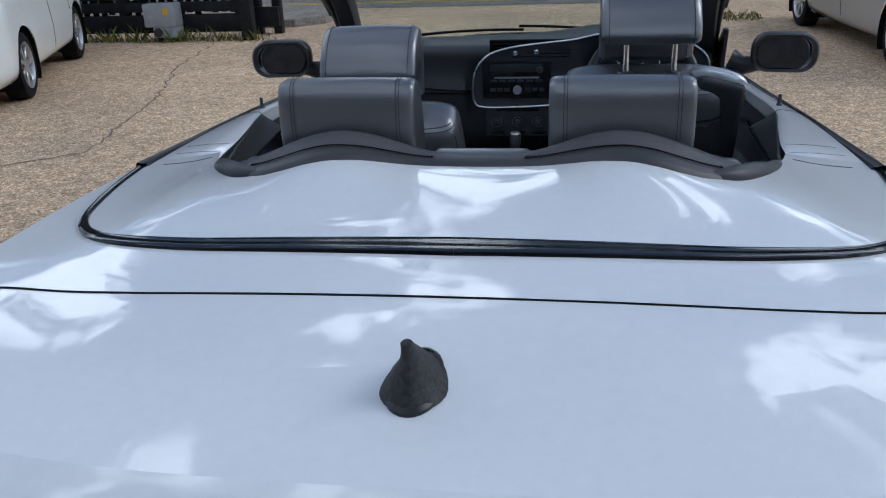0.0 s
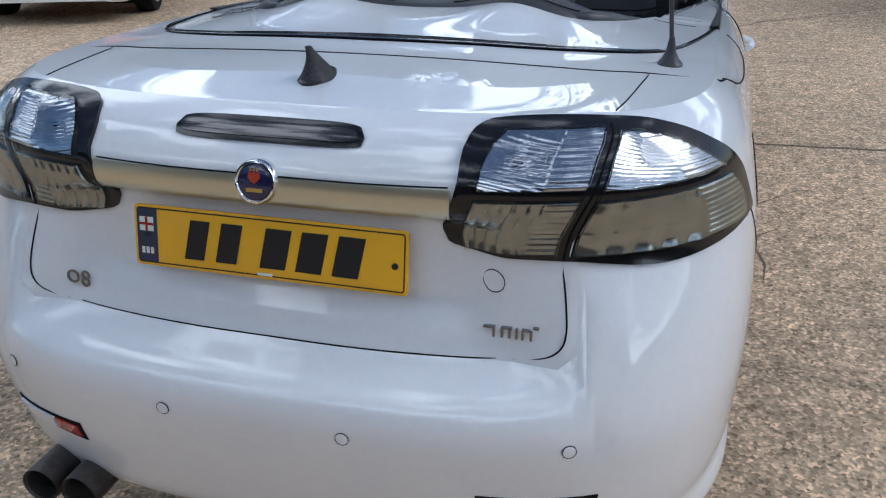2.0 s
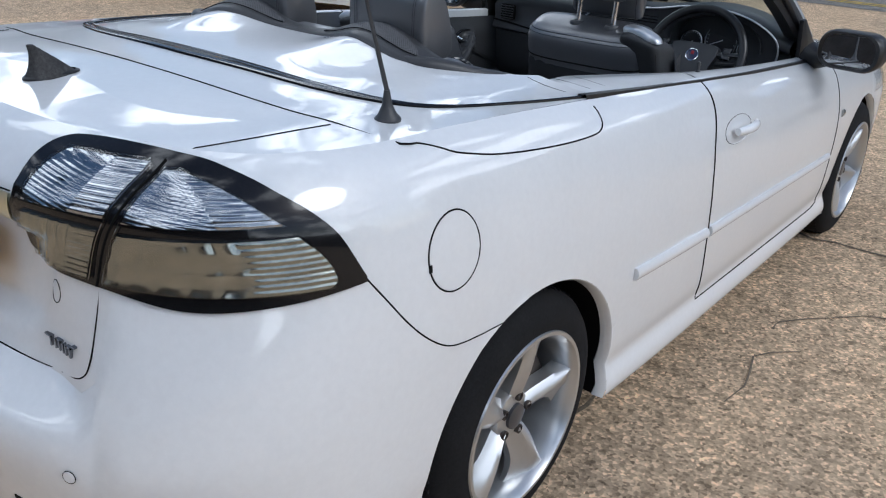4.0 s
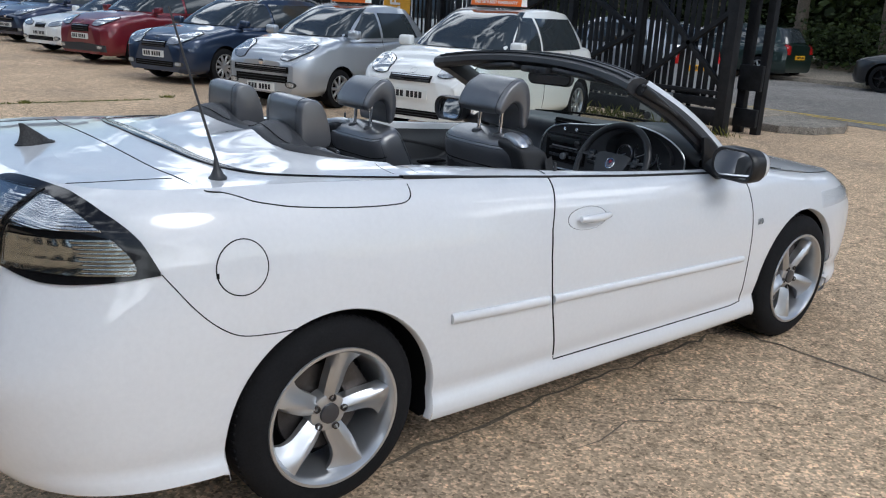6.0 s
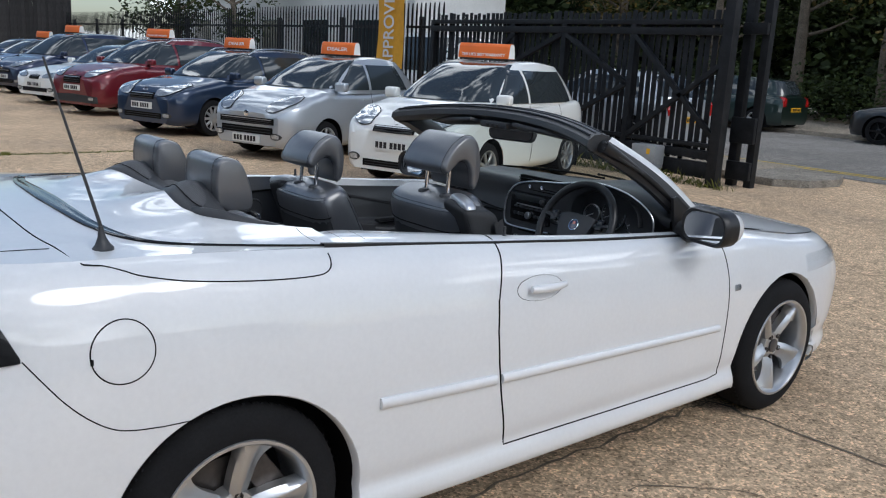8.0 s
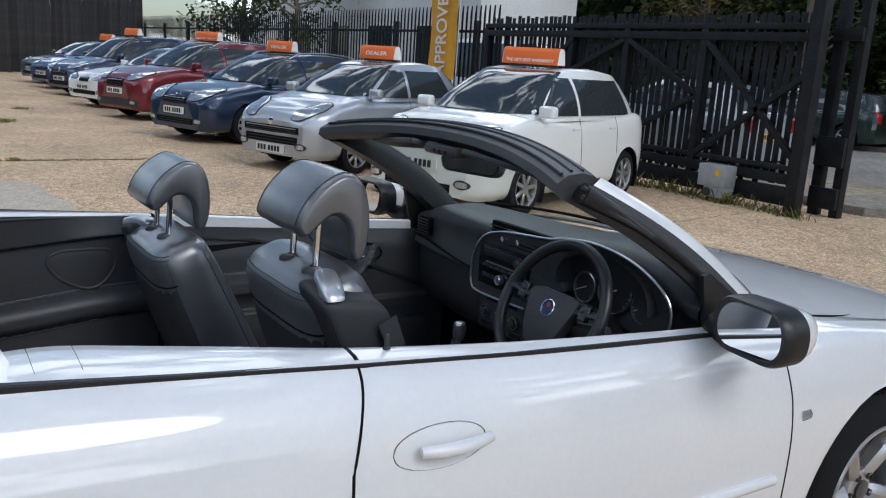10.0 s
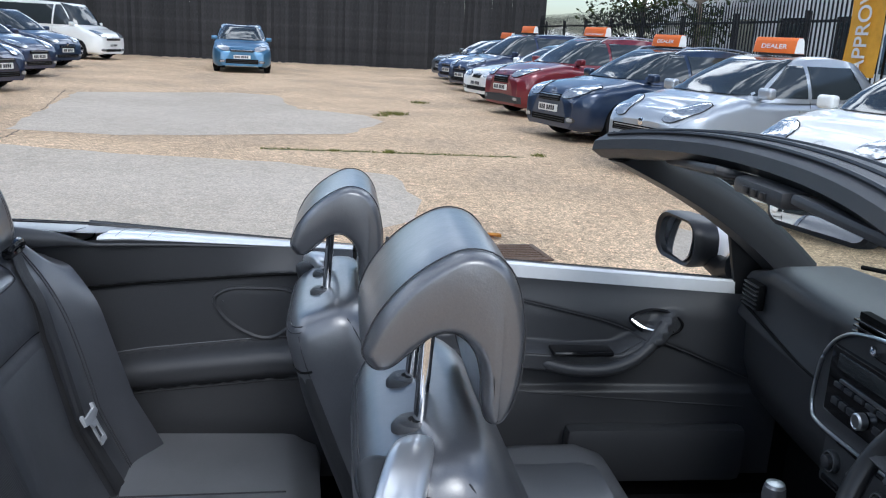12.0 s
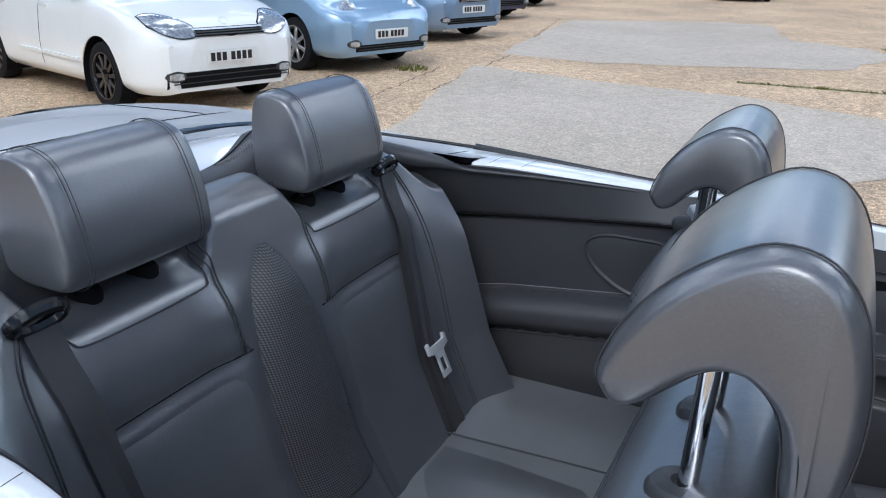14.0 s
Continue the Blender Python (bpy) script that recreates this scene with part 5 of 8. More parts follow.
def front_seat(cx, dy, dz, sg):
    """sg: side of the seat that faces the door."""
    seat = holder("front_seat")
    seat.parent = car
    seat["label"] = "black leather front seat with an arched headrest"
    T = Matrix.Translation((cx - .352, dy, dz))

    def add(name, bm, mat, label=""):
        bmesh.ops.transform(bm, matrix=T, verts=bm.verts)
        return part(name, bm, mat, seat, label, angle=50)

    bm = bmesh.new()
    side_form(bm, ARCH, .222, .474, .026, .003, 84, .42)
    add("headrest", bm, leather, "arched padded leather headrest")
    for x in (.229, .467):
        add("seam", seam_loop(ARCH, x, .006, .0009), stitch_mat)
        add("seam", seam_loop(ARCH, x + (.012 if x < .3 else -.012), -.0016, .0009), stitch_mat)
    for x in (.291, .416):
        bm = bmesh.new()
        tube(bm, [(x, .993, 1.0), (x, .998, 1.09), (x, 1.004, 1.20)], .0078, 12)
        add("headrest_post", bm, chrome, "chrome headrest post")
        bm = bmesh.new()
        lathe(bm, [(.030, -.012), (.030, .004), (.025, .011), (.012, .012), (.010, .006)], Matrix.Translation((x, .996, 1.046)) @ Matrix.Diagonal((.85, 1.05, 1, 1)), 22)
        add("post_sleeve", bm, soft_black)
    depth = Vector((0, 1, .42)).normalized()
    cb = .352 - sg * .014
    WIDTH = [(0, .205), (.12, .222), (.35, .229), (.6, .226), (.78, .219), (.88, .215), (.94, .211), (.975, .203), (.995, .186), (1.0, .16)]
    DEPTH = [(0, .085), (.12, .10), (.35, .105), (.6, .10), (.78, .094), (.88, .090), (.94, .084), (.975, .072), (.995, .050), (1.0, .03)]

    def on_back(v, a, up=0.0):
        """A point of the padded backrest: v up its height, a degrees round it."""
        z = .46 + .592 * v
        ca, sa = math.cos(radians(a)), math.sin(radians(a))
        rr = (abs(ca) ** 4.2 + abs(sa) ** 4.2) ** (-1 / 4.2)
        return Vector((cb, .985 + (1.05 - z) * .42, z)) + Vector(((lerp_table(WIDTH, v) + up) * rr * ca, 0, 0)) + depth * ((lerp_table(DEPTH, v) + up) * rr * sa)

    bm = bmesh.new()
    pad(bm, [((cb, .985 + (1.05 - z) * .42, z), w, h, depth) for z, w, h in [(.46 + .592 * v, w, h) for (v, w), (_, h) in zip(WIDTH, DEPTH)]], 4.2)
    add("backrest", bm, leather)
    for a in (32, 148, 212, 328):
        pts = [on_back(.06 + .90 * k / 21, a) for k in range(22)]
        for off in (0, .006):
            bm = bmesh.new()
            tube(bm, [p + Vector((math.copysign(off, -math.cos(radians(a))), 0, 0)) for p in pts], .0011, 5)
            add("seam", bm, stitch_mat)
    # stitched lines along the top edge and over the back panel
    for v, r, up in ((.982, .0013, .001), (.970, .0010, .001), (.855, .0024, .0)):
        bm = bmesh.new()
        tube(bm, [on_back(v, 208 + 124 * k / 40, up) for k in range(41)], r, 5)
        add("seam", bm, stitch_mat if v > .9 else gap_black)
    # moulded back panel
    bm = bmesh.new()
    rows = []
    for k in range(15):
        v = .08 + .755 * k / 14
        rim = min(1, min(k, 14 - k) / 1.5)
        rows.append([on_back(v, 211 + 118 * q / 30, .006 * min(rim, min(1, min(q, 30 - q) / 2)) - .001) for q in range(31)])
    grid(bm, rows)
    add("back_panel", bm, block_mat)
    # moulded block at the outer shoulder, its joint and the silver lever over the corner
    x0, x1 = sorted((.352 + sg * .118, .352 + sg * .246))
    bm = bmesh.new()
    box(bm, x0, x1, .918, 1.066, .46, 1.052, .030, seg=6)
    for v in bm.verts:
        u = step(.352 + sg * .13, .352 + sg * .246, v.co.x) if sg > 0 else step(.352 - .13, .352 - .246, v.co.x)
        v.co.z -= (.020 * u + .022 * step(1.0, 1.066, v.co.y)) * step(.85, 1.04, v.co.z)
        v.co.y += (1.05 - v.co.z) * .40
    add("side_block", bm, block_mat)
    bm = bmesh.new()
    tube(bm, [(.352 + sg * .2395, .9275 + (1.05 - z) * .40, z) for z in [.52 + .48 * k / 12 for k in range(13)]], .0016, 5)
    add("block_joint", bm, gap_black)
    bm = bmesh.new()
    rows = []
    for k, p in enumerate(spline([(.110, .990, 1.046), (.115, .989, 1.055), (.138, .983, 1.060), (.168, .976, 1.058), (.200, .968, 1.051), (.222, .963, 1.044), (.234, .961, 1.037), (.238, .960, 1.030)], 22)):
        half = lerp_table([(0, .010), (2, .017), (7, .024), (14, .025), (21, .020)], k)
        tilt = radians(lerp_table([(0, -35), (3, 0), (10, 10), (15, 35), (18, 75), (21, 88)], k))
        nx, nz = sg * math.sin(tilt), math.cos(tilt)
        rows.append([Vector((.352 + sg * p.x + nx * h, p.y + half * c, p.z + nz * h)) for c, h in ((-1.02, -.012), (-1, .001), (-.9, .006), (-.5, .0092), (0, .010), (.5, .0092), (.9, .006), (1, .001), (1.02, -.012))])
    grid(bm, rows)
    add("tilt_lever", bm, lever_mat, "silver tilt lever")
    # cushion
    bm = bmesh.new()
    pad(bm, [((.36, y, z), w, h, (0, 0, 1)) for y, w, h, z in ((1.16, .20, .05, .47), (1.20, .235, .075, .475), (1.32, .26, .085, .48), (1.5, .262, .085, .495), (1.62, .255, .078, .505), (1.68, .24, .055, .505), (1.70, .20, .03, .50))], 4)
    add("cushion", bm, lit_leather)
    bm = bmesh.new()
    pad(bm, [((.36, y, .482 + (y - 1.3) * .05), w, .092, (0, 0, 1)) for y, w in ((1.26, .13), (1.29, .16), (1.5, .165), (1.6, .15), (1.63, .12))], 4)
    add("cushion_insert", bm, leather_dark)
    bm = bmesh.new()
    box(bm, .12, .60, 1.15, 1.6, .30, .42, .02)
    add("seat_base", bm, soft_black)
    return seat


front_seat(.373, 0, .016, 1)
front_seat(-.352, -.118, -.055, -1)

# rear bench
rear_seat = holder("rear_seat")
rear_seat.parent = car
rear_seat["label"] = "black leather rear bench with two headrests"


def rear_top(x):
    """Height of the backrest: a hump in the middle, wells for the headrests, shoulders outside."""
    a = abs(x)
    return 1.010 + .074 * step(.138, .078, a) + .055 * step(.372, .42, a) - .075 * step(.44, .525, a)


def rear_y(x, z):
    """How far forward the padded face of the bench stands."""
    a = abs(x)
    y = .262 + (.99 - z) * .30 + .22 * max(0, .66 - z)
    y += .060 * step(.40, .57, a) * step(1.06, .86, z) + .03 * step(.42, .56, a)
    y += .012 * math.exp(-((a - .115) / .040) ** 2) * step(.99, .93, z)
    y += .014 * math.exp(-((a - .415) / .035) ** 2) * step(1.0, .92, z)
    y += .004 * math.exp(-((z - .93) / .05) ** 2) * step(.43, .36, a) * step(.10, .14, a)
    y -= .006 * math.exp(-((z - .868) / .008) ** 2) * step(.43, .40, a) * step(.09, .12, a)
    top = rear_top(x)
    y -= .035 * step(top - .03, top, z) ** 2
    return y


bm = bmesh.new()
rows = []
for i in range(161):
    x = -.535 + 1.07 * i / 160
    top = rear_top(x)
    face = [Vector((x, rear_y(x, z), z)) for z in [.44 + (top - .44) * (1 - (1 - k / 54) ** 1.25) for k in range(55)]]
    rows.append(face + [Vector((x, rear_y(x, top) - d, top + h)) for d, h in ((.014, .004), (.03, .004), (.055, -.002), (.075, -.02), (.08, -.06))])
grid(bm, rows)
part("backrest", bm, leather, rear_seat, angle=70)
for sg in SIDES:
    # insert panel below the cross seam
    bm = bmesh.new()
    rows = []
    for i in range(21):
        x = .100 + .305 * i / 20
        rows.append([Vector((sg * x, rear_y(x, z) + .004 * min(1, min(i, 20 - i) / 3) * min(1, min(k, 19 - k) / 2) - .0018, z)) for k, z in enumerate([.46 + (.862 - .46) * q / 19 for q in range(20)])])
    grid(bm, rows)
    part("insert_panel", bm, leather_dark, rear_seat, angle=60)

    def stitched(pts, up=.0012, r=.0013):
        for off in (0, .007):
            t = bmesh.new()
            tube(t, [(sg * (p.x + off), rear_y(p.x + off, p.y) + up, p.y) for p in spline([(a, b, 0) for a, b in pts], 40)], r, 5)
            part("seam", t, stitch_mat, rear_seat)

    stitched([(.100, 1.07), (.112, 1.03), (.114, .99), (.112, .93), (.110, .87)])
    stitched([(.43, 1.03), (.455, .96), (.462, .80), (.45, .60), (.44, .47)])
    bm = bmesh.new()
    tube(bm, [(sg * x, rear_y(x, .868) + .0005, .868) for x in [.095 + .32 * k / 20 for k in range(21)]], .0014, 5)
    part("cross_seam", bm, gap_black, rear_seat)
    # lip under the headrest
    bm = bmesh.new()
    tube(bm, [(sg * p.x, rear_y(p.x, min(p.y, rear_top(p.x) - .004)) + .002, min(p.y, rear_top(p.x) - .004)) for p in spline([(.122, 1.035, 0), (.132, .992, 0), (.16, .980, 0), (.34, .980, 0), (.375, .992, 0), (.385, 1.018, 0)], 30)], .0013, 6)
    part("recess_rim", bm, stitch_mat, rear_seat)
    HR2 = [(.192, 1.046), (.207, 1.066), (.203, 1.110), (.188, 1.158), (.168, 1.194), (.140, 1.208), (.112, 1.208), (.094, 1.196), (.086, 1.160), (.086, 1.105), (.094, 1.062), (.122, 1.047), (.156, 1.044)]
    bm = bmesh.new()
    HR2 = [(a + .068, b + .006) for a, b in HR2]
    side_form(bm, HR2, sg * .246 - .126, sg * .246 + .126, .017, .002, 64, .5)
    part("headrest", bm, leather, rear_seat, "padded leather headrest", angle=50)
    for x in (-.1, .1):
        for off in (0, .006 if x < 0 else -.006):
            part("seam", seam_loop(HR2, sg * .246 + x + off, -.0036, .0006), stitch_mat, rear_seat)
    for x in (-.05, .05):
        bm = bmesh.new()
        tube(bm, [(sg * .246 + x, .205, .96), (sg * .246 + x, .205, 1.09)], .012, 12)
        part("headrest_post", bm, gloss_black, rear_seat)
        bm = bmesh.new()
        lathe(bm, [(.022, -.01), (.022, .006), (.018, .012), (.012, .013)], Matrix.Translation((sg * .246 + x, .205, 1.012)), 18)
        part("post_sleeve", bm, gap_black, rear_seat)
# perforated centre panel
bm = bmesh.new()
rows = []
for i in range(25):
    u = i / 24 * 2 - 1
    row = []
    for k in range(33):
        v = k / 32
        z = .600 + .402 * v
        w = .098 * max(.02, (1 - v ** 2.8)) ** .60
        proud = .038 * (1 - abs(u) ** 3.0) * min(1, (1 - v) * 6) ** .5
        row.append(Vector((u * w, rear_y(.03, z) + .006 + proud - .006 * abs(u), z)))
    rows.append(row)
grid(bm, rows)
perf = bm
bm = bmesh.new()
rows = []
for i in range(17):
    u = i / 16 * 2 - 1
    rows.append([Vector((u * (.100 + .012 * (.600 - z) / .1), rear_y(.03, z) + .006 + .036 * (1 - abs(u) ** 3.0) - .006 * abs(u), z)) for z in [.45 + .147 * k / 8 for k in range(9)]])
grid(bm, rows)
part("centre_pad", bm, leather, rear_seat, angle=60)
def perforate(name, hole, face, scale, stretch, turn=0.0):
    """A sheet pierced with small holes on a square net."""
    mat = material(name, (.028, .028, .030), .55)
    t = mat.node_tree
    v, u = t.nodes.new("ShaderNodeTexVoronoi"), t.nodes.new("ShaderNodeBump")
    v.inputs["Scale"].default_value, v.inputs["Randomness"].default_value = scale, .0
    u.inputs["Strength"].default_value, u.inputs["Distance"].default_value = .6, .001
    mx = t.nodes.new("ShaderNodeMapRange")
    mx.inputs["From Min"].default_value, mx.inputs["From Max"].default_value, mx.inputs["To Min"].default_value = .25, .45, .25
    cm = t.nodes.new("ShaderNodeMix")
    cm.data_type = "RGBA"
    cm.inputs["A"].default_value, cm.inputs["B"].default_value = face, hole
    pm = t.nodes.new("ShaderNodeMapping")
    pm.inputs["Scale"].default_value = stretch
    pm.inputs["Rotation"].default_value = (0, 0, turn)
    t.links.new(t.nodes["Texture Coordinate"].outputs["Object"], pm.inputs["Vector"])
    t.links.new(pm.outputs["Vector"], v.inputs["Vector"])
    t.links.new(v.outputs["Distance"], mx.inputs["Value"])
    t.links.new(mx.outputs["Result"], cm.inputs["Factor"])
    t.links.new(cm.outputs["Result"], t.nodes["Principled BSDF"].inputs["Base Color"])
    t.links.new(v.outputs["Distance"], u.inputs["Height"])
    u.invert = True
    t.links.new(u.outputs["Normal"], t.nodes["Principled BSDF"].inputs["Normal"])
    return mat


perforated = perforate("perforated leather", (.016, .016, .018, 1), (.105, .105, .109, 1), 270, (1, 0, 1))
part("centre_panel", perf, perforated, rear_seat, "perforated leather centre panel", angle=60)
# cushions
for sg in SIDES:
    bm = bmesh.new()
    rows = []
    for i in range(19):
        u = i / 18
        x = .02 + .56 * u
        row = []
        for k in range(19):
            v = k / 18
            y = .40 + .455 * v
            z = .520 + .022 * step(.30, .52, x) * (1 - .4 * v) - .012 * math.sin(math.pi * u) - .03 * step(.86, 1, v) + .006 * v
            row.append(Vector((sg * x, y + .02 * math.sin(math.pi * u), z)))
        row.append(Vector((sg * x, .868, .47)))
        row.append(Vector((sg * x, .845, .34)))
        rows.append(row)
    grid(bm, rows)
    part("cushion", bm, lit_leather, rear_seat, angle=60)
    bm = bmesh.new()
    tube(bm, [(sg * .33, .42 + .02 * k, .524 - .003 + .0005 * k) for k in range(20)], .002, 5)
    part("seam", bm, stitch_mat, rear_seat)
    bm = bmesh.new()
    rows = []
    for i in range(9):
        x = .05 + .25 * i / 8
        rows.append([Vector((sg * x, .45 + .36 * k / 8, .510 + .008 * min(1, min(i, 8 - i) / 2) * min(1, min(k, 8 - k) / 2))) for k in range(9)])
    grid(bm, rows)
    part("insert_panel", bm, leather_dark, rear_seat, angle=60)

# rear belts
buckle_steel = material("pressed steel buckle", (.60, .61, .63), .32, .35, stain=.05)
arm_edge_glint = material("pale armrest edge light", (.16, .16, .17), .7)
webbing = material("belt webbing", (.036, .036, .038), .6, grain=.2, grain_size=900, bump=.4)
for sg in SIDES:
    belt = holder("seat_belt")
    belt.parent = car
    belt["label"] = "black seat belt hanging down the rear seat"
    a, c, b = Vector((sg * .408, .250, 1.024)), Vector((sg * .378, .362, .672)), Vector((sg * .372, .44, .48))
    for off, wid in ((0, .024), (.020, .021)):
        rows = []
        for k in range(25):
            v = k / 24
            p = (a * (1 - v * 1.6) + c * v * 1.6) if v < .625 else (c * (1 - (v - .625) / .375) + b * (v - .625) / .375)
            p = p + Vector((-sg * off * v, -off * .7, 0))
            p.y = max(p.y, rear_y(abs(p.x), max(.46, min(1.03, p.z))) + .006)
            tw = (.25 if off == 0 else -.7) * math.sin(v * 3)
            line = [p + Vector((wid * math.cos(tw) * q, wid * math.sin(tw) * q * .6, 0)) for q in (-1, -.3, .3, 1)]
            for q in line:
                q.y = max(q.y, rear_y(abs(q.x), max(.46, min(1.03, q.z))) + .005 - off * .1)
            rows.append(line)
        bm = bmesh.new()
        grid(bm, rows)
        bmesh.ops.solidify(bm, geom=bm.faces[:], thickness=.0014)
        part("strap", bm, webbing, belt)
    m = Matrix.Translation(c + Vector((-sg * .006, .034, .016))) @ pose(0, 0, 0, 114, 0, 0) @ Matrix.Scale(1.2, 4)
    bm = bmesh.new()
    prism(bm, [(-.033, .013), (-.033, -.005), (-.014, -.010), (.014, -.010), (.033, -.005), (.033, .013), (.026, .015), (.026, .004), (-.026, .004), (-.026, .015)], 0, .006, m, bevel=.0012)
    part("tongue_bar", bm, buckle_steel, belt)
    bm = bmesh.new()
    for x0, x1, y0, y1 in ((-.014, .014, -.020, -.006), (-.014, -.0075, -.048, -.016), (.0075, .014, -.048, -.016), (-.014, .014, -.053, -.043)):
        box(bm, x0, x1, y0, y1, .001, .004, 0, m)
    part("tongue", bm, buckle_steel, belt)
    bm = bmesh.new()
    tube(bm, [a + Vector((.036 * math.cos(q), .004 * math.sin(q) + .004, .012 + .012 * math.sin(q))) for q in [math.tau * k / 28 for k in range(28)]], .0095, 8, closed=True)
    part("belt_guide", bm, gloss_black, belt)

# shelf behind the rear seat, with the mesh covers
def opening_y(x):
    return lerp_table(OPENING, abs(x))


def shelf_rise(x):
    return .016 * math.exp(-((abs(x) - .265) / .15) ** 4)


bm = bmesh.new()
rows = []
for i in range(97):
    x = -.445 + .89 * i / 96
    e, z0, h = opening_y(x), edge_z(x), shelf_rise(x)
    y1 = max(e + .045, .150)
    rows.append([(x, e - .010, z0 - .010), (x, e - .001, z0 + .005), (x, e + .010, z0 + .009), (x, e + (y1 - e) * .35, z0 + .010 + h * .45), (x, e + (y1 - e) * .7, z0 + .012 + h * .85), (x, y1, z0 + .008 + h), (x, y1 + .010, z0 - .002 + h * .8), (x, y1 + .018, z0 - .03), (x, y1 + .03, z0 - .10)])
grid(bm, rows)
shelf = part("rear_shelf", bm, soft_black, car, "black moulded shelf behind the rear seat", angle=60)
mesh_mat = perforate("speaker mesh", (.10, .10, .105, 1), (.012, .012, .013, 1), 210, (1, 1, 0), radians(45))
for sg in SIDES:
    bm = bmesh.new()
    rows = []
    rim = []
    for i in range(41):
        u = i / 40 * 2 - 1
        x = .245 + .165 * u
        e, z0, h = opening_y(x), edge_z(x), shelf_rise(x)
        y1 = max(e + .045, .150)
        f0 = .30
        f1 = .30 + .62 * max(0, 1 - abs(u) ** 3) ** .6
        line = []
        for k in range(5):
            f = f0 + (f1 - f0) * k / 4
            z = z0 + lerp_table([(0, .009), (.35, .010 + h * .45), (.7, .012 + h * .85), (1, .008 + h)], f)
            line.append((sg * x, e + (y1 - e) * f, z + (.0035 if 0 < k < 4 else -.001)))
        rows.append(line)
        rim.append((line[0][0], line[0][1] - .003, line[0][2] + .002))
    grid(bm, rows)
    part("speaker_cover", bm, mesh_mat, car, "fine black mesh speaker cover")
    bm = bmesh.new()
    tube(bm, rim, .0013, 5)
    part("cover_joint", bm, gap_black, car)
    # rim trim round the corner of the opening and along the quarter
    path = [Vector((sg * (x - .014 * step(.44, .53, x)), y + .014 * step(.53, .44, x), edge_z(x) - .002 - .013 * step(.46, .56, x))) for x, y in OPENING if .36 <= x <= .57]
    for y in (.36, .42, .52, .64, .78, .93):
        path.append(Vector((sg * (cap_edge(y) - .014 * step(.5, .36, y)), y, smooth_table(TOP_Z, y) + lerp_table([(.345, -.003), (.45, .001), (.6, .003), (.94, -.001)], y))))
    bm = bmesh.new()
    tube(bm, spline(path, 110), lambda u: .008 + .014 * step(0, .12, u) - .018 * step(.30, .52, u), 14)
    part("opening_trim", bm, soft_black, car, "black rolled edge of the opening")


# quarter trim and door trim
def trim_panel(name, sg, y0, y1, shape, ztop, zlow, mat, n=70, m=120):
    bm = bmesh.new()
    rows = []
    for i in range(n + 1):
        y = y0 + (y1 - y0) * i / n
        zt = ztop(y)
        rows.append([Vector((sg * shape(y, zlow + (zt - zlow) * k / m), y, zlow + (zt - zlow) * k / m)) for k in range(m + 1)])
    grid(bm, rows)
    return part(name, bm, mat, car, angle=60)


def quarter_top(y):
    return smooth_table([(.10, 1.025), (.19, 1.024), (.29, 1.019), (.36, 1.013), (.45, 1.012), (.6, 1.002), (.94, .974)], y)


def quarter_x(y, z):
    seam = lerp_table([(.19, .872), (.46, .902), (.74, .926), (.94, .935)], y)
    x = .630 + .011 * step(seam + .003, seam - .004, z)
    lip = lerp_table([(.10, .470), (.19, .500), (.29, .545), (.36, .580), (.47, .594), (.69, .640), (.935, .692)], y)
    x += (lip - x) * max(0, min(1, (z - seam) / (quarter_top(y) - seam))) ** .9
    arm = lerp_table([(.30, .655), (.45, .682), (.73, .712), (.94, .722)], y)
    x -= .055 * math.sqrt(max(0, 1 - ((z - arm) / .046) ** 2)) if abs(z - arm) < .046 else 0
    x -= .020 * step(arm - .040, arm - .05, z)
    return x


def door_x(y, z):
    x = .690 + (cap_edge(y) - .008 - .690) * step(.80, .90, z)
    line = lerp_table([(.95, .90), (1.28, .868), (1.59, .80), (1.81, .72), (2.0, .64)], y)
    x += .012 * step(line + .003, line - .003, z)
    arm = lerp_table([(.95, .715), (1.3, .715), (1.5, .70), (1.62, .705), (1.70, .745), (1.76, .80)], y)
    on_arm = step(1.80, 1.72, y)
    x -= .065 * step(arm + .038, arm + .018, z) * step(arm - .045, arm - .02, z) * on_arm
    x -= .018 * step(.62, .60, z)
    return x


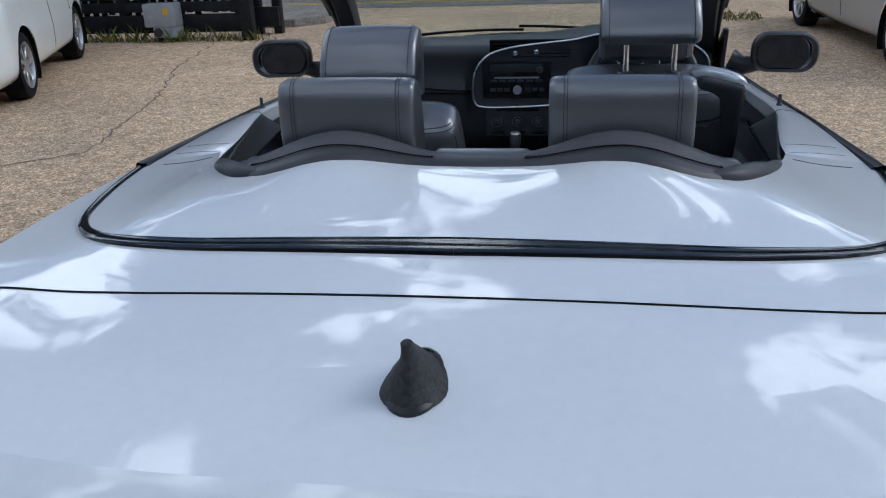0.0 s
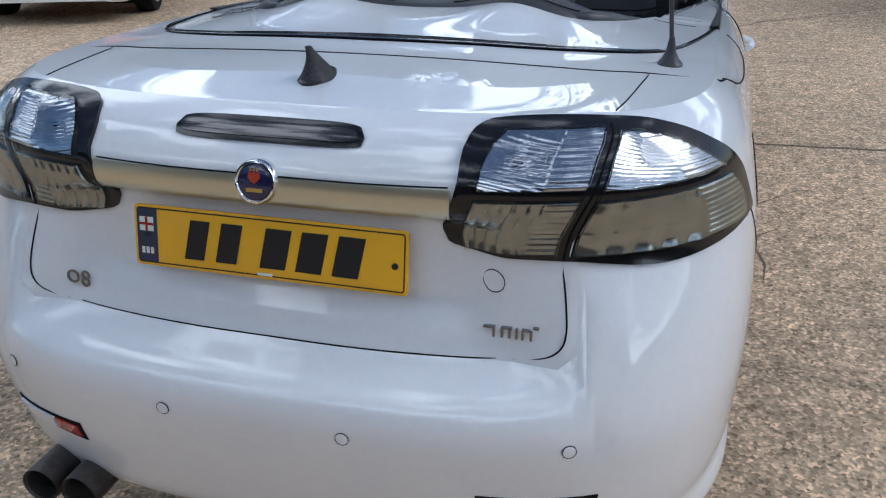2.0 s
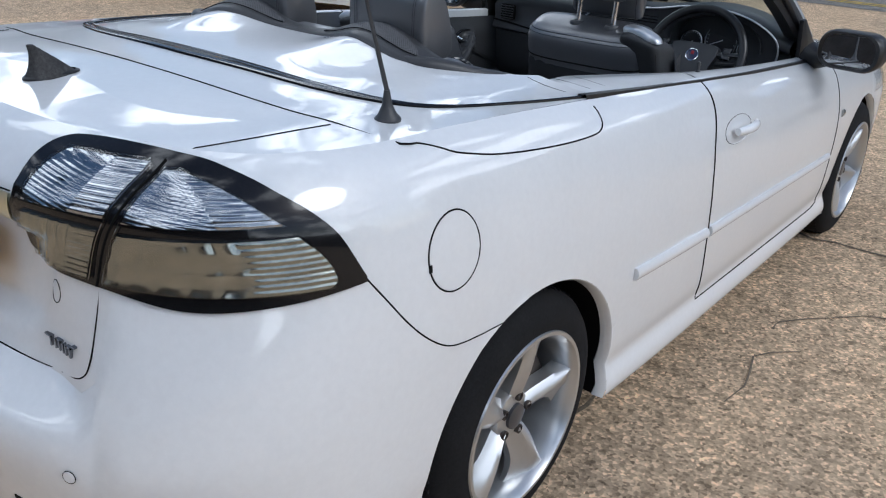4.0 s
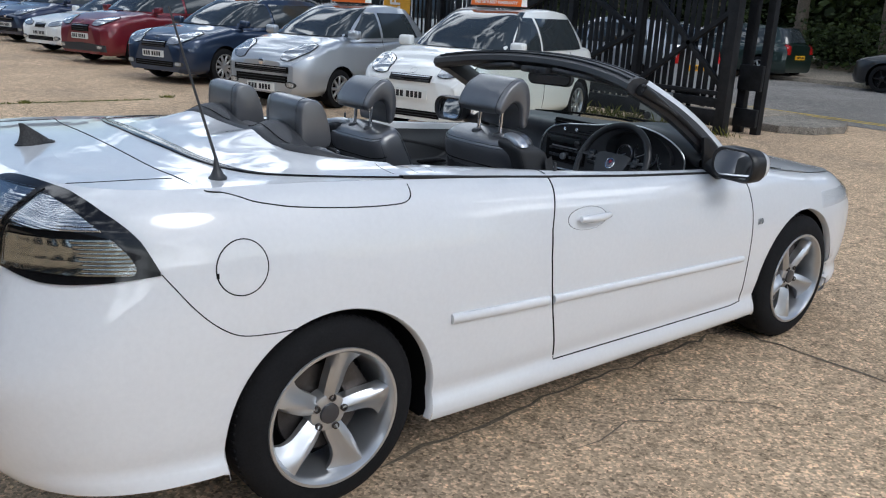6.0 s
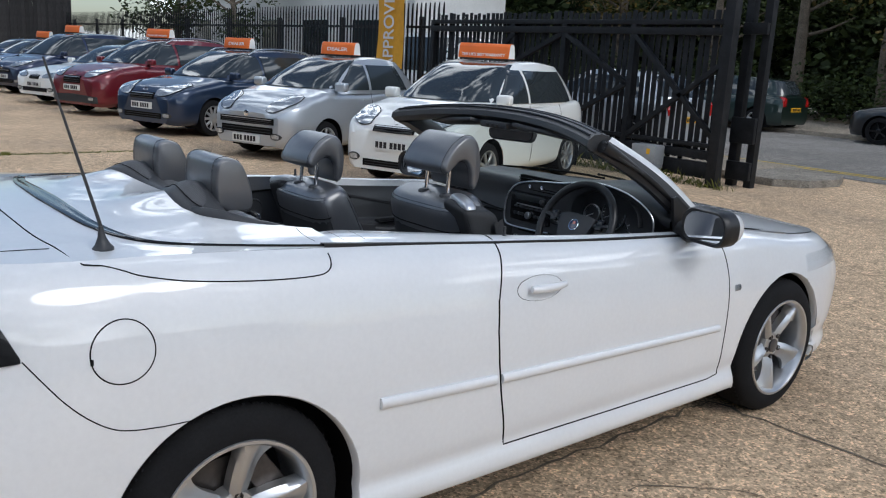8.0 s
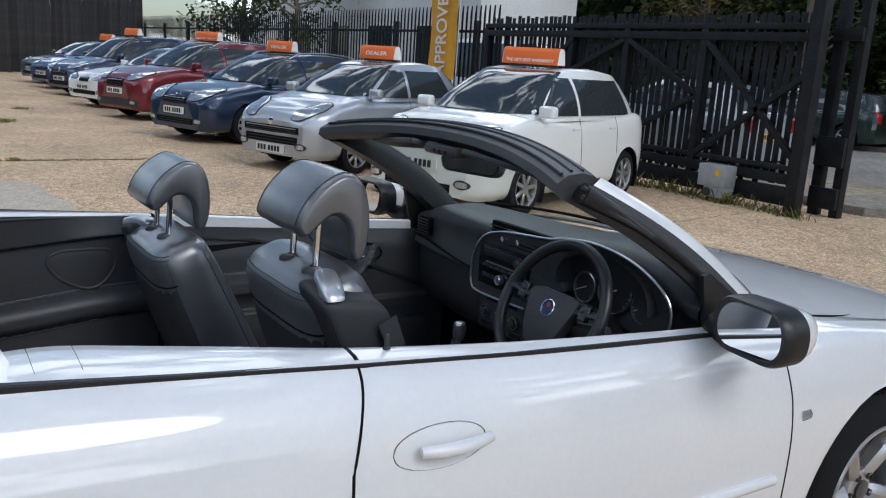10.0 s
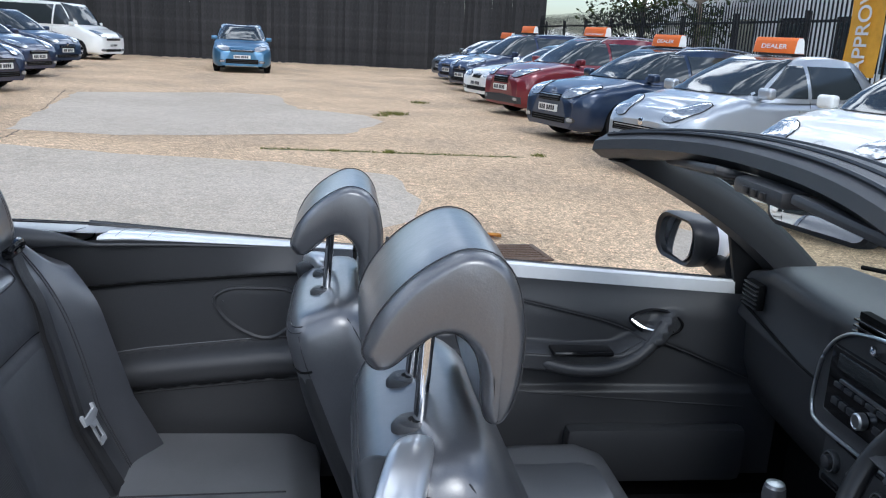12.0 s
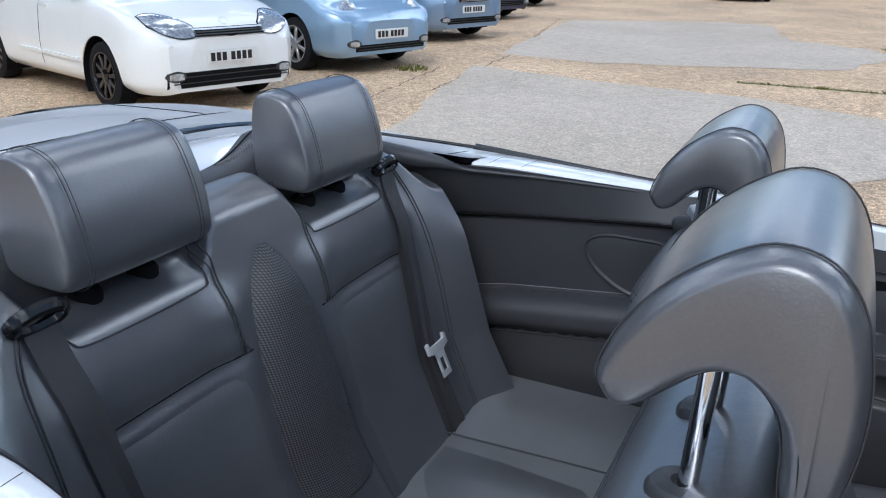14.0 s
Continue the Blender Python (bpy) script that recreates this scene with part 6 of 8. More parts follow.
for sg in SIDES:
    trim_panel("quarter_trim", sg, .20, .935, quarter_x, quarter_top, .40, soft_black)
    for zf, y0, y1 in ((lambda y: lerp_table([(.19, .872), (.46, .902), (.74, .926), (.94, .935)], y), .24, .93), (lambda y: lerp_table([(.30, .703), (.45, .730), (.73, .760), (.94, .770)], y), .33, .93), (lambda y: lerp_table([(.30, .604), (.45, .631), (.73, .661), (.94, .671)], y), .36, .93)):
        bm = bmesh.new()
        ys = [y0 + (y1 - y0) * k / 20 for k in range(21)]
        tube(bm, [(sg * (quarter_x(y, zf(y)) - .002), y, zf(y)) for y in ys], .0022 if y0 > .3 else .0038, 5)
        part("seam", bm, stitch_mat if y0 > .3 else gap_black, car)
        # Pale tube paints the thin line of light along the armrest edge.
        if .3 < y0 < .35:
            bm = bmesh.new()
            tube(bm, [(sg * (quarter_x(y, zf(y) + .006) - .001), y, zf(y) + .006) for y in ys], .0014, 5)
            part("seam", bm, arm_edge_glint, car)
    bm = bmesh.new()
    o = slab_outline([(.610, .860), (.645, .886), (.715, .889), (.785, .884), (.81, .85), (.79, .80), (.745, .766), (.695, .772), (.635, .812)], 44)
    rows = [[Vector((sg * (quarter_x(p.x, p.y) - h), p.x, p.y)) for p in inset(o, d)] for d, h in ((-.006, -.002), (-.004, .006), (.0, .007), (.005, .003), (.012, .004), (.022, .0045))]
    vs = grid(bm, rows, closed_v=True)
    bmesh.ops.triangulate(bm, faces=[bm.faces.new(vs[-1])])
    part("speaker_cover", bm, soft_black, car, "oval speaker cover in the quarter trim")
    trim_panel("door_trim_panel", sg, .955, 2.10, door_x, lambda y: smooth_table(TOP_Z, y) - .030, .36, soft_black)
    for zf, y0, y1 in ((lambda y: lerp_table([(.95, .90), (1.28, .868), (1.59, .80), (1.81, .72), (2.0, .64)], y), .97, 2.0), (lambda y: lerp_table([(.95, .735), (1.3, .735), (1.5, .722), (1.62, .727), (1.70, .77)], y), .97, 1.68), (lambda y: .61 - (y - 1.3) * .07, .97, 2.0)):
        bm = bmesh.new()
        tube(bm, [(sg * (door_x(y, zf(y)) - .002), y, zf(y)) for y in [y0 + (y1 - y0) * k / 24 for k in range(25)]], .002, 5)
        part("seam", bm, stitch_mat, car)
    # grab handle sweeping up, pull handle in its cup, window switch
    bm = bmesh.new()
    tube(bm, spline([(sg * .655, 1.42, .700), (sg * .628, 1.50, .690), (sg * .622, 1.60, .697), (sg * .635, 1.68, .732), (sg * .665, 1.745, .800)], 24), .017, 10)
    part("grab_handle", bm, soft_black, car)
    o = slab_outline([(1.655, .808), (1.70, .832), (1.76, .828), (1.80, .800), (1.79, .772), (1.74, .757), (1.69, .772)], 36)
    bm = bmesh.new()
    rows = [[Vector((sg * (.688 - h), p.x, p.y)) for p in inset(o, d)] for d, h in ((-.002, -.004), (0, .006), (.004, .007), (.008, -.006), (.02, -.01))]
    vs = grid(bm, rows, closed_v=True)
    bmesh.ops.triangulate(bm, faces=[bm.faces.new(vs[-1])])
    part("handle_cup", bm, gloss_black, car)
    bm = bmesh.new()
    tube(bm, spline([(sg * .686, 1.660, .808), (sg * .672, 1.69, .790), (sg * .668, 1.74, .780), (sg * .676, 1.77, .778)], 14), lambda u: .011 - .003 * u, 8, flat=.6)
    part("inner_handle", bm, chrome, car, "chrome inner door handle")
    bm = bmesh.new()
    box(bm, sg * .645 - .03, sg * .645 + .03, 1.44, 1.60, .728, .742, .008)
    part("window_switch", bm, gloss_black, car)
    bm = bmesh.new()
    box(bm, sg * .66 - .03, sg * .66 + .03, 1.50, 2.0, .36, .52, .03)
    part("door_pocket", bm, soft_black, car)

# dark tub: floor, tunnel, bulkheads
bm = bmesh.new()
box(bm, -.68, .68, .3, 2.2, .27, .30)
part("cabin_floor", bm, carpet, car)
bm = bmesh.new()
box(bm, -.13, .13, .85, 2.0, .3, .44, .03)
part("tunnel", bm, soft_black, car)
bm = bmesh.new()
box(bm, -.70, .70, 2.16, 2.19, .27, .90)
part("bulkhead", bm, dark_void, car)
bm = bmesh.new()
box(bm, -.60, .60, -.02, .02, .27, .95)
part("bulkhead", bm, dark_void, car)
# Added near-black sheets that close the view into the body shell.
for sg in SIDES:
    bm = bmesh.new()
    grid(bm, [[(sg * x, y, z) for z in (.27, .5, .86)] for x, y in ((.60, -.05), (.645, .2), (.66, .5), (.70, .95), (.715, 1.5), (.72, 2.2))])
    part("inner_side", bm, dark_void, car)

# dashboard
dash = holder("dashboard")
dash.parent = car
dash["label"] = "black dashboard with a curved instrument panel"


def dash_z(x):
    return .998 + .045 * math.exp(-((x - .38) / .24) ** 2) - .05 * step(.52, .70, abs(x))


bm = bmesh.new()
rows = []
for i in range(57):
    x = -.70 + 1.40 * i / 56
    zt = dash_z(x)
    back = SCREEN_BASE(x / .70)
    yf = 1.915 + .05 * (x / .7) ** 2
    lip = [(yf + .012, zt - .008), (yf, zt - .024), (yf + .004, zt - .05)]
    if x < -.2:
        low = [(yf + .01, .87), (yf - .012, .835), (yf - .012, .825), (yf + .012, .815), (yf + .02, .70), (yf + .06, .60), (2.1, .55)]
    else:
        low = [(yf + .03, .90), (yf + .03, .84), (yf + .03, .80), (yf + .03, .76), (yf + .03, .68), (yf + .06, .60), (2.1, .55)]
    rows.append([(x, back.y + .03, back.z - .02), (x, back.y - .03, back.z - .012), (x, (back.y + yf) / 2 + .03, zt + .004), (x, yf + .05, zt)] + [(x, a, b) for a, b in lip + low])
grid(bm, rows)
part("dash_shell", bm, soft_black, dash, angle=50)
bm = bmesh.new()
tube(bm, [(x, 1.905 + .05 * (x / .7) ** 2, .832 + .03 * step(-.25, -.7, x)) for x in [-.69 + .49 * k / 20 for k in range(21)]], .004, 6)
part("dash_crease", bm, gap_black, dash)

# instrument panel surround: satin line from the console up and over to the door
panel = [(.108, 1.872, .782), (-.02, 1.872, .776), (-.150, 1.872, .776), (-.186, 1.874, .795), (-.192, 1.876, .850), (-.178, 1.878, .920), (-.130, 1.880, .972), (-.05, 1.880, .998), (.06, 1.880, 1.012), (.18, 1.880, 1.024), (.27, 1.880, 1.042), (.37, 1.880, 1.052), (.47, 1.880, 1.046), (.56, 1.882, 1.025), (.64, 1.884, .985), (.676, 1.886, .940), (.676, 1.886, .880), (.650, 1.886, .830)]
bm = bmesh.new()
tube(bm, spline(panel, 90), .0038, 8)
part("panel_edge", bm, satin, dash, "thin satin silver line round the instrument panel")
bm = bmesh.new()
face = spline(panel, 60)
cx, cz = .26, .90
rows = []
for k in range(5):
    u = k / 4
    rows.append([Vector((p.x + (cx - p.x) * u * .96, p.y + .004 + .010 * u + .070 * u * step(.16, .30, p.x), p.z + ((.87 if p.z > .87 else p.z) - p.z) * u * .96)) for p in face])
grid(bm, rows)
part("panel_face", bm, soft_black, dash)
m_con = pose(0, 1.872, 0, 90, 0, 0)


def stack_box(name, x0, x1, z0, z1, y0, mat, bevel=.003, depth=.02, parent=None, label=""):
    t = bmesh.new()
    box(t, x0, x1, y0 + .014, y0 + .014 + depth, z0 + .022, z1 + .022, bevel)
    return part(name, t, mat, parent or dash, label)


stack_box("radio_panel", -.155, .105, .785, .925, 1.862, gloss_black, .006)
stack_box("radio_display", -.125, .075, .885, .916, 1.858, material("grey display", (.03, .034, .036), .25, coat=.5), .003)
stack_box("disc_slot", -.11, .06, .862, .868, 1.858, satin, .001)
for k in range(6):
    stack_box("radio_button", -.125 + .034 * k, -.098 + .034 * k, .848, .858, 1.857, soft_black, .002)
for k in range(3):
    stack_box("radio_button", -.125 + .026 * k, -.104 + .026 * k, .812, .826, 1.857, soft_black, .002)
    stack_box("radio_button", .008 + .026 * k, .028 + .026 * k, .812, .826, 1.857, soft_black, .002)
for x, z, r in ((-.022, .820, .0165), (.062, .895, .012)):
    t = bmesh.new()
    lathe(t, [(r, 0), (r, .014), (r * .8, .017), (r * .72, .0155), (0, .0155)], Matrix.Translation((x, 1.874, z + .022)) @ pose(0, 0, 0, 90, 0, 0), 24)
    part("radio_knob", t, satin if r > .015 else soft_black, dash)
# centre vents
for k in range(5):
    stack_box("vent_slat", -.12, .175, .938 + .012 * k, .9425 + .012 * k, 1.872, gloss_black, .001, .02)
stack_box("vent_back", -.128, .182, .930, 1.000, 1.889, gap_black, .0)
for x, z in ((-.030, .964), (.048, .968)):
    t = bmesh.new()
    lathe(t, [(.009, 0), (.009, .012), (.006, .013), (.0055, .008), (0, .008)], Matrix.Translation((x, 1.884, z + .014)) @ pose(0, 0, 0, 90, 0, 0), 18)
    part("vent_knob", t, chrome, dash)
# climate panel
stack_box("climate_panel", -.145, .105, .635, .760, 1.872, soft_black, .008, .06)
stack_box("climate_slot", -.10, .06, .735, .748, 1.868, gloss_black, .002)
for x in (-.102, -.022, .056):
    t = bmesh.new()
    lathe(t, [(.023, 0), (.023, .008), (.020, .012), (.019, .009), (.014, .009), (.0135, .02), (.010, .022), (0, .022)], Matrix.Translation((x, 1.886, .717)) @ pose(0, 0, 0, 90, 0, 0), 26)
    kn = part("climate_knob", t, soft_black, dash)
    t = bmesh.new()
    lathe(t, [(.0205, .011), (.0205, .0135), (.0185, .0135), (.0185, .011)], Matrix.Translation((x, 1.886, .717)) @ pose(0, 0, 0, 90, 0, 0), 26)
    part("knob_ring", t, satin, dash)
for x in (-.10, -.02, .06):
    stack_box("climate_button", x - .028, x + .028, .645, .656, 1.868, gloss_black, .002)
# side vents
for x, y in ((-.600, 1.915), (.612, 1.90)):
    stack_box("vent_back", x - .040, x + .034, .850, .918, y + .002, gap_black, .006)
    for k in range(6):
        stack_box("vent_slat", x - .037, x + .031, .854 + .011 * k, .858 + .011 * k, y - .004, soft_black, .001, .010)
# instruments in their hood
gauge_face = material("gauge face", (.012, .012, .014), .3, coat=.4)
for x, z, r in ((.318, .905, .046), (.440, .925, .066), (.553, .905, .044)):
    m = Matrix.Translation((x, 1.925, z)) @ pose(0, 0, 0, 82, 0, 0)
    t = bmesh.new()
    lathe(t, [(r, -.004), (r, .006), (r - .0025, .007), (r - .003, .0)], m, 40)
    g = part("gauge_ring", t, satin, dash)
    t = bmesh.new()
    lathe(t, [(r - .003, .001), (0, .001)], m, 40)
    part("gauge_face", t, gauge_face, dash)
    t = bmesh.new()
    for k in range(19):
        a = radians(-40 + 260 * k / 18)
        box(t, r * .80, r * .92, -.0008, .0008, .0015, .0022, 0, m @ Matrix.Rotation(a, 4, "Z"))
    tagged(part("gauge_marks", t, material("gauge print", (.6, .6, .62), .6) if "gauge print" not in bpy.data.materials else bpy.data.materials["gauge print"], dash, smooth=False), kind="stuff")
    t = bmesh.new()
    box(t, -.008, r * .74, -.0014, .0014, .003, .005, 0, m @ Matrix.Rotation(radians(205), 4, "Z"))
    part("needle", t, bpy.data.materials["gauge print"], dash, smooth=False)
bm = bmesh.new()
rows = []
for k in range(31):
    a = math.pi * k / 30
    x, z = .435 - .185 * math.cos(a), .905 + .122 * math.sin(a) ** .8
    rows.append([(x, 1.862, z + .006), (x, 1.866, z + .0), (.435 + (x - .435) * .95, 1.925, .905 + (z - .905) * .94)])
grid(bm, rows)
part("instrument_hood", bm, soft_black, dash)

# steering wheel
wheel_thing = holder("steering_wheel")
wheel_thing.parent = car
wheel_thing["label"] = "black leather three-spoke steering wheel"
M_SW = Matrix.Translation((.424, 1.718, .884)) @ pose(0, 0, 0, 63, 0, 0)
bm = bmesh.new()
tube(bm, [M_SW @ Vector((.186 * math.cos(a), .186 * math.sin(a), .02)) for a in [math.tau * k / 72 for k in range(72)]], .0165, 12, closed=True)
part("wheel_rim", bm, material("wheel leather", (.018, .018, .019), .33, grain=.1, grain_size=300, stain=.15, stain_size=14, bump=.2) , wheel_thing)
bm = bmesh.new()
prism(bm, [(-.095, .042), (-.06, .052), (.06, .052), (.095, .042), (.088, .0), (.068, -.06), (.045, -.105), (0, -.112), (-.045, -.105), (-.068, -.06), (-.088, 0)], -.004, .028, M_SW, bevel=.008)
part("airbag_cover", bm, soft_black, wheel_thing)
for s0, s1 in (((-.08, .02), (-.180, .028)), ((.08, .02), (.180, .028)), ((-.03, -.09), (-.045, -.178)), ((.03, -.09), (.045, -.178))):
    bm = bmesh.new()
    a, b = Vector((*s0, .006)), Vector((*s1, .016))
    tube(bm, [M_SW @ (a * (1 - k / 4) + b * k / 4) for k in range(5)], .02 if abs(s0[0]) > .05 else .013, 8, flat=.5)
    part("spoke", bm, soft_black, wheel_thing)
for x in (-.125, .125):
    bm = bmesh.new()
    box(bm, x - .017, x + .017, .0, .048, .014, .026, .004, M_SW)
    part("switch_pad", bm, gloss_black, wheel_thing)
    for z in (.008, .030):
        bm = bmesh.new()
        box(bm, x - .012, x + .012, z - .006, z + .008, .025, .029, .002, M_SW)
        part("switch", bm, soft_black, wheel_thing)
bm = bmesh.new()
lathe(bm, [(.024, .026), (.024, .030), (.021, .031), (.0205, .030), (0, .0305)], M_SW, 28)
bd = part("wheel_badge", bm, navy, wheel_thing, "small blue badge")
bm = bmesh.new()
lathe(bm, [(.0245, .027), (.0245, .0315), (.022, .0318), (.0215, .029)], M_SW, 28)
part("badge_ring", bm, chrome, wheel_thing)
bm = bmesh.new()
box(bm, -.006, .006, .001, .014, .0305, .0318, 0, M_SW)
part("badge_crest", bm, red_lens, wheel_thing, smooth=False)
bm = bmesh.new()
lathe(bm, [(.05, 0), (.06, -.12), (.07, -.22)], M_SW, 20)
part("steering_column", bm, soft_black, wheel_thing)
for sg in SIDES:
    bm = bmesh.new()
    tube(bm, [M_SW @ Vector((sg * .05, -.01, -.03)), M_SW @ Vector((sg * .12, .0, -.035)), M_SW @ Vector((sg * .175, .005, -.03))], lambda u: .007 + .006 * u, 8)
    part("stalk", bm, soft_black, wheel_thing)

# gear lever, handbrake, console
lever = holder("gear_lever")
lever.parent = car
bm = bmesh.new()
lathe(bm, [(.055, -.13), (.052, -.10), (.036, -.06), (.024, -.02), (.016, .01), (.013, .03)], Matrix.Translation((-.02, 1.71, .635)) @ pose(0, 0, 0, 4, 3, 0), 14)
part("gaiter", bm, leather, lever)
bm = bmesh.new()
lathe(bm, [(.012, 0), (.019, .01), (.022, .035), (.020, .055), (.010, .062), (0, .063)], Matrix.Translation((-.022, 1.722, .655)), 18)
part("gear_knob", bm, leather, lever)
bm = bmesh.new()
lathe(bm, [(.0195, .055), (.017, .062), (0, .066)], Matrix.Translation((-.022, 1.722, .655)), 18)
part("knob_cap", bm, satin, lever)
bm = bmesh.new()
box(bm, -.125, .115, 1.28, 1.90, .40, .545, .03)
part("centre_console", bm, soft_black, car)
bm = bmesh.new()
box(bm, -.10, .09, .95, 1.3, .42, .56, .035)
part("armrest", bm, leather, car)
bm = bmesh.new()
tube(bm, spline([(.065, 1.28, .53), (.065, 1.38, .595), (.065, 1.50, .632), (.065, 1.585, .648)], 14), lambda u: .020 - .004 * u, 10)
part("handbrake", bm, leather, car)
# front belt beside the driver's seat
for sg, yy, zz in ((1, 1.04, 1.0), (-1, .865, .92)):
    bm = bmesh.new()
    rows = []
    for k in range(12):
        v = k / 11
        p = Vector((sg * (.635 - .05 * v), yy + .03 + .22 * v, zz - .50 * v))
        rows.append([p + Vector((-sg * .004 * c, .022 * c, .008 * c)) for c in (-1, 0, 1)])
    grid(bm, rows)
    bmesh.ops.solidify(bm, geom=bm.faces[:], thickness=.0014)
    part("front_belt", bm, bpy.data.materials["belt webbing"], car)

# ---- parked cars ----
glass_car = material("parked car glass", (.030, .037, .041), .05, coat=.0, spec=.75, stain=.1, stain_size=2)
lamp_glass = material("parked car lamp", (.46, .48, .49), .08, .55, 1.0, grain=.45, grain_size=45, stain=.2, stain_size=9)
grey_plastic = material("grey bumper plastic", (.03, .031, .033), .6, grain=.2, grain_size=200)
sign_orange = material("orange roof sign", (.80, .17, .025), .4, stain=.05, stain_size=3)
sign_white = material("sign white", (.78, .77, .74), .45)
SHARED = {}


def car_wheel(key, r, spokes, dark=False):
    """Shared meshes of one kind of road wheel, axis along z, outer face at +z."""
    if key in SHARED:
        return SHARED[key]
    t1 = bmesh.new()
    lathe(t1, [(r * .68, -.09), (r * .86, -.1), (r * .97, -.085), (r, -.05), (r, .05), (r * .97, .085), (r * .86, .1), (r * .68, .09)], None, 40)
    t2 = bmesh.new()
    lathe(t2, [(r * .68, -.05), (r * .68, .09), (r * .70, .098), (r * .66, .098), (r * .63, .08), (r * .62, -.05)], None, 36)
    for k in range(spokes):
        box(t2, r * .12, r * .65, -.021 * r / .3, .021 * r / .3, .058, .084, .005, Matrix.Rotation(math.tau * k / spokes, 4, "Z"), seg=1)
    lathe(t2, [(r * .2, .04), (r * .2, .088), (r * .1, .096), (0, .097)], None, 20)
    # Dark disc drawn in place of the shaded space inside the wheel.
    t3 = bmesh.new()
    lathe(t3, [(0, .02), (r * .63, .02)], None, 24)
    out = []
    for nm, t, mat in (("tyre", t1, tyre_mat), ("rim", t2, gloss_black if dark else alloy), ("wheel_back", t3, dark_void)):
        bmesh.ops.recalc_face_normals(t, faces=t.faces)
        me = bpy.data.meshes.new(nm)
        t.to_mesh(me)
        t.free()
        me.materials.append(mat)
        me.polygons.foreach_set("use_smooth", [True] * len(me.polygons))
        me.set_sharp_from_angle(angle=radians(40))
        out.append((nm, me))
    SHARED[key] = out
    return out


def parked_car(label, mat, place, heading, L=4.0, W=1.7, H=1.5, bonnet=.95, hood=.86, belt=.93, nose=.72, wheel_r=.305, spokes=7, dark_rims=False, estate=False, grille=(.30, .07, .60), grille_low=(.42, .09, .34), lamp=(.38, .68, .13), plate_z=.5, sign=None, van=False, bars=False, yellow_rear=False, badge=True, fog=True, detail=True, group="cars parked in the row", round_lamps=False, price=None, rails=False, cladding=False):
    """A hatchback of the given sizes whose front middle stands at place and which faces heading degrees (0: along +y)."""
    c = holder("parked_car", pose(place[0], place[1], 0, 0, 0, heading))
    tagged(c, label, "car", group)
    hw = W / 2
    roof0, roof1 = bonnet + (.82 if not van else .5), L - (.42 if not estate else .28)
    zb = lambda y: lerp_table([(0, nose - .04), (.05, nose), (.15, nose + .05), (.32, nose + .10), (bonnet * .6, hood), (bonnet * .85, hood + .035), (bonnet + .05, belt + .025), (bonnet + .25, belt + .0), (bonnet + .9, belt - .01), (L - .35, belt + .06), (L - .1, belt + .03), (L, belt - .02)], y)
    stations = sorted({0, .015, .04, .08, L - .08, L - .04, L - .015, L} | {round(.12 + (L - .24) * k / 58, 4) for k in range(59)})

    def width(y):
        f = min(1, (y + .02) / .52)
        r = min(1, (L - y) / .55)
        return hw * (.69 + .31 * (1 - (1 - f) ** 3.2)) * (.80 + .20 * (1 - (1 - r) ** 2.6))

    bm = bmesh.new()
    rows = []
    for y in stations:
        w, zt = width(y), zb(y)
        e0 = (1 - min(1, y / .16)) ** 2
        e1 = 1 - min(1, (L - y) / .10)
        lo = .19 + .03 * max(e0, e1)
        top = zt - .06 * e0
        prof = [(.86, lo), (.95, lo + .06), (.985, lo + .14), (1.0, .50), (.995, .60), (.975, top - (top - .6) * .42), (.945, top - (top - .6) * .15), (.90, top - .012), (.82, top + .008), (.6, top + .03), (.3, top + .042), (0, top + .045)]
        half = [Vector((w * p.x, -y, p.y)) for p in spline([(a, z, 0) for a, z in prof], 34)]
        rows.append(half + [Vector((-p.x, p.y, p.z)) for p in half[-2::-1]])
    vs = grid(bm, rows)
    bm.faces.new(vs[0][::-1])
    bm.faces.new(vs[-1])
    wheels_y = (-.80 if not van else -.85, -.80 - (L - 1.45) * .985)
    for cy in wheels_y:
        r = wheel_r + .05
        cut = [f for f in bm.faces if abs(f.calc_center_median().x) > hw * .8 and math.hypot(f.calc_center_median().y - cy, f.calc_center_median().z - wheel_r) < r]
        bmesh.ops.delete(bm, geom=cut, context="FACES")
        for v in bm.verts:
            q = Vector((v.co.y - cy, v.co.z - wheel_r))
            if v.is_boundary and abs(v.co.x) > hw * .75 and .6 * r < q.length < r + .08:
                q = q.normalized() * r
                v.co.y, v.co.z = cy + q.x, wheel_r + q.y
    gh = bmesh.new()
    rows = []
    for k in range(7):
        v = k / 6
        z = belt - .01 + (H - belt) * (v ** .92)
        y0, y1 = bonnet + (roof0 - bonnet) * v ** 1.1 - .02, L - .06 - (L - .06 - roof1) * v ** 1.3
        w = hw * (.925 - .22 * v ** 1.35)
        ring = []
        for q in range(56):
            a = math.tau * q / 56
            n = 4.4 - 1.2 * v
            r = (abs(math.cos(a)) ** n + abs(math.sin(a)) ** n) ** (-1 / n)
            ring.append(Vector((w * r * math.cos(a), -(y0 + y1) / 2 + (y1 - y0) / 2 * r * math.sin(a), z - .055 * v * v * (r * math.sin(a)) ** 2 - (.03 * v if math.sin(a) < 0 else 0) * abs(math.sin(a)))))
        rows.append(ring)
    for k, zz in ((.94, .018), (.8, .040), (.45, .055), (.0, .06)):
        mid = sum(rows[6], Vector()) / 56
        rows.append([Vector((mid.x + (p.x - mid.x) * k, mid.y + (p.y - mid.y) * k, p.z * k + mid.z * (1 - k) + zz * .8)) for p in rows[6]])
    grid(gh, rows, closed_v=True)
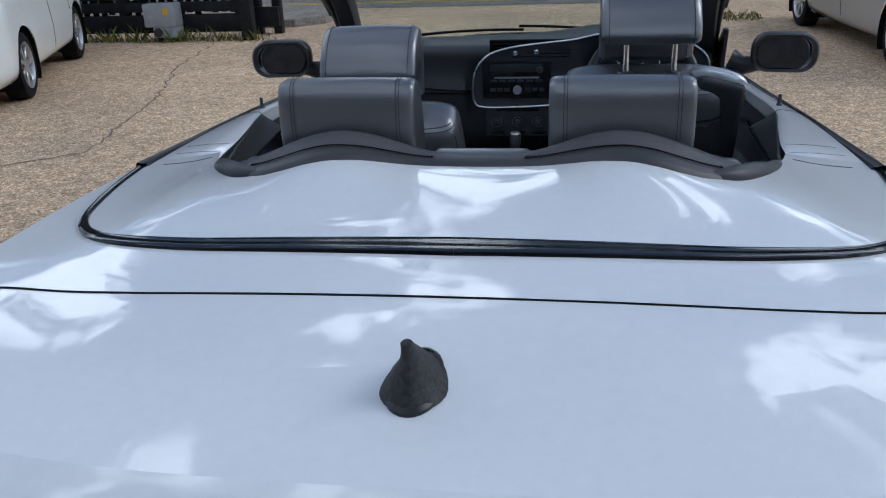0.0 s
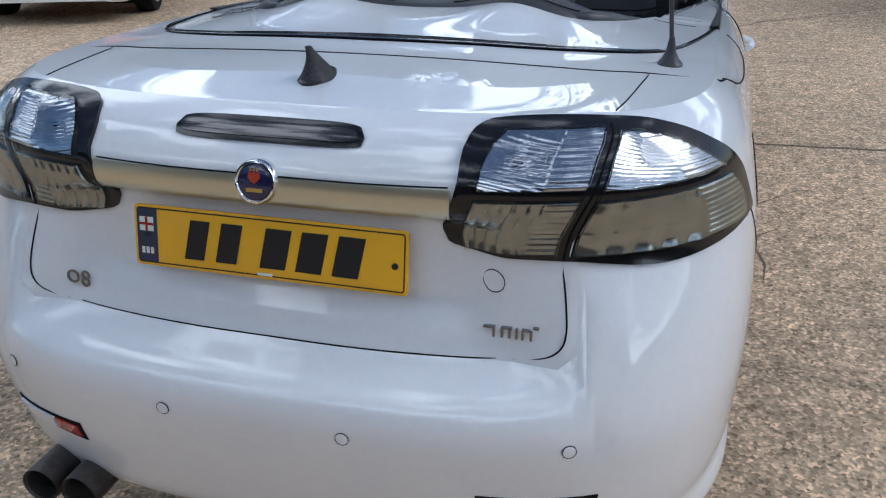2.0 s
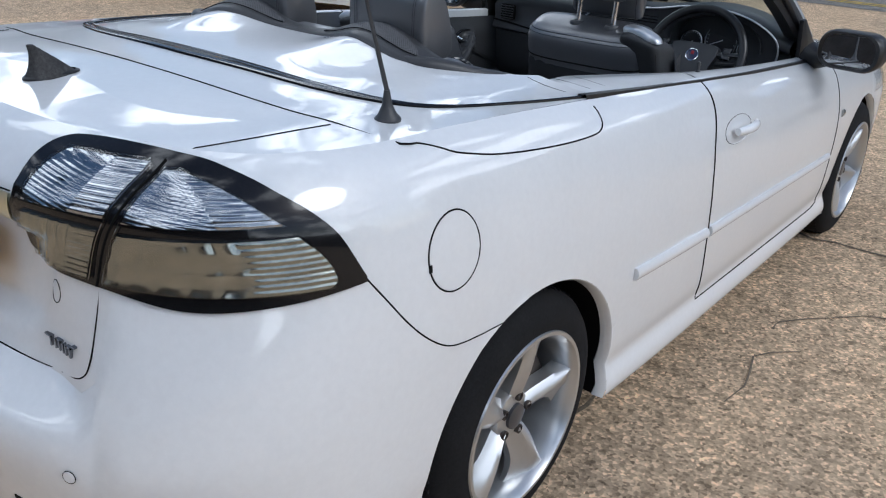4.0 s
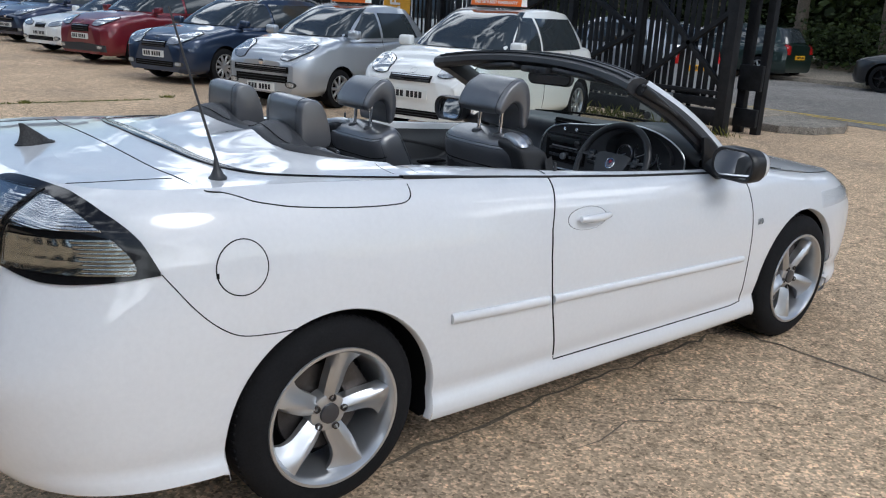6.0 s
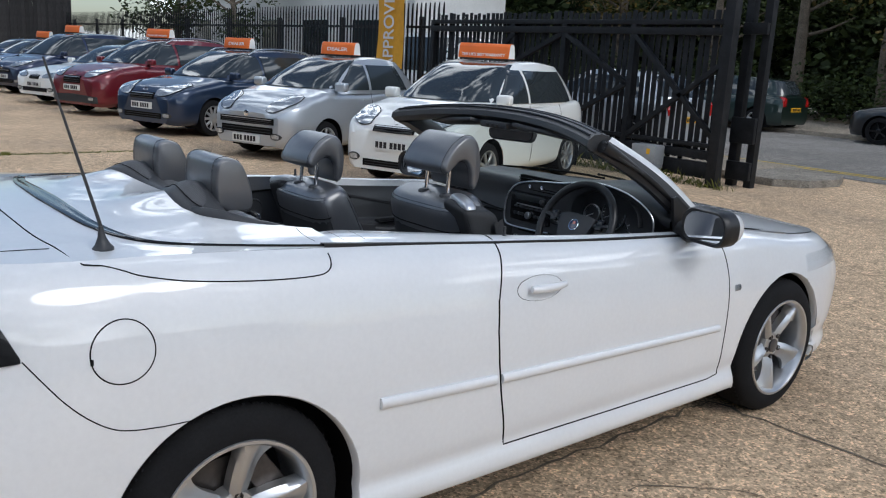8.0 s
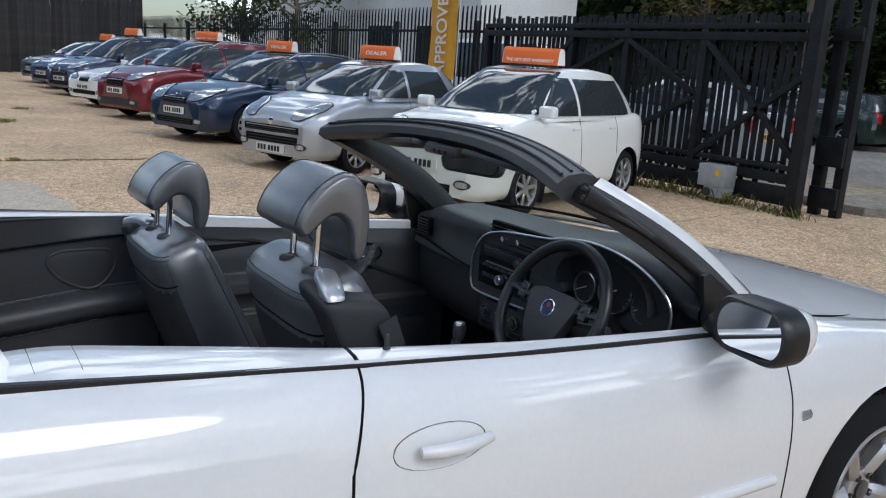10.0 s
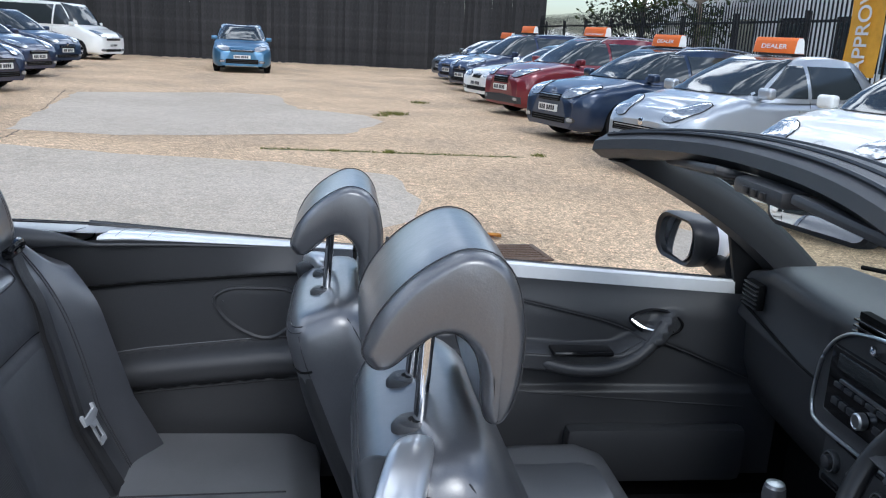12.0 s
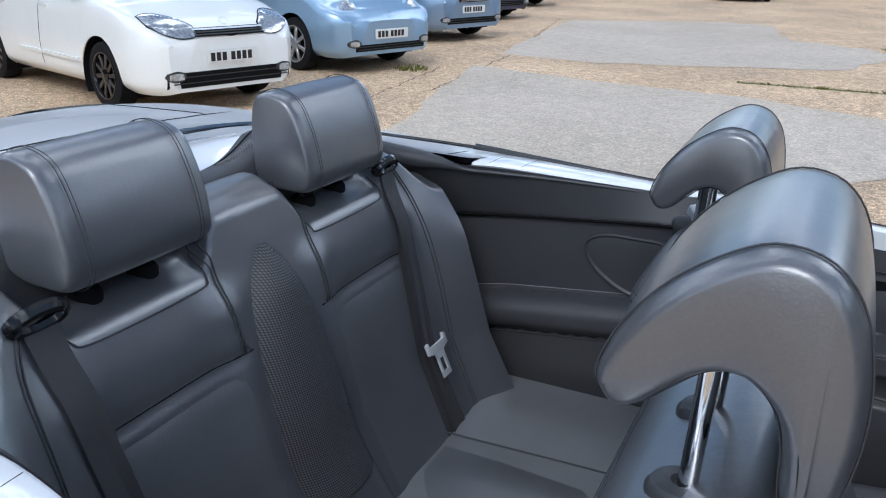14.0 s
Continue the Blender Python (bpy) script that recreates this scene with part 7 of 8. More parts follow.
    bmesh.ops.triangulate(bm, faces=bm.faces[:])
    bmesh.ops.triangulate(gh, faces=gh.faces[:])
    both = bmesh.new()
    for src in (bm, gh):
        back = {v: both.verts.new(v.co) for v in src.verts}
        for f in src.faces:
            try:
                both.faces.new([back[v] for v in f.verts])
            except ValueError:
                pass
    both.normal_update()
    tree = BVHTree.FromBMesh(both)
    both.free()
    part("body", bm, mat, c, angle=32)
    part("cabin", gh, mat, c, angle=32)

    def on(view, rows2, out, name, mat_, label_="", parent=c):
        """A sheet cast on to the car from the front, the back, the right or the left."""
        d = {"front": Vector((0, -1, 0)), "back": Vector((0, 1, 0)), "right": Vector((-1, 0, 0)), "left": Vector((1, 0, 0))}[view]
        pts = []
        for row in rows2:
            line = []
            for a, b in row:
                o = {"front": Vector((a, 3, b)), "back": Vector((a, -L - 3, b)), "right": Vector((4, a, b)), "left": Vector((-4, a, b))}[view]
                hit, nrm, _, _ = tree.ray_cast(o, d)
                if hit is None:
                    return None
                if nrm.dot(d) > 0:
                    nrm = -nrm
                line.append(hit + nrm * (out + .008))
            pts.append(line)
        t = bmesh.new()
        nv = len(pts[0])
        base = [[p + d * (out + .012) for p in (line[0], line[-1])] for line in pts]
        full = [[b[0]] + line + [b[1]] for line, b in zip(pts, base)]
        ends = [[p + d * (out + .012) for p in full[0]], [p + d * (out + .012) for p in full[-1]]]
        grid(t, [ends[0]] + full + [ends[1]])
        return part(name, t, mat_, parent, label_, angle=60)

    def quad(x0, x1, zlo, zhi, nu=10, nv=5):
        return [[(x0 + (x1 - x0) * i / nu, zlo(x0 + (x1 - x0) * i / nu) + (zhi(x0 + (x1 - x0) * i / nu) - zlo(x0 + (x1 - x0) * i / nu)) * j / nv) for j in range(nv + 1)] for i in range(nu + 1)]

    # windscreen and rear screen
    def trapezoid(z0, z1, w0, w1, nu=14, nv=7):
        return [[((w0 + (w1 - w0) * j / nv) * (2 * i / nu - 1), z0 + (z1 - z0) * j / nv) for j in range(nv + 1)] for i in range(nu + 1)]

    on("front", trapezoid(belt + .055, H - .045, hw * .82, hw * .60), .004, "windscreen", glass_car)
    on("back", trapezoid(belt + .09, H - .09, hw * .70, hw * .54), .004, "rear_window", glass_car)
    if detail:
        for s_ in (-1, 1):
            t = bmesh.new()
            hit0 = tree.ray_cast(Vector((s_ * .05 - .2, 3, belt + .06)), Vector((0, -1, 0)))[0]
            hit1 = tree.ray_cast(Vector((s_ * .30 - .12 + .18, 3, belt + .075)), Vector((0, -1, 0)))[0]
            if hit0 and hit1:
                tube(t, [hit0 + Vector((0, .016, .006)), (hit0 + hit1) / 2 + Vector((0, .02, .012)), hit1 + Vector((0, .016, .01))], .007, 5)
                part("wiper", t, gap_black, c)
    for view, sg in (("right", 1), ("left", -1)):
        door_y = -(bonnet + .98)
        ymin, ymax = -(L - (.85 if not estate else .55)), -(bonnet + .36)
        z0, z1 = belt + .045, H - .11
        front_cut = lambda z: -(bonnet + .34 + (z - z0) / (z1 - z0) * .52)
        back_cut = lambda z: -(L - (.50 if estate else .60) - (0 if estate else .22) * (z - z0) / (z1 - z0))

        def window(fa, fb, nm):
            rows2 = []
            for i in range(9):
                line = []
                for j in range(6):
                    z = z0 + (z1 - z0) * j / 5
                    a, b = fa(z), fb(z)
                    line.append((a + (b - a) * i / 8, z))
                rows2.append(line)
            on(view, rows2, .004, nm, glass_car)

        window(front_cut, lambda z: door_y - .05, "side_window")
        window(lambda z: door_y - .12, back_cut, "side_window")
        # door joints and handles
        for yy, za, zc in ((-(bonnet + .10), .30, belt - .02), (door_y - .09, .30, belt + .02), (-(L - 1.0), .58, belt + .02)):
            pts = [tree.ray_cast(Vector((sg * 4, yy, za + (zc - za) * k / 10)), Vector((-sg, 0, 0)))[0] for k in range(11)]
            if all(pts):
                t = bmesh.new()
                tube(t, pts, .004, 4)
                part("door_joint", t, gap_black, c)
        for yy in (door_y + .04, -(L - 1.13)):
            h = tree.ray_cast(Vector((sg * 4, yy, belt - .10)), Vector((-sg, 0, 0)))[0]
            if h:
                t = bmesh.new()
                box(t, h.x - .015, h.x + .022, h.y - .07, h.y + .07, h.z - .013, h.z + .013, .009)
                part("door_handle", t, mat, c)
        # mirror
        h = tree.ray_cast(Vector((sg * 4, -(bonnet + .33), belt + .03)), Vector((-sg, 0, 0)))[0]
        if h:
            t = bmesh.new()
            box(t, -.098, .098, -.055, .065, -.062, .066, .046, Matrix.Translation((h.x + sg * .125, h.y + .02, h.z + .065)), seg=4)
            box(t, min(h.x, h.x + sg * .1), max(h.x, h.x + sg * .1), h.y - .03, h.y + .03, h.z, h.z + .03, .008)
            part("door_mirror", t, mat, c)
        on(view, [[(-(bonnet + .25) - (L - 1.75 - bonnet) * i / 8, .40 + .03 * j) for j in range(2)] for i in range(9)], .014, "rub_strip", mat) if detail else None
        # wheels
        for yy in wheels_y:
            w = holder("wheel")
            w.parent = c
            w.matrix_basis = pose(sg * (hw - .125), yy, wheel_r, 0, 90 * sg, 0) @ pose(0, 0, 0, 0, 0, 17 * place[0])
            for nm, me in car_wheel((round(wheel_r, 3), spokes, dark_rims), wheel_r, spokes, dark_rims):
                o = new(nm, me)
                o.parent = w
            t = bmesh.new()
            grid(t, [[(sg * x, yy + (wheel_r + .05) * math.cos(a), wheel_r + (wheel_r + .05) * math.sin(a)) for x in (hw - .012, hw - .40)] for a in [radians(-30 + 240 * k / 24) for k in range(25)]])
            part("arch_liner", t, dark_void, c)
    # lamps, grilles, plate
    for sg in (-1, 1):
        if round_lamps:
            x, z = sg * hw * .62, lamp[1]
            h, nrm = tree.ray_cast(Vector((x, 3, z)), Vector((0, -1, 0)))[:2]
            if h:
                t = bmesh.new()
                nrm = Vector((sg * .25, 1, .55)).normalized()
                lathe(t, [(.118, -.06), (.118, .0), (.105, .006)], Matrix.Translation(h) @ nrm.to_track_quat("Z", "Y").to_matrix().to_4x4(), 28)
                hl = part("headlamp", t, mat, c)
                t = bmesh.new()
                lathe(t, [(.105, .005), (.07, .018), (0, .024)], Matrix.Translation(h) @ nrm.to_track_quat("Z", "Y").to_matrix().to_4x4(), 28)
                part("lens", t, lamp_glass, hl)
        else:
            x0, x1 = hw * lamp[0], hw * .83
            tall = lambda x: lamp[2] * .56 * max(.03, math.sin(math.pi * (.08 + .86 * max(0, min(1, (abs(x) - x0) / (x1 - x0)))))) ** .6
            mid = lambda x: lamp[1] - .015 + lamp[2] * .50 * (abs(x) - x0) / (x1 - x0)
            za, zc = lambda x: mid(x) - tall(x), lambda x: mid(x) + tall(x)
            on("front", quad(sg * (x0 - .006), sg * (x1 + .005), lambda x: za(x) - .006, lambda x: zc(x) + .006, 16), .003, "lamp_surround", gap_black)
            hl = on("front", quad(sg * x0, sg * x1, za, zc, 16), .008, "headlamp", lamp_glass, "clear headlamp")
            h, nrm = tree.ray_cast(Vector((sg * (x0 * .55 + x1 * .45), 3, lamp[1] + .01)), Vector((0, -1, 0)))[:2]
            if h and hl:
                t = bmesh.new()
                lathe(t, [(lamp[2] * .36, .008), (lamp[2] * .34, .013), (lamp[2] * .2, .011), (0, .014)], Matrix.Translation(h + Vector((0, .008, 0))) @ nrm.to_track_quat("Z", "Y").to_matrix().to_4x4(), 20)
                part("lamp_reflector", t, chrome, c)
        if fog:
            oval = lambda x, r: r * math.sqrt(max(.02, 1 - ((abs(x) - hw * .66) / (hw * .105)) ** 2))
            on("front", quad(sg * hw * .555, sg * hw * .765, lambda x: .355 - oval(x, .046), lambda x: .355 + oval(x, .046), 12, 3), .002, "fog_lamp_recess", grey_plastic)
            on("front", quad(sg * hw * .59, sg * hw * .73, lambda x: .355 - oval(x, .030), lambda x: .355 + oval(x, .030), 10, 3), .007, "fog_lamp", lamp_glass)
    if grille:
        on("front", quad(-hw * grille[0] / .8, hw * grille[0] / .8, lambda x: grille[2] - grille[1] * .5 * (1 - .25 * abs(x)), lambda x: grille[2] + grille[1] * .5), .006, "grille", gap_black)
        for k in range(3):
            z = grille[2] - grille[1] * .3 + grille[1] * .3 * k
            on("front", quad(-hw * grille[0] / .86, hw * grille[0] / .86, lambda x: z - .005, lambda x: z + .005, 8, 1), .014, "grille_bar", satin if k == 2 or bars else grey_plastic)
    if grille_low:
        on("front", quad(-hw * grille_low[0] / .8, hw * grille_low[0] / .8, lambda x: grille_low[2] - grille_low[1] * .5, lambda x: grille_low[2] + grille_low[1] * .5), -.002, "lower_grille", gap_black)
        for k in range(2):
            z = grille_low[2] - grille_low[1] * .2 + grille_low[1] * .4 * k
            on("front", quad(-hw * grille_low[0] / .86, hw * grille_low[0] / .86, lambda x: z - .004, lambda x: z + .004, 8, 1), .002, "grille_bar", grey_plastic)
    if badge:
        h, nrm = tree.ray_cast(Vector((0, 3, (grille[2] + grille[1] * .5 + .05) if grille else nose)), Vector((0, -1, 0)))[:2]
        if h:
            t = bmesh.new()
            lathe(t, [(.045, -.01), (.045, .012), (.034, .016), (0, .016)], Matrix.Translation(h) @ nrm.to_track_quat("Z", "Y").to_matrix().to_4x4(), 20)
            part("badge", t, chrome, c)
    for view, z in (("front", plate_z), ("back", .62)):
        h = tree.ray_cast(Vector((0, 3 if view == "front" else -L - 3, z)), Vector((0, -1 if view == "front" else 1, 0)))[0]
        if h is None:
            continue
        m = Matrix.Translation(h + Vector((0, .022 if view == "front" else -.022, 0))) @ pose(0, 0, 0, 90 if view == "back" else -90, 0, 0) @ (Matrix.Identity(4) if view == "back" else pose(0, 0, 0, 0, 180, 0) @ pose(0, 0, 0, 0, 180, 0))
        pl = holder("number_plate", m)
        pl.parent = c
        t = bmesh.new()
        prism(t, rounded(.52, .111, .006, 2), -.012, .004)
        part("plate_board", t, plate_white if view == "front" else plate_yellow, pl)
        t = bmesh.new()
        for k in range(7):
            x = -.19 + .058 * k + (.03 if k > 3 else 0)
            box(t, x, x + .042, -.036, .036, .003, .006)
        tagged(part("plate_print", t, ink, pl, smooth=False), kind="stuff")
    # tail lamps
    for sg in (-1, 1):
        on("back", quad(sg * hw * .60, sg * hw * .78, lambda x: .70, lambda x: .95, 4, 5), .008, "tail_lamp", red_lens, "red tail lamp")
    if price:
        h, nrm = tree.ray_cast(Vector((-hw * .5, 3, belt + .16)), Vector((0, -1, 0)))[:2]
        if h:
            t = bmesh.new()
            prism(t, rounded(.20, .12, .02, 3), .006, .008, Matrix.Translation(h) @ nrm.to_track_quat("Z", "Y").to_matrix().to_4x4())
            part("price_sticker", t, red_lens, c, "red and white price sticker")
    for sg in (-1, 1):
        if rails:
            t = bmesh.new()
            pts = []
            for k in range(11):
                yy = -(roof0 + .12 + (roof1 - roof0 - .10) * k / 10)
                h = tree.ray_cast(Vector((sg * hw * .60, yy, 4)), Vector((0, 0, -1)))[0]
                if h:
                    pts.append(h + Vector((0, 0, .035 * min(1, min(k, 10 - k)))))
            if len(pts) > 3:
                tube(t, pts, .014, 6)
                part("roof_rail", t, satin, c, "silver roof rail")
    if cladding:
        on("front", quad(-hw * .80, hw * .80, lambda x: .27, lambda x: .43 - .04 * abs(x), 16, 3), .004, "lower_cladding", grey_plastic)
    # roof sign
    if sign:
        sg_ob = holder("roof_sign", c.matrix_world @ pose(0, -(roof0 + .42), H + .03))
        tagged(sg_ob, sign["label"], "roof sign", "orange roof signs")
        t = bmesh.new()
        w = sign.get("w", .72)
        prism(t, [(-.085, 0), (.085, 0), (.06, .15), (.035, .19), (-.035, .19), (-.06, .15)], -w / 2, w / 2, Matrix(((0, 0, 1, 0), (1, 0, 0, 0), (0, 1, 0, 0), (0, 0, 0, 1))), bevel=.006)
        part("sign_case", t, sign_orange, sg_ob)
        for s_ in (-1, 1):
            t = bmesh.new()
            prism(t, [(-.08, .005), (.08, .005), (.055, .148), (.032, .184), (-.032, .184), (-.055, .148)], -.004, .004, Matrix(((0, 0, 1, s_ * (w / 2 + .003)), (1, 0, 0, 0), (0, 1, 0, 0), (0, 0, 0, 1))))
            part("sign_end", t, sign_white, sg_ob, "white sign end")
        t = bmesh.new()
        box(t, -w * .4, w * .4, -.06, .06, -.03, .004, .004)
        part("sign_base", t, grey_plastic, sg_ob)
        for k, line in enumerate(sign.get("lines", ())):
            # the front face leans back a little
            words(line, .052 if len(sign["lines"]) > 1 else .075, sign_white, pose(0, .0868 - .0, 0) @ pose(0, -.004 - .019 * (1 - k) * (len(sign["lines"]) > 1), .105 - .062 * k if len(sign["lines"]) > 1 else .08, 80.5 + 0, 0, 180), "lettering", sg_ob, fit_width=w * (.86 if len(line) > 8 else .62), bold=.0012)
    return c


blue_metal = paint("blue metallic", (.055, .16, .28), .55)
navy_metal = paint("navy metallic", (.016, .026, .065), .5)
dark_blue = paint("dark blue metallic", (.018, .035, .075), .5)
sky_metal = paint("pale blue metallic", (.27, .40, .54), .45)
steel_blue = paint("steel blue metallic", (.21, .30, .42), .5)
silver_metal = paint("silver metallic", (.47, .50, .53), .6)
red_metal = paint("deep red metallic", (.16, .010, .018), .35)
mid_blue = paint("mid blue metallic", (.05, .09, .20), .5)
grey_metal = paint("dark grey metallic", (.10, .11, .12), .5)
green_dark = paint("dark green metallic", (.008, .022, .018), .3)
black_paint = paint("black car paint", (.008, .009, .012), .2)
cream_white = paint("creamy white paint", (.78, .79, .76))

two_line = {"label": "orange roof sign with two white lines of lettering", "lines": ("THIS DEALERSHIP OFFERS", "THE UK'S BEST WARRANTY"), "w": .76}
one_line = {"label": "orange roof sign lettered in white", "lines": ("DEALER",), "w": .66}
plain_sign = {"label": "orange roof sign on a parked car", "w": .66}
HR = 180 + 19
parked_car("small white hatchback parked in front of the black gate", cream_white, (-5.13, 4.70), HR, 3.75, 1.70, 1.53, .80, .93, .98, .74, .295, 7, grille=(.27, .07, .70), grille_low=(.40, .08, .30), lamp=(.42, .80, .16), plate_z=.52, sign=two_line, price=True)
parked_car("small silver hatchback parked in the row", silver_metal, (-8.2, 4.36), HR, 3.43, 1.63, 1.47, .78, .90, .95, .72, .28, 8, grille=(.50, .09, .55), grille_low=(.48, .10, .42), lamp=(.42, .76, .19), plate_z=.30, sign=one_line)
parked_car("dark blue hatchback parked in the row", dark_blue, (-11.65, 4.10), HR, 4.25, 1.79, 1.48, 1.0, .88, .93, .72, .31, 10, grille=(.26, .10, .66), lamp=(.36, .74, .17), plate_z=.50, sign=one_line, rails=True)
parked_car("deep red crossover parked in the row", red_metal, (-15.6, 4.05), HR, 4.3, 1.78, 1.61, 1.0, .98, 1.02, .80, .33, 5, grille=(.24, .14, .72), lamp=(.40, .84, .15), plate_z=.56, sign=two_line, rails=True, cladding=True)
parked_car("white saloon car parked in the row", cream_white, (-18.5, 4.0), HR, 4.5, 1.8, 1.42, 1.25, .84, .90, .66, .31, 10, grille=(.16, .09, .62), lamp=(.34, .66, .10), plate_z=.46)
parked_car("navy people carrier parked in the row", navy_metal, (-22.3, 4.1), HR, 4.5, 1.85, 1.66, .95, .92, 1.0, .74, .32, 7, estate=True, lamp=(.38, .78, .14), plate_z=.46, sign=plain_sign)
parked_car("mid blue hatchback parked in the row", mid_blue, (-25.4, 4.1), HR, 3.95, 1.72, 1.47, .9, .88, .94, .7, .30, 7, lamp=(.38, .76, .16), plate_z=.46, sign=plain_sign)
parked_car("dark grey hatchback at the end of the row", grey_metal, (-28.3, 4.2), HR, 4.1, 1.75, 1.45, .95, .86, .92, .7, .30, 7, lamp=(.38, .74, .14), plate_z=.46)
HL = -17
parked_car("white hatchback with dark alloy wheels parked in the row", cream_white, (-4.98, -3.90), HL, 3.97, 1.68, 1.48, .92, .90, .95, .72, .30, 10, dark_rims=True, grille=(.36, .07, .70), grille_low=(.60, .13, .32), lamp=(.40, .73, .15), plate_z=.50)
parked_car("pale blue rounded retro car parked in the row", sky_metal, (-7.95, -3.95), HL, 4.08, 1.72, 1.5, 1.0, .90, .95, .66, .31, 7, grille=None, grille_low=(.52, .075, .30), lamp=(.4, .74, .2), plate_z=.45, round_lamps=True)
parked_car("steel blue saloon parked in the row", steel_blue, (-11.6, -4.5), HL, 4.7, 1.88, 1.5, 1.1, .90, .95, .72, .32, 7, grille=(.28, .10, .66), grille_low=(.5, .09, .33), lamp=(.38, .76, .16), plate_z=.5, bars=True)
parked_car("navy hatchback parked in the row", navy_metal, (-15.7, -5.5), HL, 4.1, 1.75, 1.48, .95, .88, .94, .7, .31, 7, lamp=(.38, .76, .15), plate_z=.5)
parked_car("navy hatchback parked in the row", navy_metal, (-20.2, -6.35), HL, 4.0, 1.75, 1.48, .95, .88, .94, .7, .31, 7, lamp=(.38, .76, .15), plate_z=.5)
parked_car("dark blue people carrier parked in the row", dark_blue, (-24.8, -7.1), HL, 4.3, 1.8, 1.6, .95, .92, .98, .74, .31, 7, lamp=(.38, .78, .15), plate_z=.5)
parked_car("white panel van parked at the end of the row", cream_white, (-31.0, -7.4), HL, 4.8, 1.9, 1.95, .75, 1.0, 1.12, .85, .33, 6, van=True, estate=True, grille=(.35, .08, .72), lamp=(.45, .86, .2), plate_z=.52)
parked_car("mid blue hatchback parked alone before the far fence", blue_metal, (-26.3, -2.3), -90 + 7, 4.34, 1.84, 1.5, 1.0, .88, .95, .72, .315, 7, grille=(.32, .06, .68), grille_low=(.44, .14, .36), lamp=(.42, .74, .15), plate_z=.5, group="cars in the yard")
parked_car("silver saloon car seen from behind, beside the gateway", silver_metal, (3.75, 10.3), 2, 4.35, 1.74, 1.42, 1.2, .86, .93, .7, .31, 7, yellow_rear=True, group="cars in the yard", detail=False)
parked_car("dark green estate car parked on the far side of the road", green_dark, (-13.9, 20.9), 92, 4.6, 1.8, 1.46, 1.1, .84, .92, .7, .31, 7, estate=True, group="cars on the road", detail=False)
parked_car("black car parked on the far side of the road", black_paint, (-7.4, 20.9), 92, 4.3, 1.8, 1.5, 1.0, .88, .95, .72, .33, 5, dark_rims=True, group="cars on the road", detail=False)

# ---- trees, building and small things round the yard ----
bark_mat = material("grey brown bark", (.13, .105, .08), .9, grain=.4, grain_size=30, stain=.3, stain_size=4, bump=.8, bump_size=25)


def leaf_material(name, color, spread):
    m = material(name, color, .6, spec=.3)
    t = m.node_tree
    g, r = t.nodes.new("ShaderNodeNewGeometry"), t.nodes.new("ShaderNodeValToRGB")
    r.color_ramp.elements[0].color = (*[c * (1 - spread) for c in color], 1)
    r.color_ramp.elements[1].color = (color[0] * (1 + spread * 1.5), color[1] * (1 + spread), color[2] * (1 + spread * .4), 1)
    t.links.new(g.outputs["Random Per Island"], r.inputs["Fac"])
    t.links.new(r.outputs["Color"], t.nodes["Principled BSDF"].inputs["Base Color"])
    return m


leaf_mat = leaf_material("tree leaves", (.032, .050, .014), .5)
autumn_mat = leaf_material("yellowing leaves", (.085, .068, .016), .5)
hedge_mat = leaf_material("shrub leaves", (.026, .045, .013), .55)


def leaves(bm, rng, centre, radius, count, size):
    for _ in range(count):
        d = Vector((rng.gauss(0, 1), rng.gauss(0, 1), rng.gauss(0, .8)))
        p = Vector(centre) + d.normalized() * radius * rng.random() ** .45
        a, b = Vector((rng.uniform(-1, 1), rng.uniform(-1, 1), rng.uniform(-.6, .6))).normalized(), Vector((rng.uniform(-1, 1), rng.uniform(-1, 1), rng.uniform(-1, .2))).normalized()
        s = size * rng.uniform(.6, 1.4)
        bm.faces.new([bm.verts.new(p), bm.verts.new(p + a * s * .5 + b * s * .35), bm.verts.new(p + a * s), bm.verts.new(p + a * s * .5 - b * s * .35)])


def quick_mesh(name, bm, mat, parent=None, smooth=False):
    me = bpy.data.meshes.new(name)
    bm.to_mesh(me)
    bm.free()
    me.materials.append(mat)
    ob = new(name, me)
    if parent:
        ob.parent = parent
    return ob


def tree(x, y, height, seed, mat, crown_low=2.2, lean=0.0, trunk_r=.22, size=.17, count=90):
    rng = random.Random(seed)
    t = holder("tree", pose(x, y, 0))
    tagged(t, "tall leafy tree standing beyond the road", "tree", "trees beyond the road")
    bm = bmesh.new()
    path = [(lean * k / 6 + rng.uniform(-.08, .08), rng.uniform(-.08, .08), height * .8 * k / 6) for k in range(7)]
    path[0] = (0, 0, -.05)
    tube(bm, spline(path, 16), lambda u: trunk_r * (1 - .75 * u), 10)
    tips = []
    for k in range(11):
        u = rng.uniform(.28, .95)
        a = rng.uniform(0, math.tau)
        base = Vector((lean * u, 0, height * .8 * u))
        ln = height * rng.uniform(.16, .30)
        tip = base + Vector((math.cos(a) * ln, math.sin(a) * ln, ln * rng.uniform(.3, .8)))
        tube(bm, spline([base, base * .5 + tip * .5 + Vector((0, 0, -.1)), tip], 7), lambda u: trunk_r * .32 * (1 - .8 * u), 6)
        tips += [tip, base * .4 + tip * .6]
    part("trunk", bm, bark_mat, t)
    bm = bmesh.new()
    for tip in tips:
        if tip.z > crown_low:
            leaves(bm, rng, tip, height * .13, count, size)
    quick_mesh("crown", bm, mat, t)
    return t


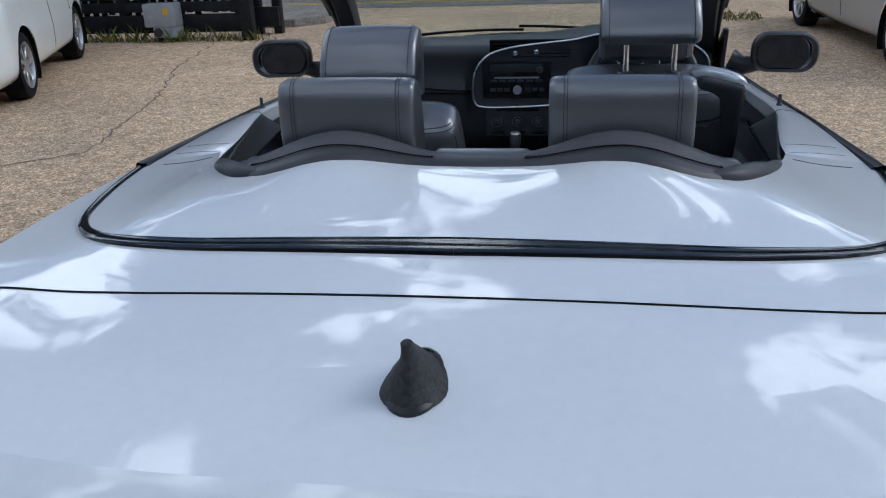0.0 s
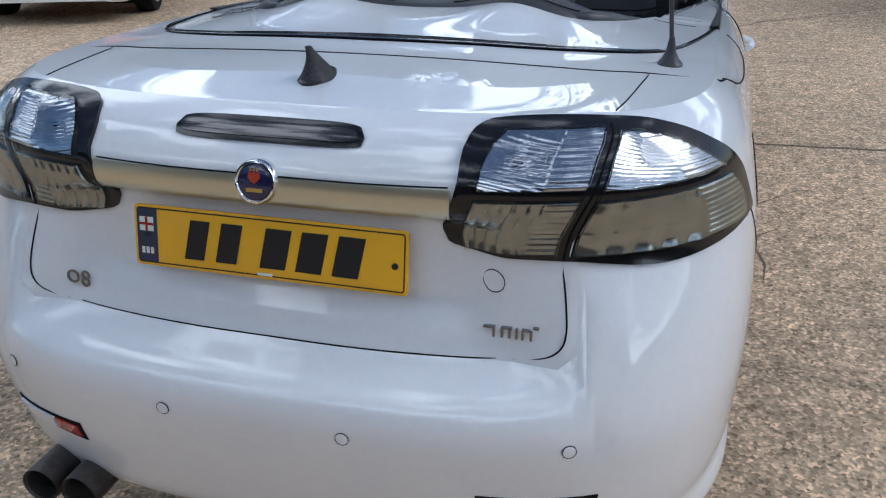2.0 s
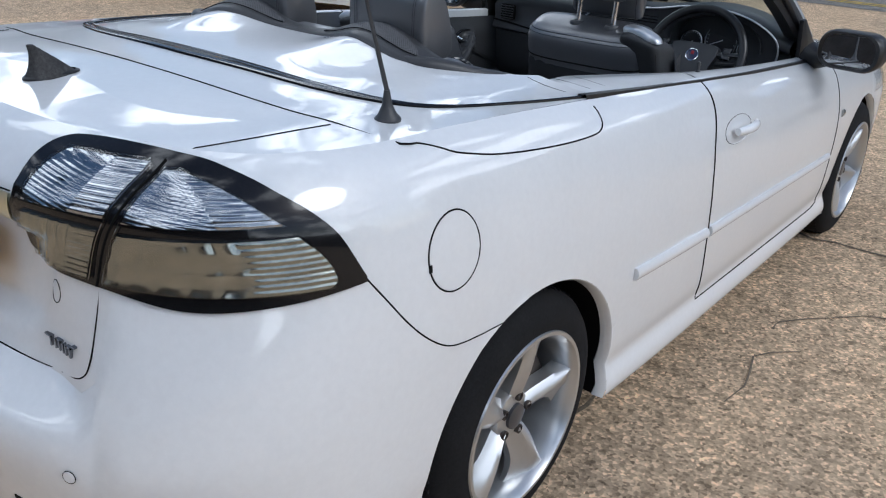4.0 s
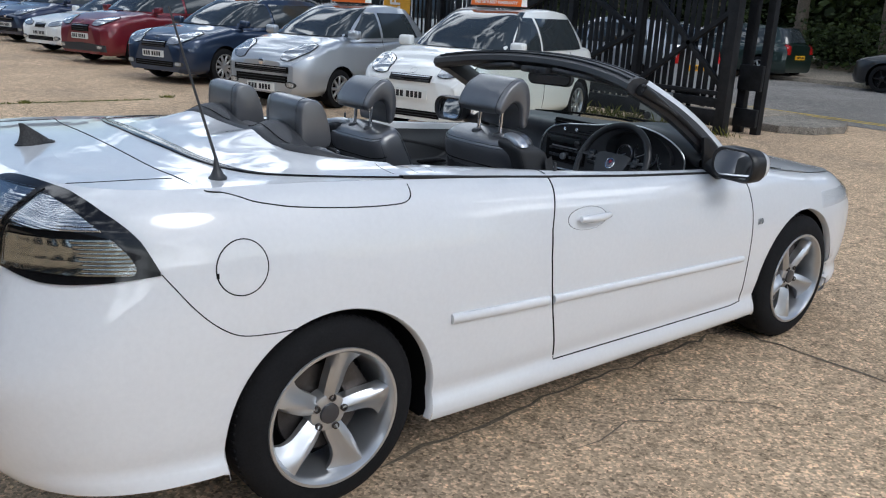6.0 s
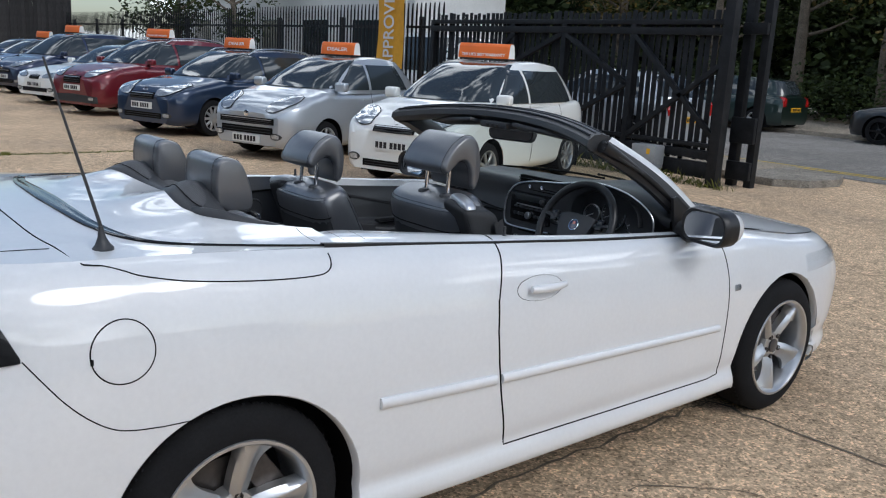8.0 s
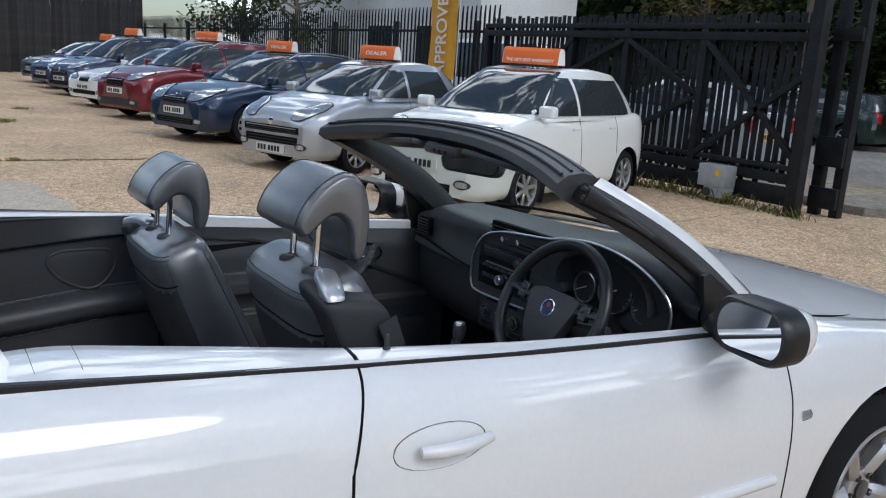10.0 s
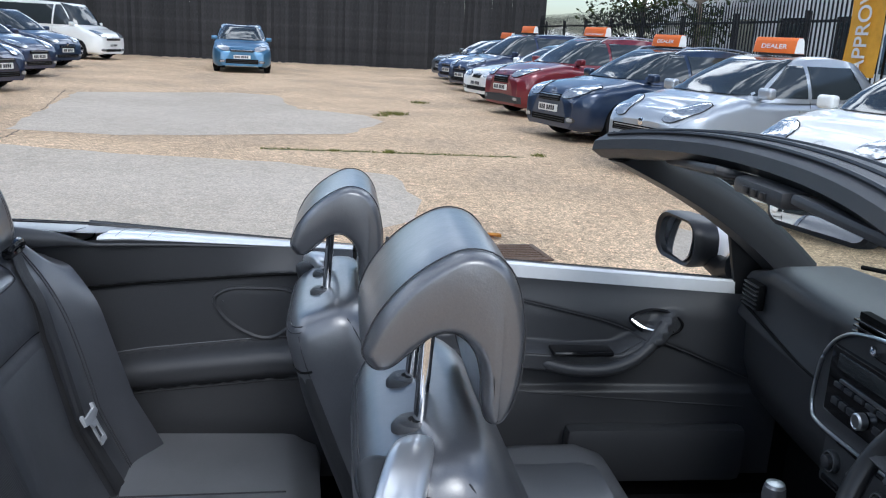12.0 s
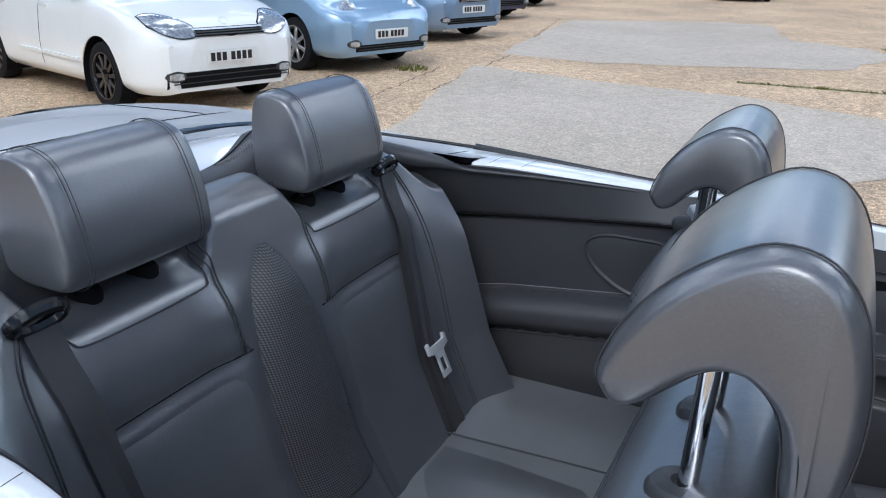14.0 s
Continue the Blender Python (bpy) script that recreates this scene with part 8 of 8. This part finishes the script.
for k, (x, y, h, mat, low, tr) in enumerate(((-6.6, 25.2, 9, leaf_mat, 3.0, .26), (-4.2, 26.5, 10, autumn_mat, 2.6, .3), (-9.4, 26.4, 9, autumn_mat, 1.6, .2), (-12.6, 26.8, 10, leaf_mat, 1.8, .25), (-16.5, 27.5, 9, leaf_mat, 2, .24), (-1.2, 26.2, 9, leaf_mat, 2.2, .24), (2.6, 27, 10, leaf_mat, 2.4, .28), (7.0, 27, 9, leaf_mat, 2.2, .24), (-29.5, 11.8, 6.5, leaf_mat, 1.9, .18), (-26.5, 12.6, 6, leaf_mat, 1.9, .16), (-21.5, 28, 10, autumn_mat, 2, .24))):
    tree(x, y, h, 20 + k, mat, low, .3 * math.sin(k * 2.1), tr)
bm = bmesh.new()
rng = random.Random(77)
for k in range(150):
    x = -24 + 42 * k / 150
    leaves(bm, rng, (x + rng.uniform(-.4, .4), 25.4 + rng.uniform(-.5, 1.8), rng.uniform(.2, 1.7)), .9, 110, .15)
tagged(quick_mesh("hedge", bm, hedge_mat), "dense wild hedge of shrubs beyond the road", "hedge", kind="stuff")
bm = bmesh.new()
for k in range(260):
    x = -40 + 64 * k / 260
    leaves(bm, rng, (x, 31.5 + rng.uniform(-1.2, 1.2), rng.uniform(.3, 9.5)), 2.0, 110, .42)
tagged(quick_mesh("far_woods", bm, leaf_mat), "dark mass of trees in the distance", "woods", kind="stuff")
# bumpy dark green wall added to block the bright gaps behind the trees
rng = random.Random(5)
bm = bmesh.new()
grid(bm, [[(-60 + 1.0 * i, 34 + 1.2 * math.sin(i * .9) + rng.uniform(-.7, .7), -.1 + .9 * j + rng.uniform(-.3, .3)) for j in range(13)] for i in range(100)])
tagged(link_mesh("backdrop", bm, material("dark green backdrop colour", (.016, .024, .009), .95, grain=.7, grain_size=3, stain=.5, stain_size=.8, spec=.1), smooth=False), "dark green bumpy wall added behind the trees", "woodland", kind="structure")
# rough verge under the trees
flat("verge", [(-90, 25.5), (90, 26.3), (90, 60), (-90, 60)], .03, material("earth and litter", (.10, .075, .045), .95, grain=.5, grain_size=30, stain=.4, stain_size=1.5), "dark earthy verge under the trees", category="ground")

# pale works building behind the fence
building = holder("works_building")
tagged(building, "pale rendered works building behind the fence", "building", kind="structure")
render_mat = material("pale render", (.62, .62, .60), .85, grain=.1, grain_size=20, stain=.12, stain_size=.5)
bm = bmesh.new()
box(bm, -38, -19, 15.2, 19, -.1, 6.5, .03)
part("wall", bm, render_mat, building)
for k in range(5):
    w = holder("window")
    w.parent = building
    bm = bmesh.new()
    box(bm, -22.5 - 3.4 * k, -20.6 - 3.4 * k, 15.14, 15.22, 1.3, 2.7, .01)
    part("frame", bm, render_mat, w)
    bm = bmesh.new()
    box(bm, -22.42 - 3.4 * k, -20.68 - 3.4 * k, 15.10, 15.15, 1.38, 2.62, .0)
    part("pane", bm, glass_car, w)
bm = bmesh.new()
box(bm, -38.3, -18.7, 14.9, 19.3, 6.5, 6.8, .03)
part("roof_edge", bm, render_mat, building)

# vans standing on the road side behind the fence
parked_car("white van standing behind the palisade fence", cream_white, (-17.4, 12.6), 88, 5.2, 1.95, 2.1, .8, 1.0, 1.15, .85, .33, 6, van=True, estate=True, group="cars on the road", detail=False, lamp=(.45, .86, .2))
parked_car("silver car standing behind the palisade fence", silver_metal, (-11.0, 12.9), 88, 4.2, 1.75, 1.48, .95, .88, .94, .7, .31, 7, group="cars on the road", detail=False)

# orange banner by the fence
banner = holder("banner", pose(-11.5, 9.06, 0))
tagged(banner, "orange yellow feather banner with white vertical lettering", "banner")
banner_mat = material("orange yellow cloth", (.72, .36, .03), .8, grain=.08, grain_size=300, stain=.12, stain_size=4)
bm = bmesh.new()
rows = []
for k in range(25):
    z = 1.20 + 1.75 * k / 24
    rows.append([(-.45 + .90 * j / 8 + .02 * math.sin(z * 3), .02 * math.sin(j * .9 + z * 4), z) for j in range(9)])
grid(bm, rows)
bmesh.ops.solidify(bm, geom=bm.faces[:], thickness=.004)
part("cloth", bm, banner_mat, banner)
bm = bmesh.new()
tube(bm, [(.47, .02, 0), (.47, .02, 3.1)], .014, 8)
part("pole", bm, satin, banner)
bm = bmesh.new()
box(bm, .27, .67, -.18, .2, 0, .05, .01)
part("foot", bm, grey_plastic, banner)
words("APPROVED", .5, sign_white, pose(0, -.035, 2.1, 90, 0, 0) @ pose(0, 0, 0, 0, 0, 90), "lettering", banner, fit_width=1.72, bold=.006)

# grey control box on the gate track
gbox = holder("control_box", pose(-4.85, 9.03, 0))
tagged(gbox, "grey metal gate motor box with a yellow warning label", "control box")
box_grey = material("grey box paint", (.34, .36, .37), .5, stain=.15, stain_size=6, grain=.05)
bm = bmesh.new()
box(bm, -.22, .20, -.11, .11, .19, .47, .012)
part("cabinet", bm, box_grey, gbox)
bm = bmesh.new()
box(bm, -.12, .20, -.10, .10, .06, .19, .01)
part("motor_housing", bm, box_grey, gbox)
bm = bmesh.new()
lathe(bm, [(.055, 0), (.055, .03), (.04, .035), (0, .035)], Matrix.Translation((-.05, -.10, .125)) @ pose(0, 0, 0, 90, 0, 0), 18)
part("motor", bm, grey_plastic, gbox)
bm = bmesh.new()
box(bm, .05, .11, -.1125, -.1105, .34, .42)
part("label", bm, plate_yellow, gbox, "yellow warning label", smooth=False)
for x in (-.08, .13):
    bm = bmesh.new()
    box(bm, x - .015, x + .015, -.05, .05, 0, .09)
    part("foot", bm, grey_plastic, gbox)

# drain cover and a fallen leaf
drain = holder("drain_cover", pose(-4.42, 2.15, 0, 0, 0, 8))
tagged(drain, "rusty iron drain grating set in the yard", "drain cover")
rust = material("rusty iron", (.13, .085, .06), .8, .3, grain=.4, grain_size=80)
for a in (-1, 1):
    bm = bmesh.new()
    box(bm, -.22, .22, a * .2 - .02, a * .2 + .02, -.02, .014, .003)
    part("frame", bm, rust, drain)
    bm = bmesh.new()
    box(bm, a * .2 - .02, a * .2 + .02, -.18, .18, -.02, .014, .003)
    part("frame", bm, rust, drain)
for k in range(7):
    bm = bmesh.new()
    box(bm, -.15 + .05 * k - .012, -.15 + .05 * k + .012, -.18, .18, -.02, .011, .002)
    part("bar", bm, rust, drain)
bm = bmesh.new()
grid(bm, [[(.09 * u, .05 * v * (1 - u * u), .012 + .02 * v * v + .01 * u) for v in (-1, -.5, 0, .5, 1)] for u in (-1, -.6, -.2, .2, .6, 1)])
leaf = link_mesh("fallen_leaf", bm, material("orange dead leaf", (.50, .22, .04), .7))
leaf.matrix_world = pose(-4.89, 2.08, 0, 0, 0, 30)
tagged(leaf, "single orange fallen leaf on the concrete", "leaf")

# weeds: tufts in the joints and along the gate
grass_mat = leaf_material("weed blades", (.11, .13, .03), .6)


def tuft(bm, rng, x, y, r, n, h):
    for _ in range(n):
        a, d = rng.uniform(0, math.tau), r * rng.random() ** .6
        p = Vector((x + d * math.cos(a), y + d * math.sin(a), 0))
        t, w = Vector((rng.gauss(0, .4), rng.gauss(0, .4), 1)).normalized() * h * rng.uniform(.4, 1.2), Vector((math.cos(a * 3), math.sin(a * 3), 0)) * .006
        m = p + t * .6 + Vector((0, 0, 0))
        bm.faces.new([bm.verts.new(p - w), bm.verts.new(p + w), bm.verts.new(m + w * .6 + t * .1), bm.verts.new(p + t + Vector((t.x, t.y, -.2 * h)) * .3)])


rng = random.Random(31)
bm = bmesh.new()
for x, y, r, n, h in ((-14.6, 1.85, .28, 260, .07), (-14.2, 1.6, .15, 90, .05), (-17.5, 2.6, .2, 140, .06), (-8.2, -3.8, .2, 200, .06), (-9.36, .8, .06, 60, .04), (-9.38, 1.5, .08, 90, .05), (-9.57, 3.5, .1, 80, .05)):
    tuft(bm, rng, x, y, r, n, h)
for k in range(60):
    tuft(bm, rng, -8.5 + 5.1 * k / 60 + rng.uniform(-.1, .1), 9.02 + rng.uniform(-.08, .1), .12, rng.randint(4, 26), rng.uniform(.06, .22))
for k in range(50):
    tuft(bm, rng, -9.37 + rng.uniform(-.03, .03), -.1 + 3.3 * k / 50, .04, 12, .03)
for x, y in ((1.5, 10.3), (2.0, 10.4), (1.0, 10.5), (2.4, 10.2)):
    tuft(bm, rng, x, y, .3, 160, .10)
tagged(quick_mesh("weeds", bm, grass_mat), "weeds and grass in joints of the yard and along the gate", "weeds", kind="stuff")
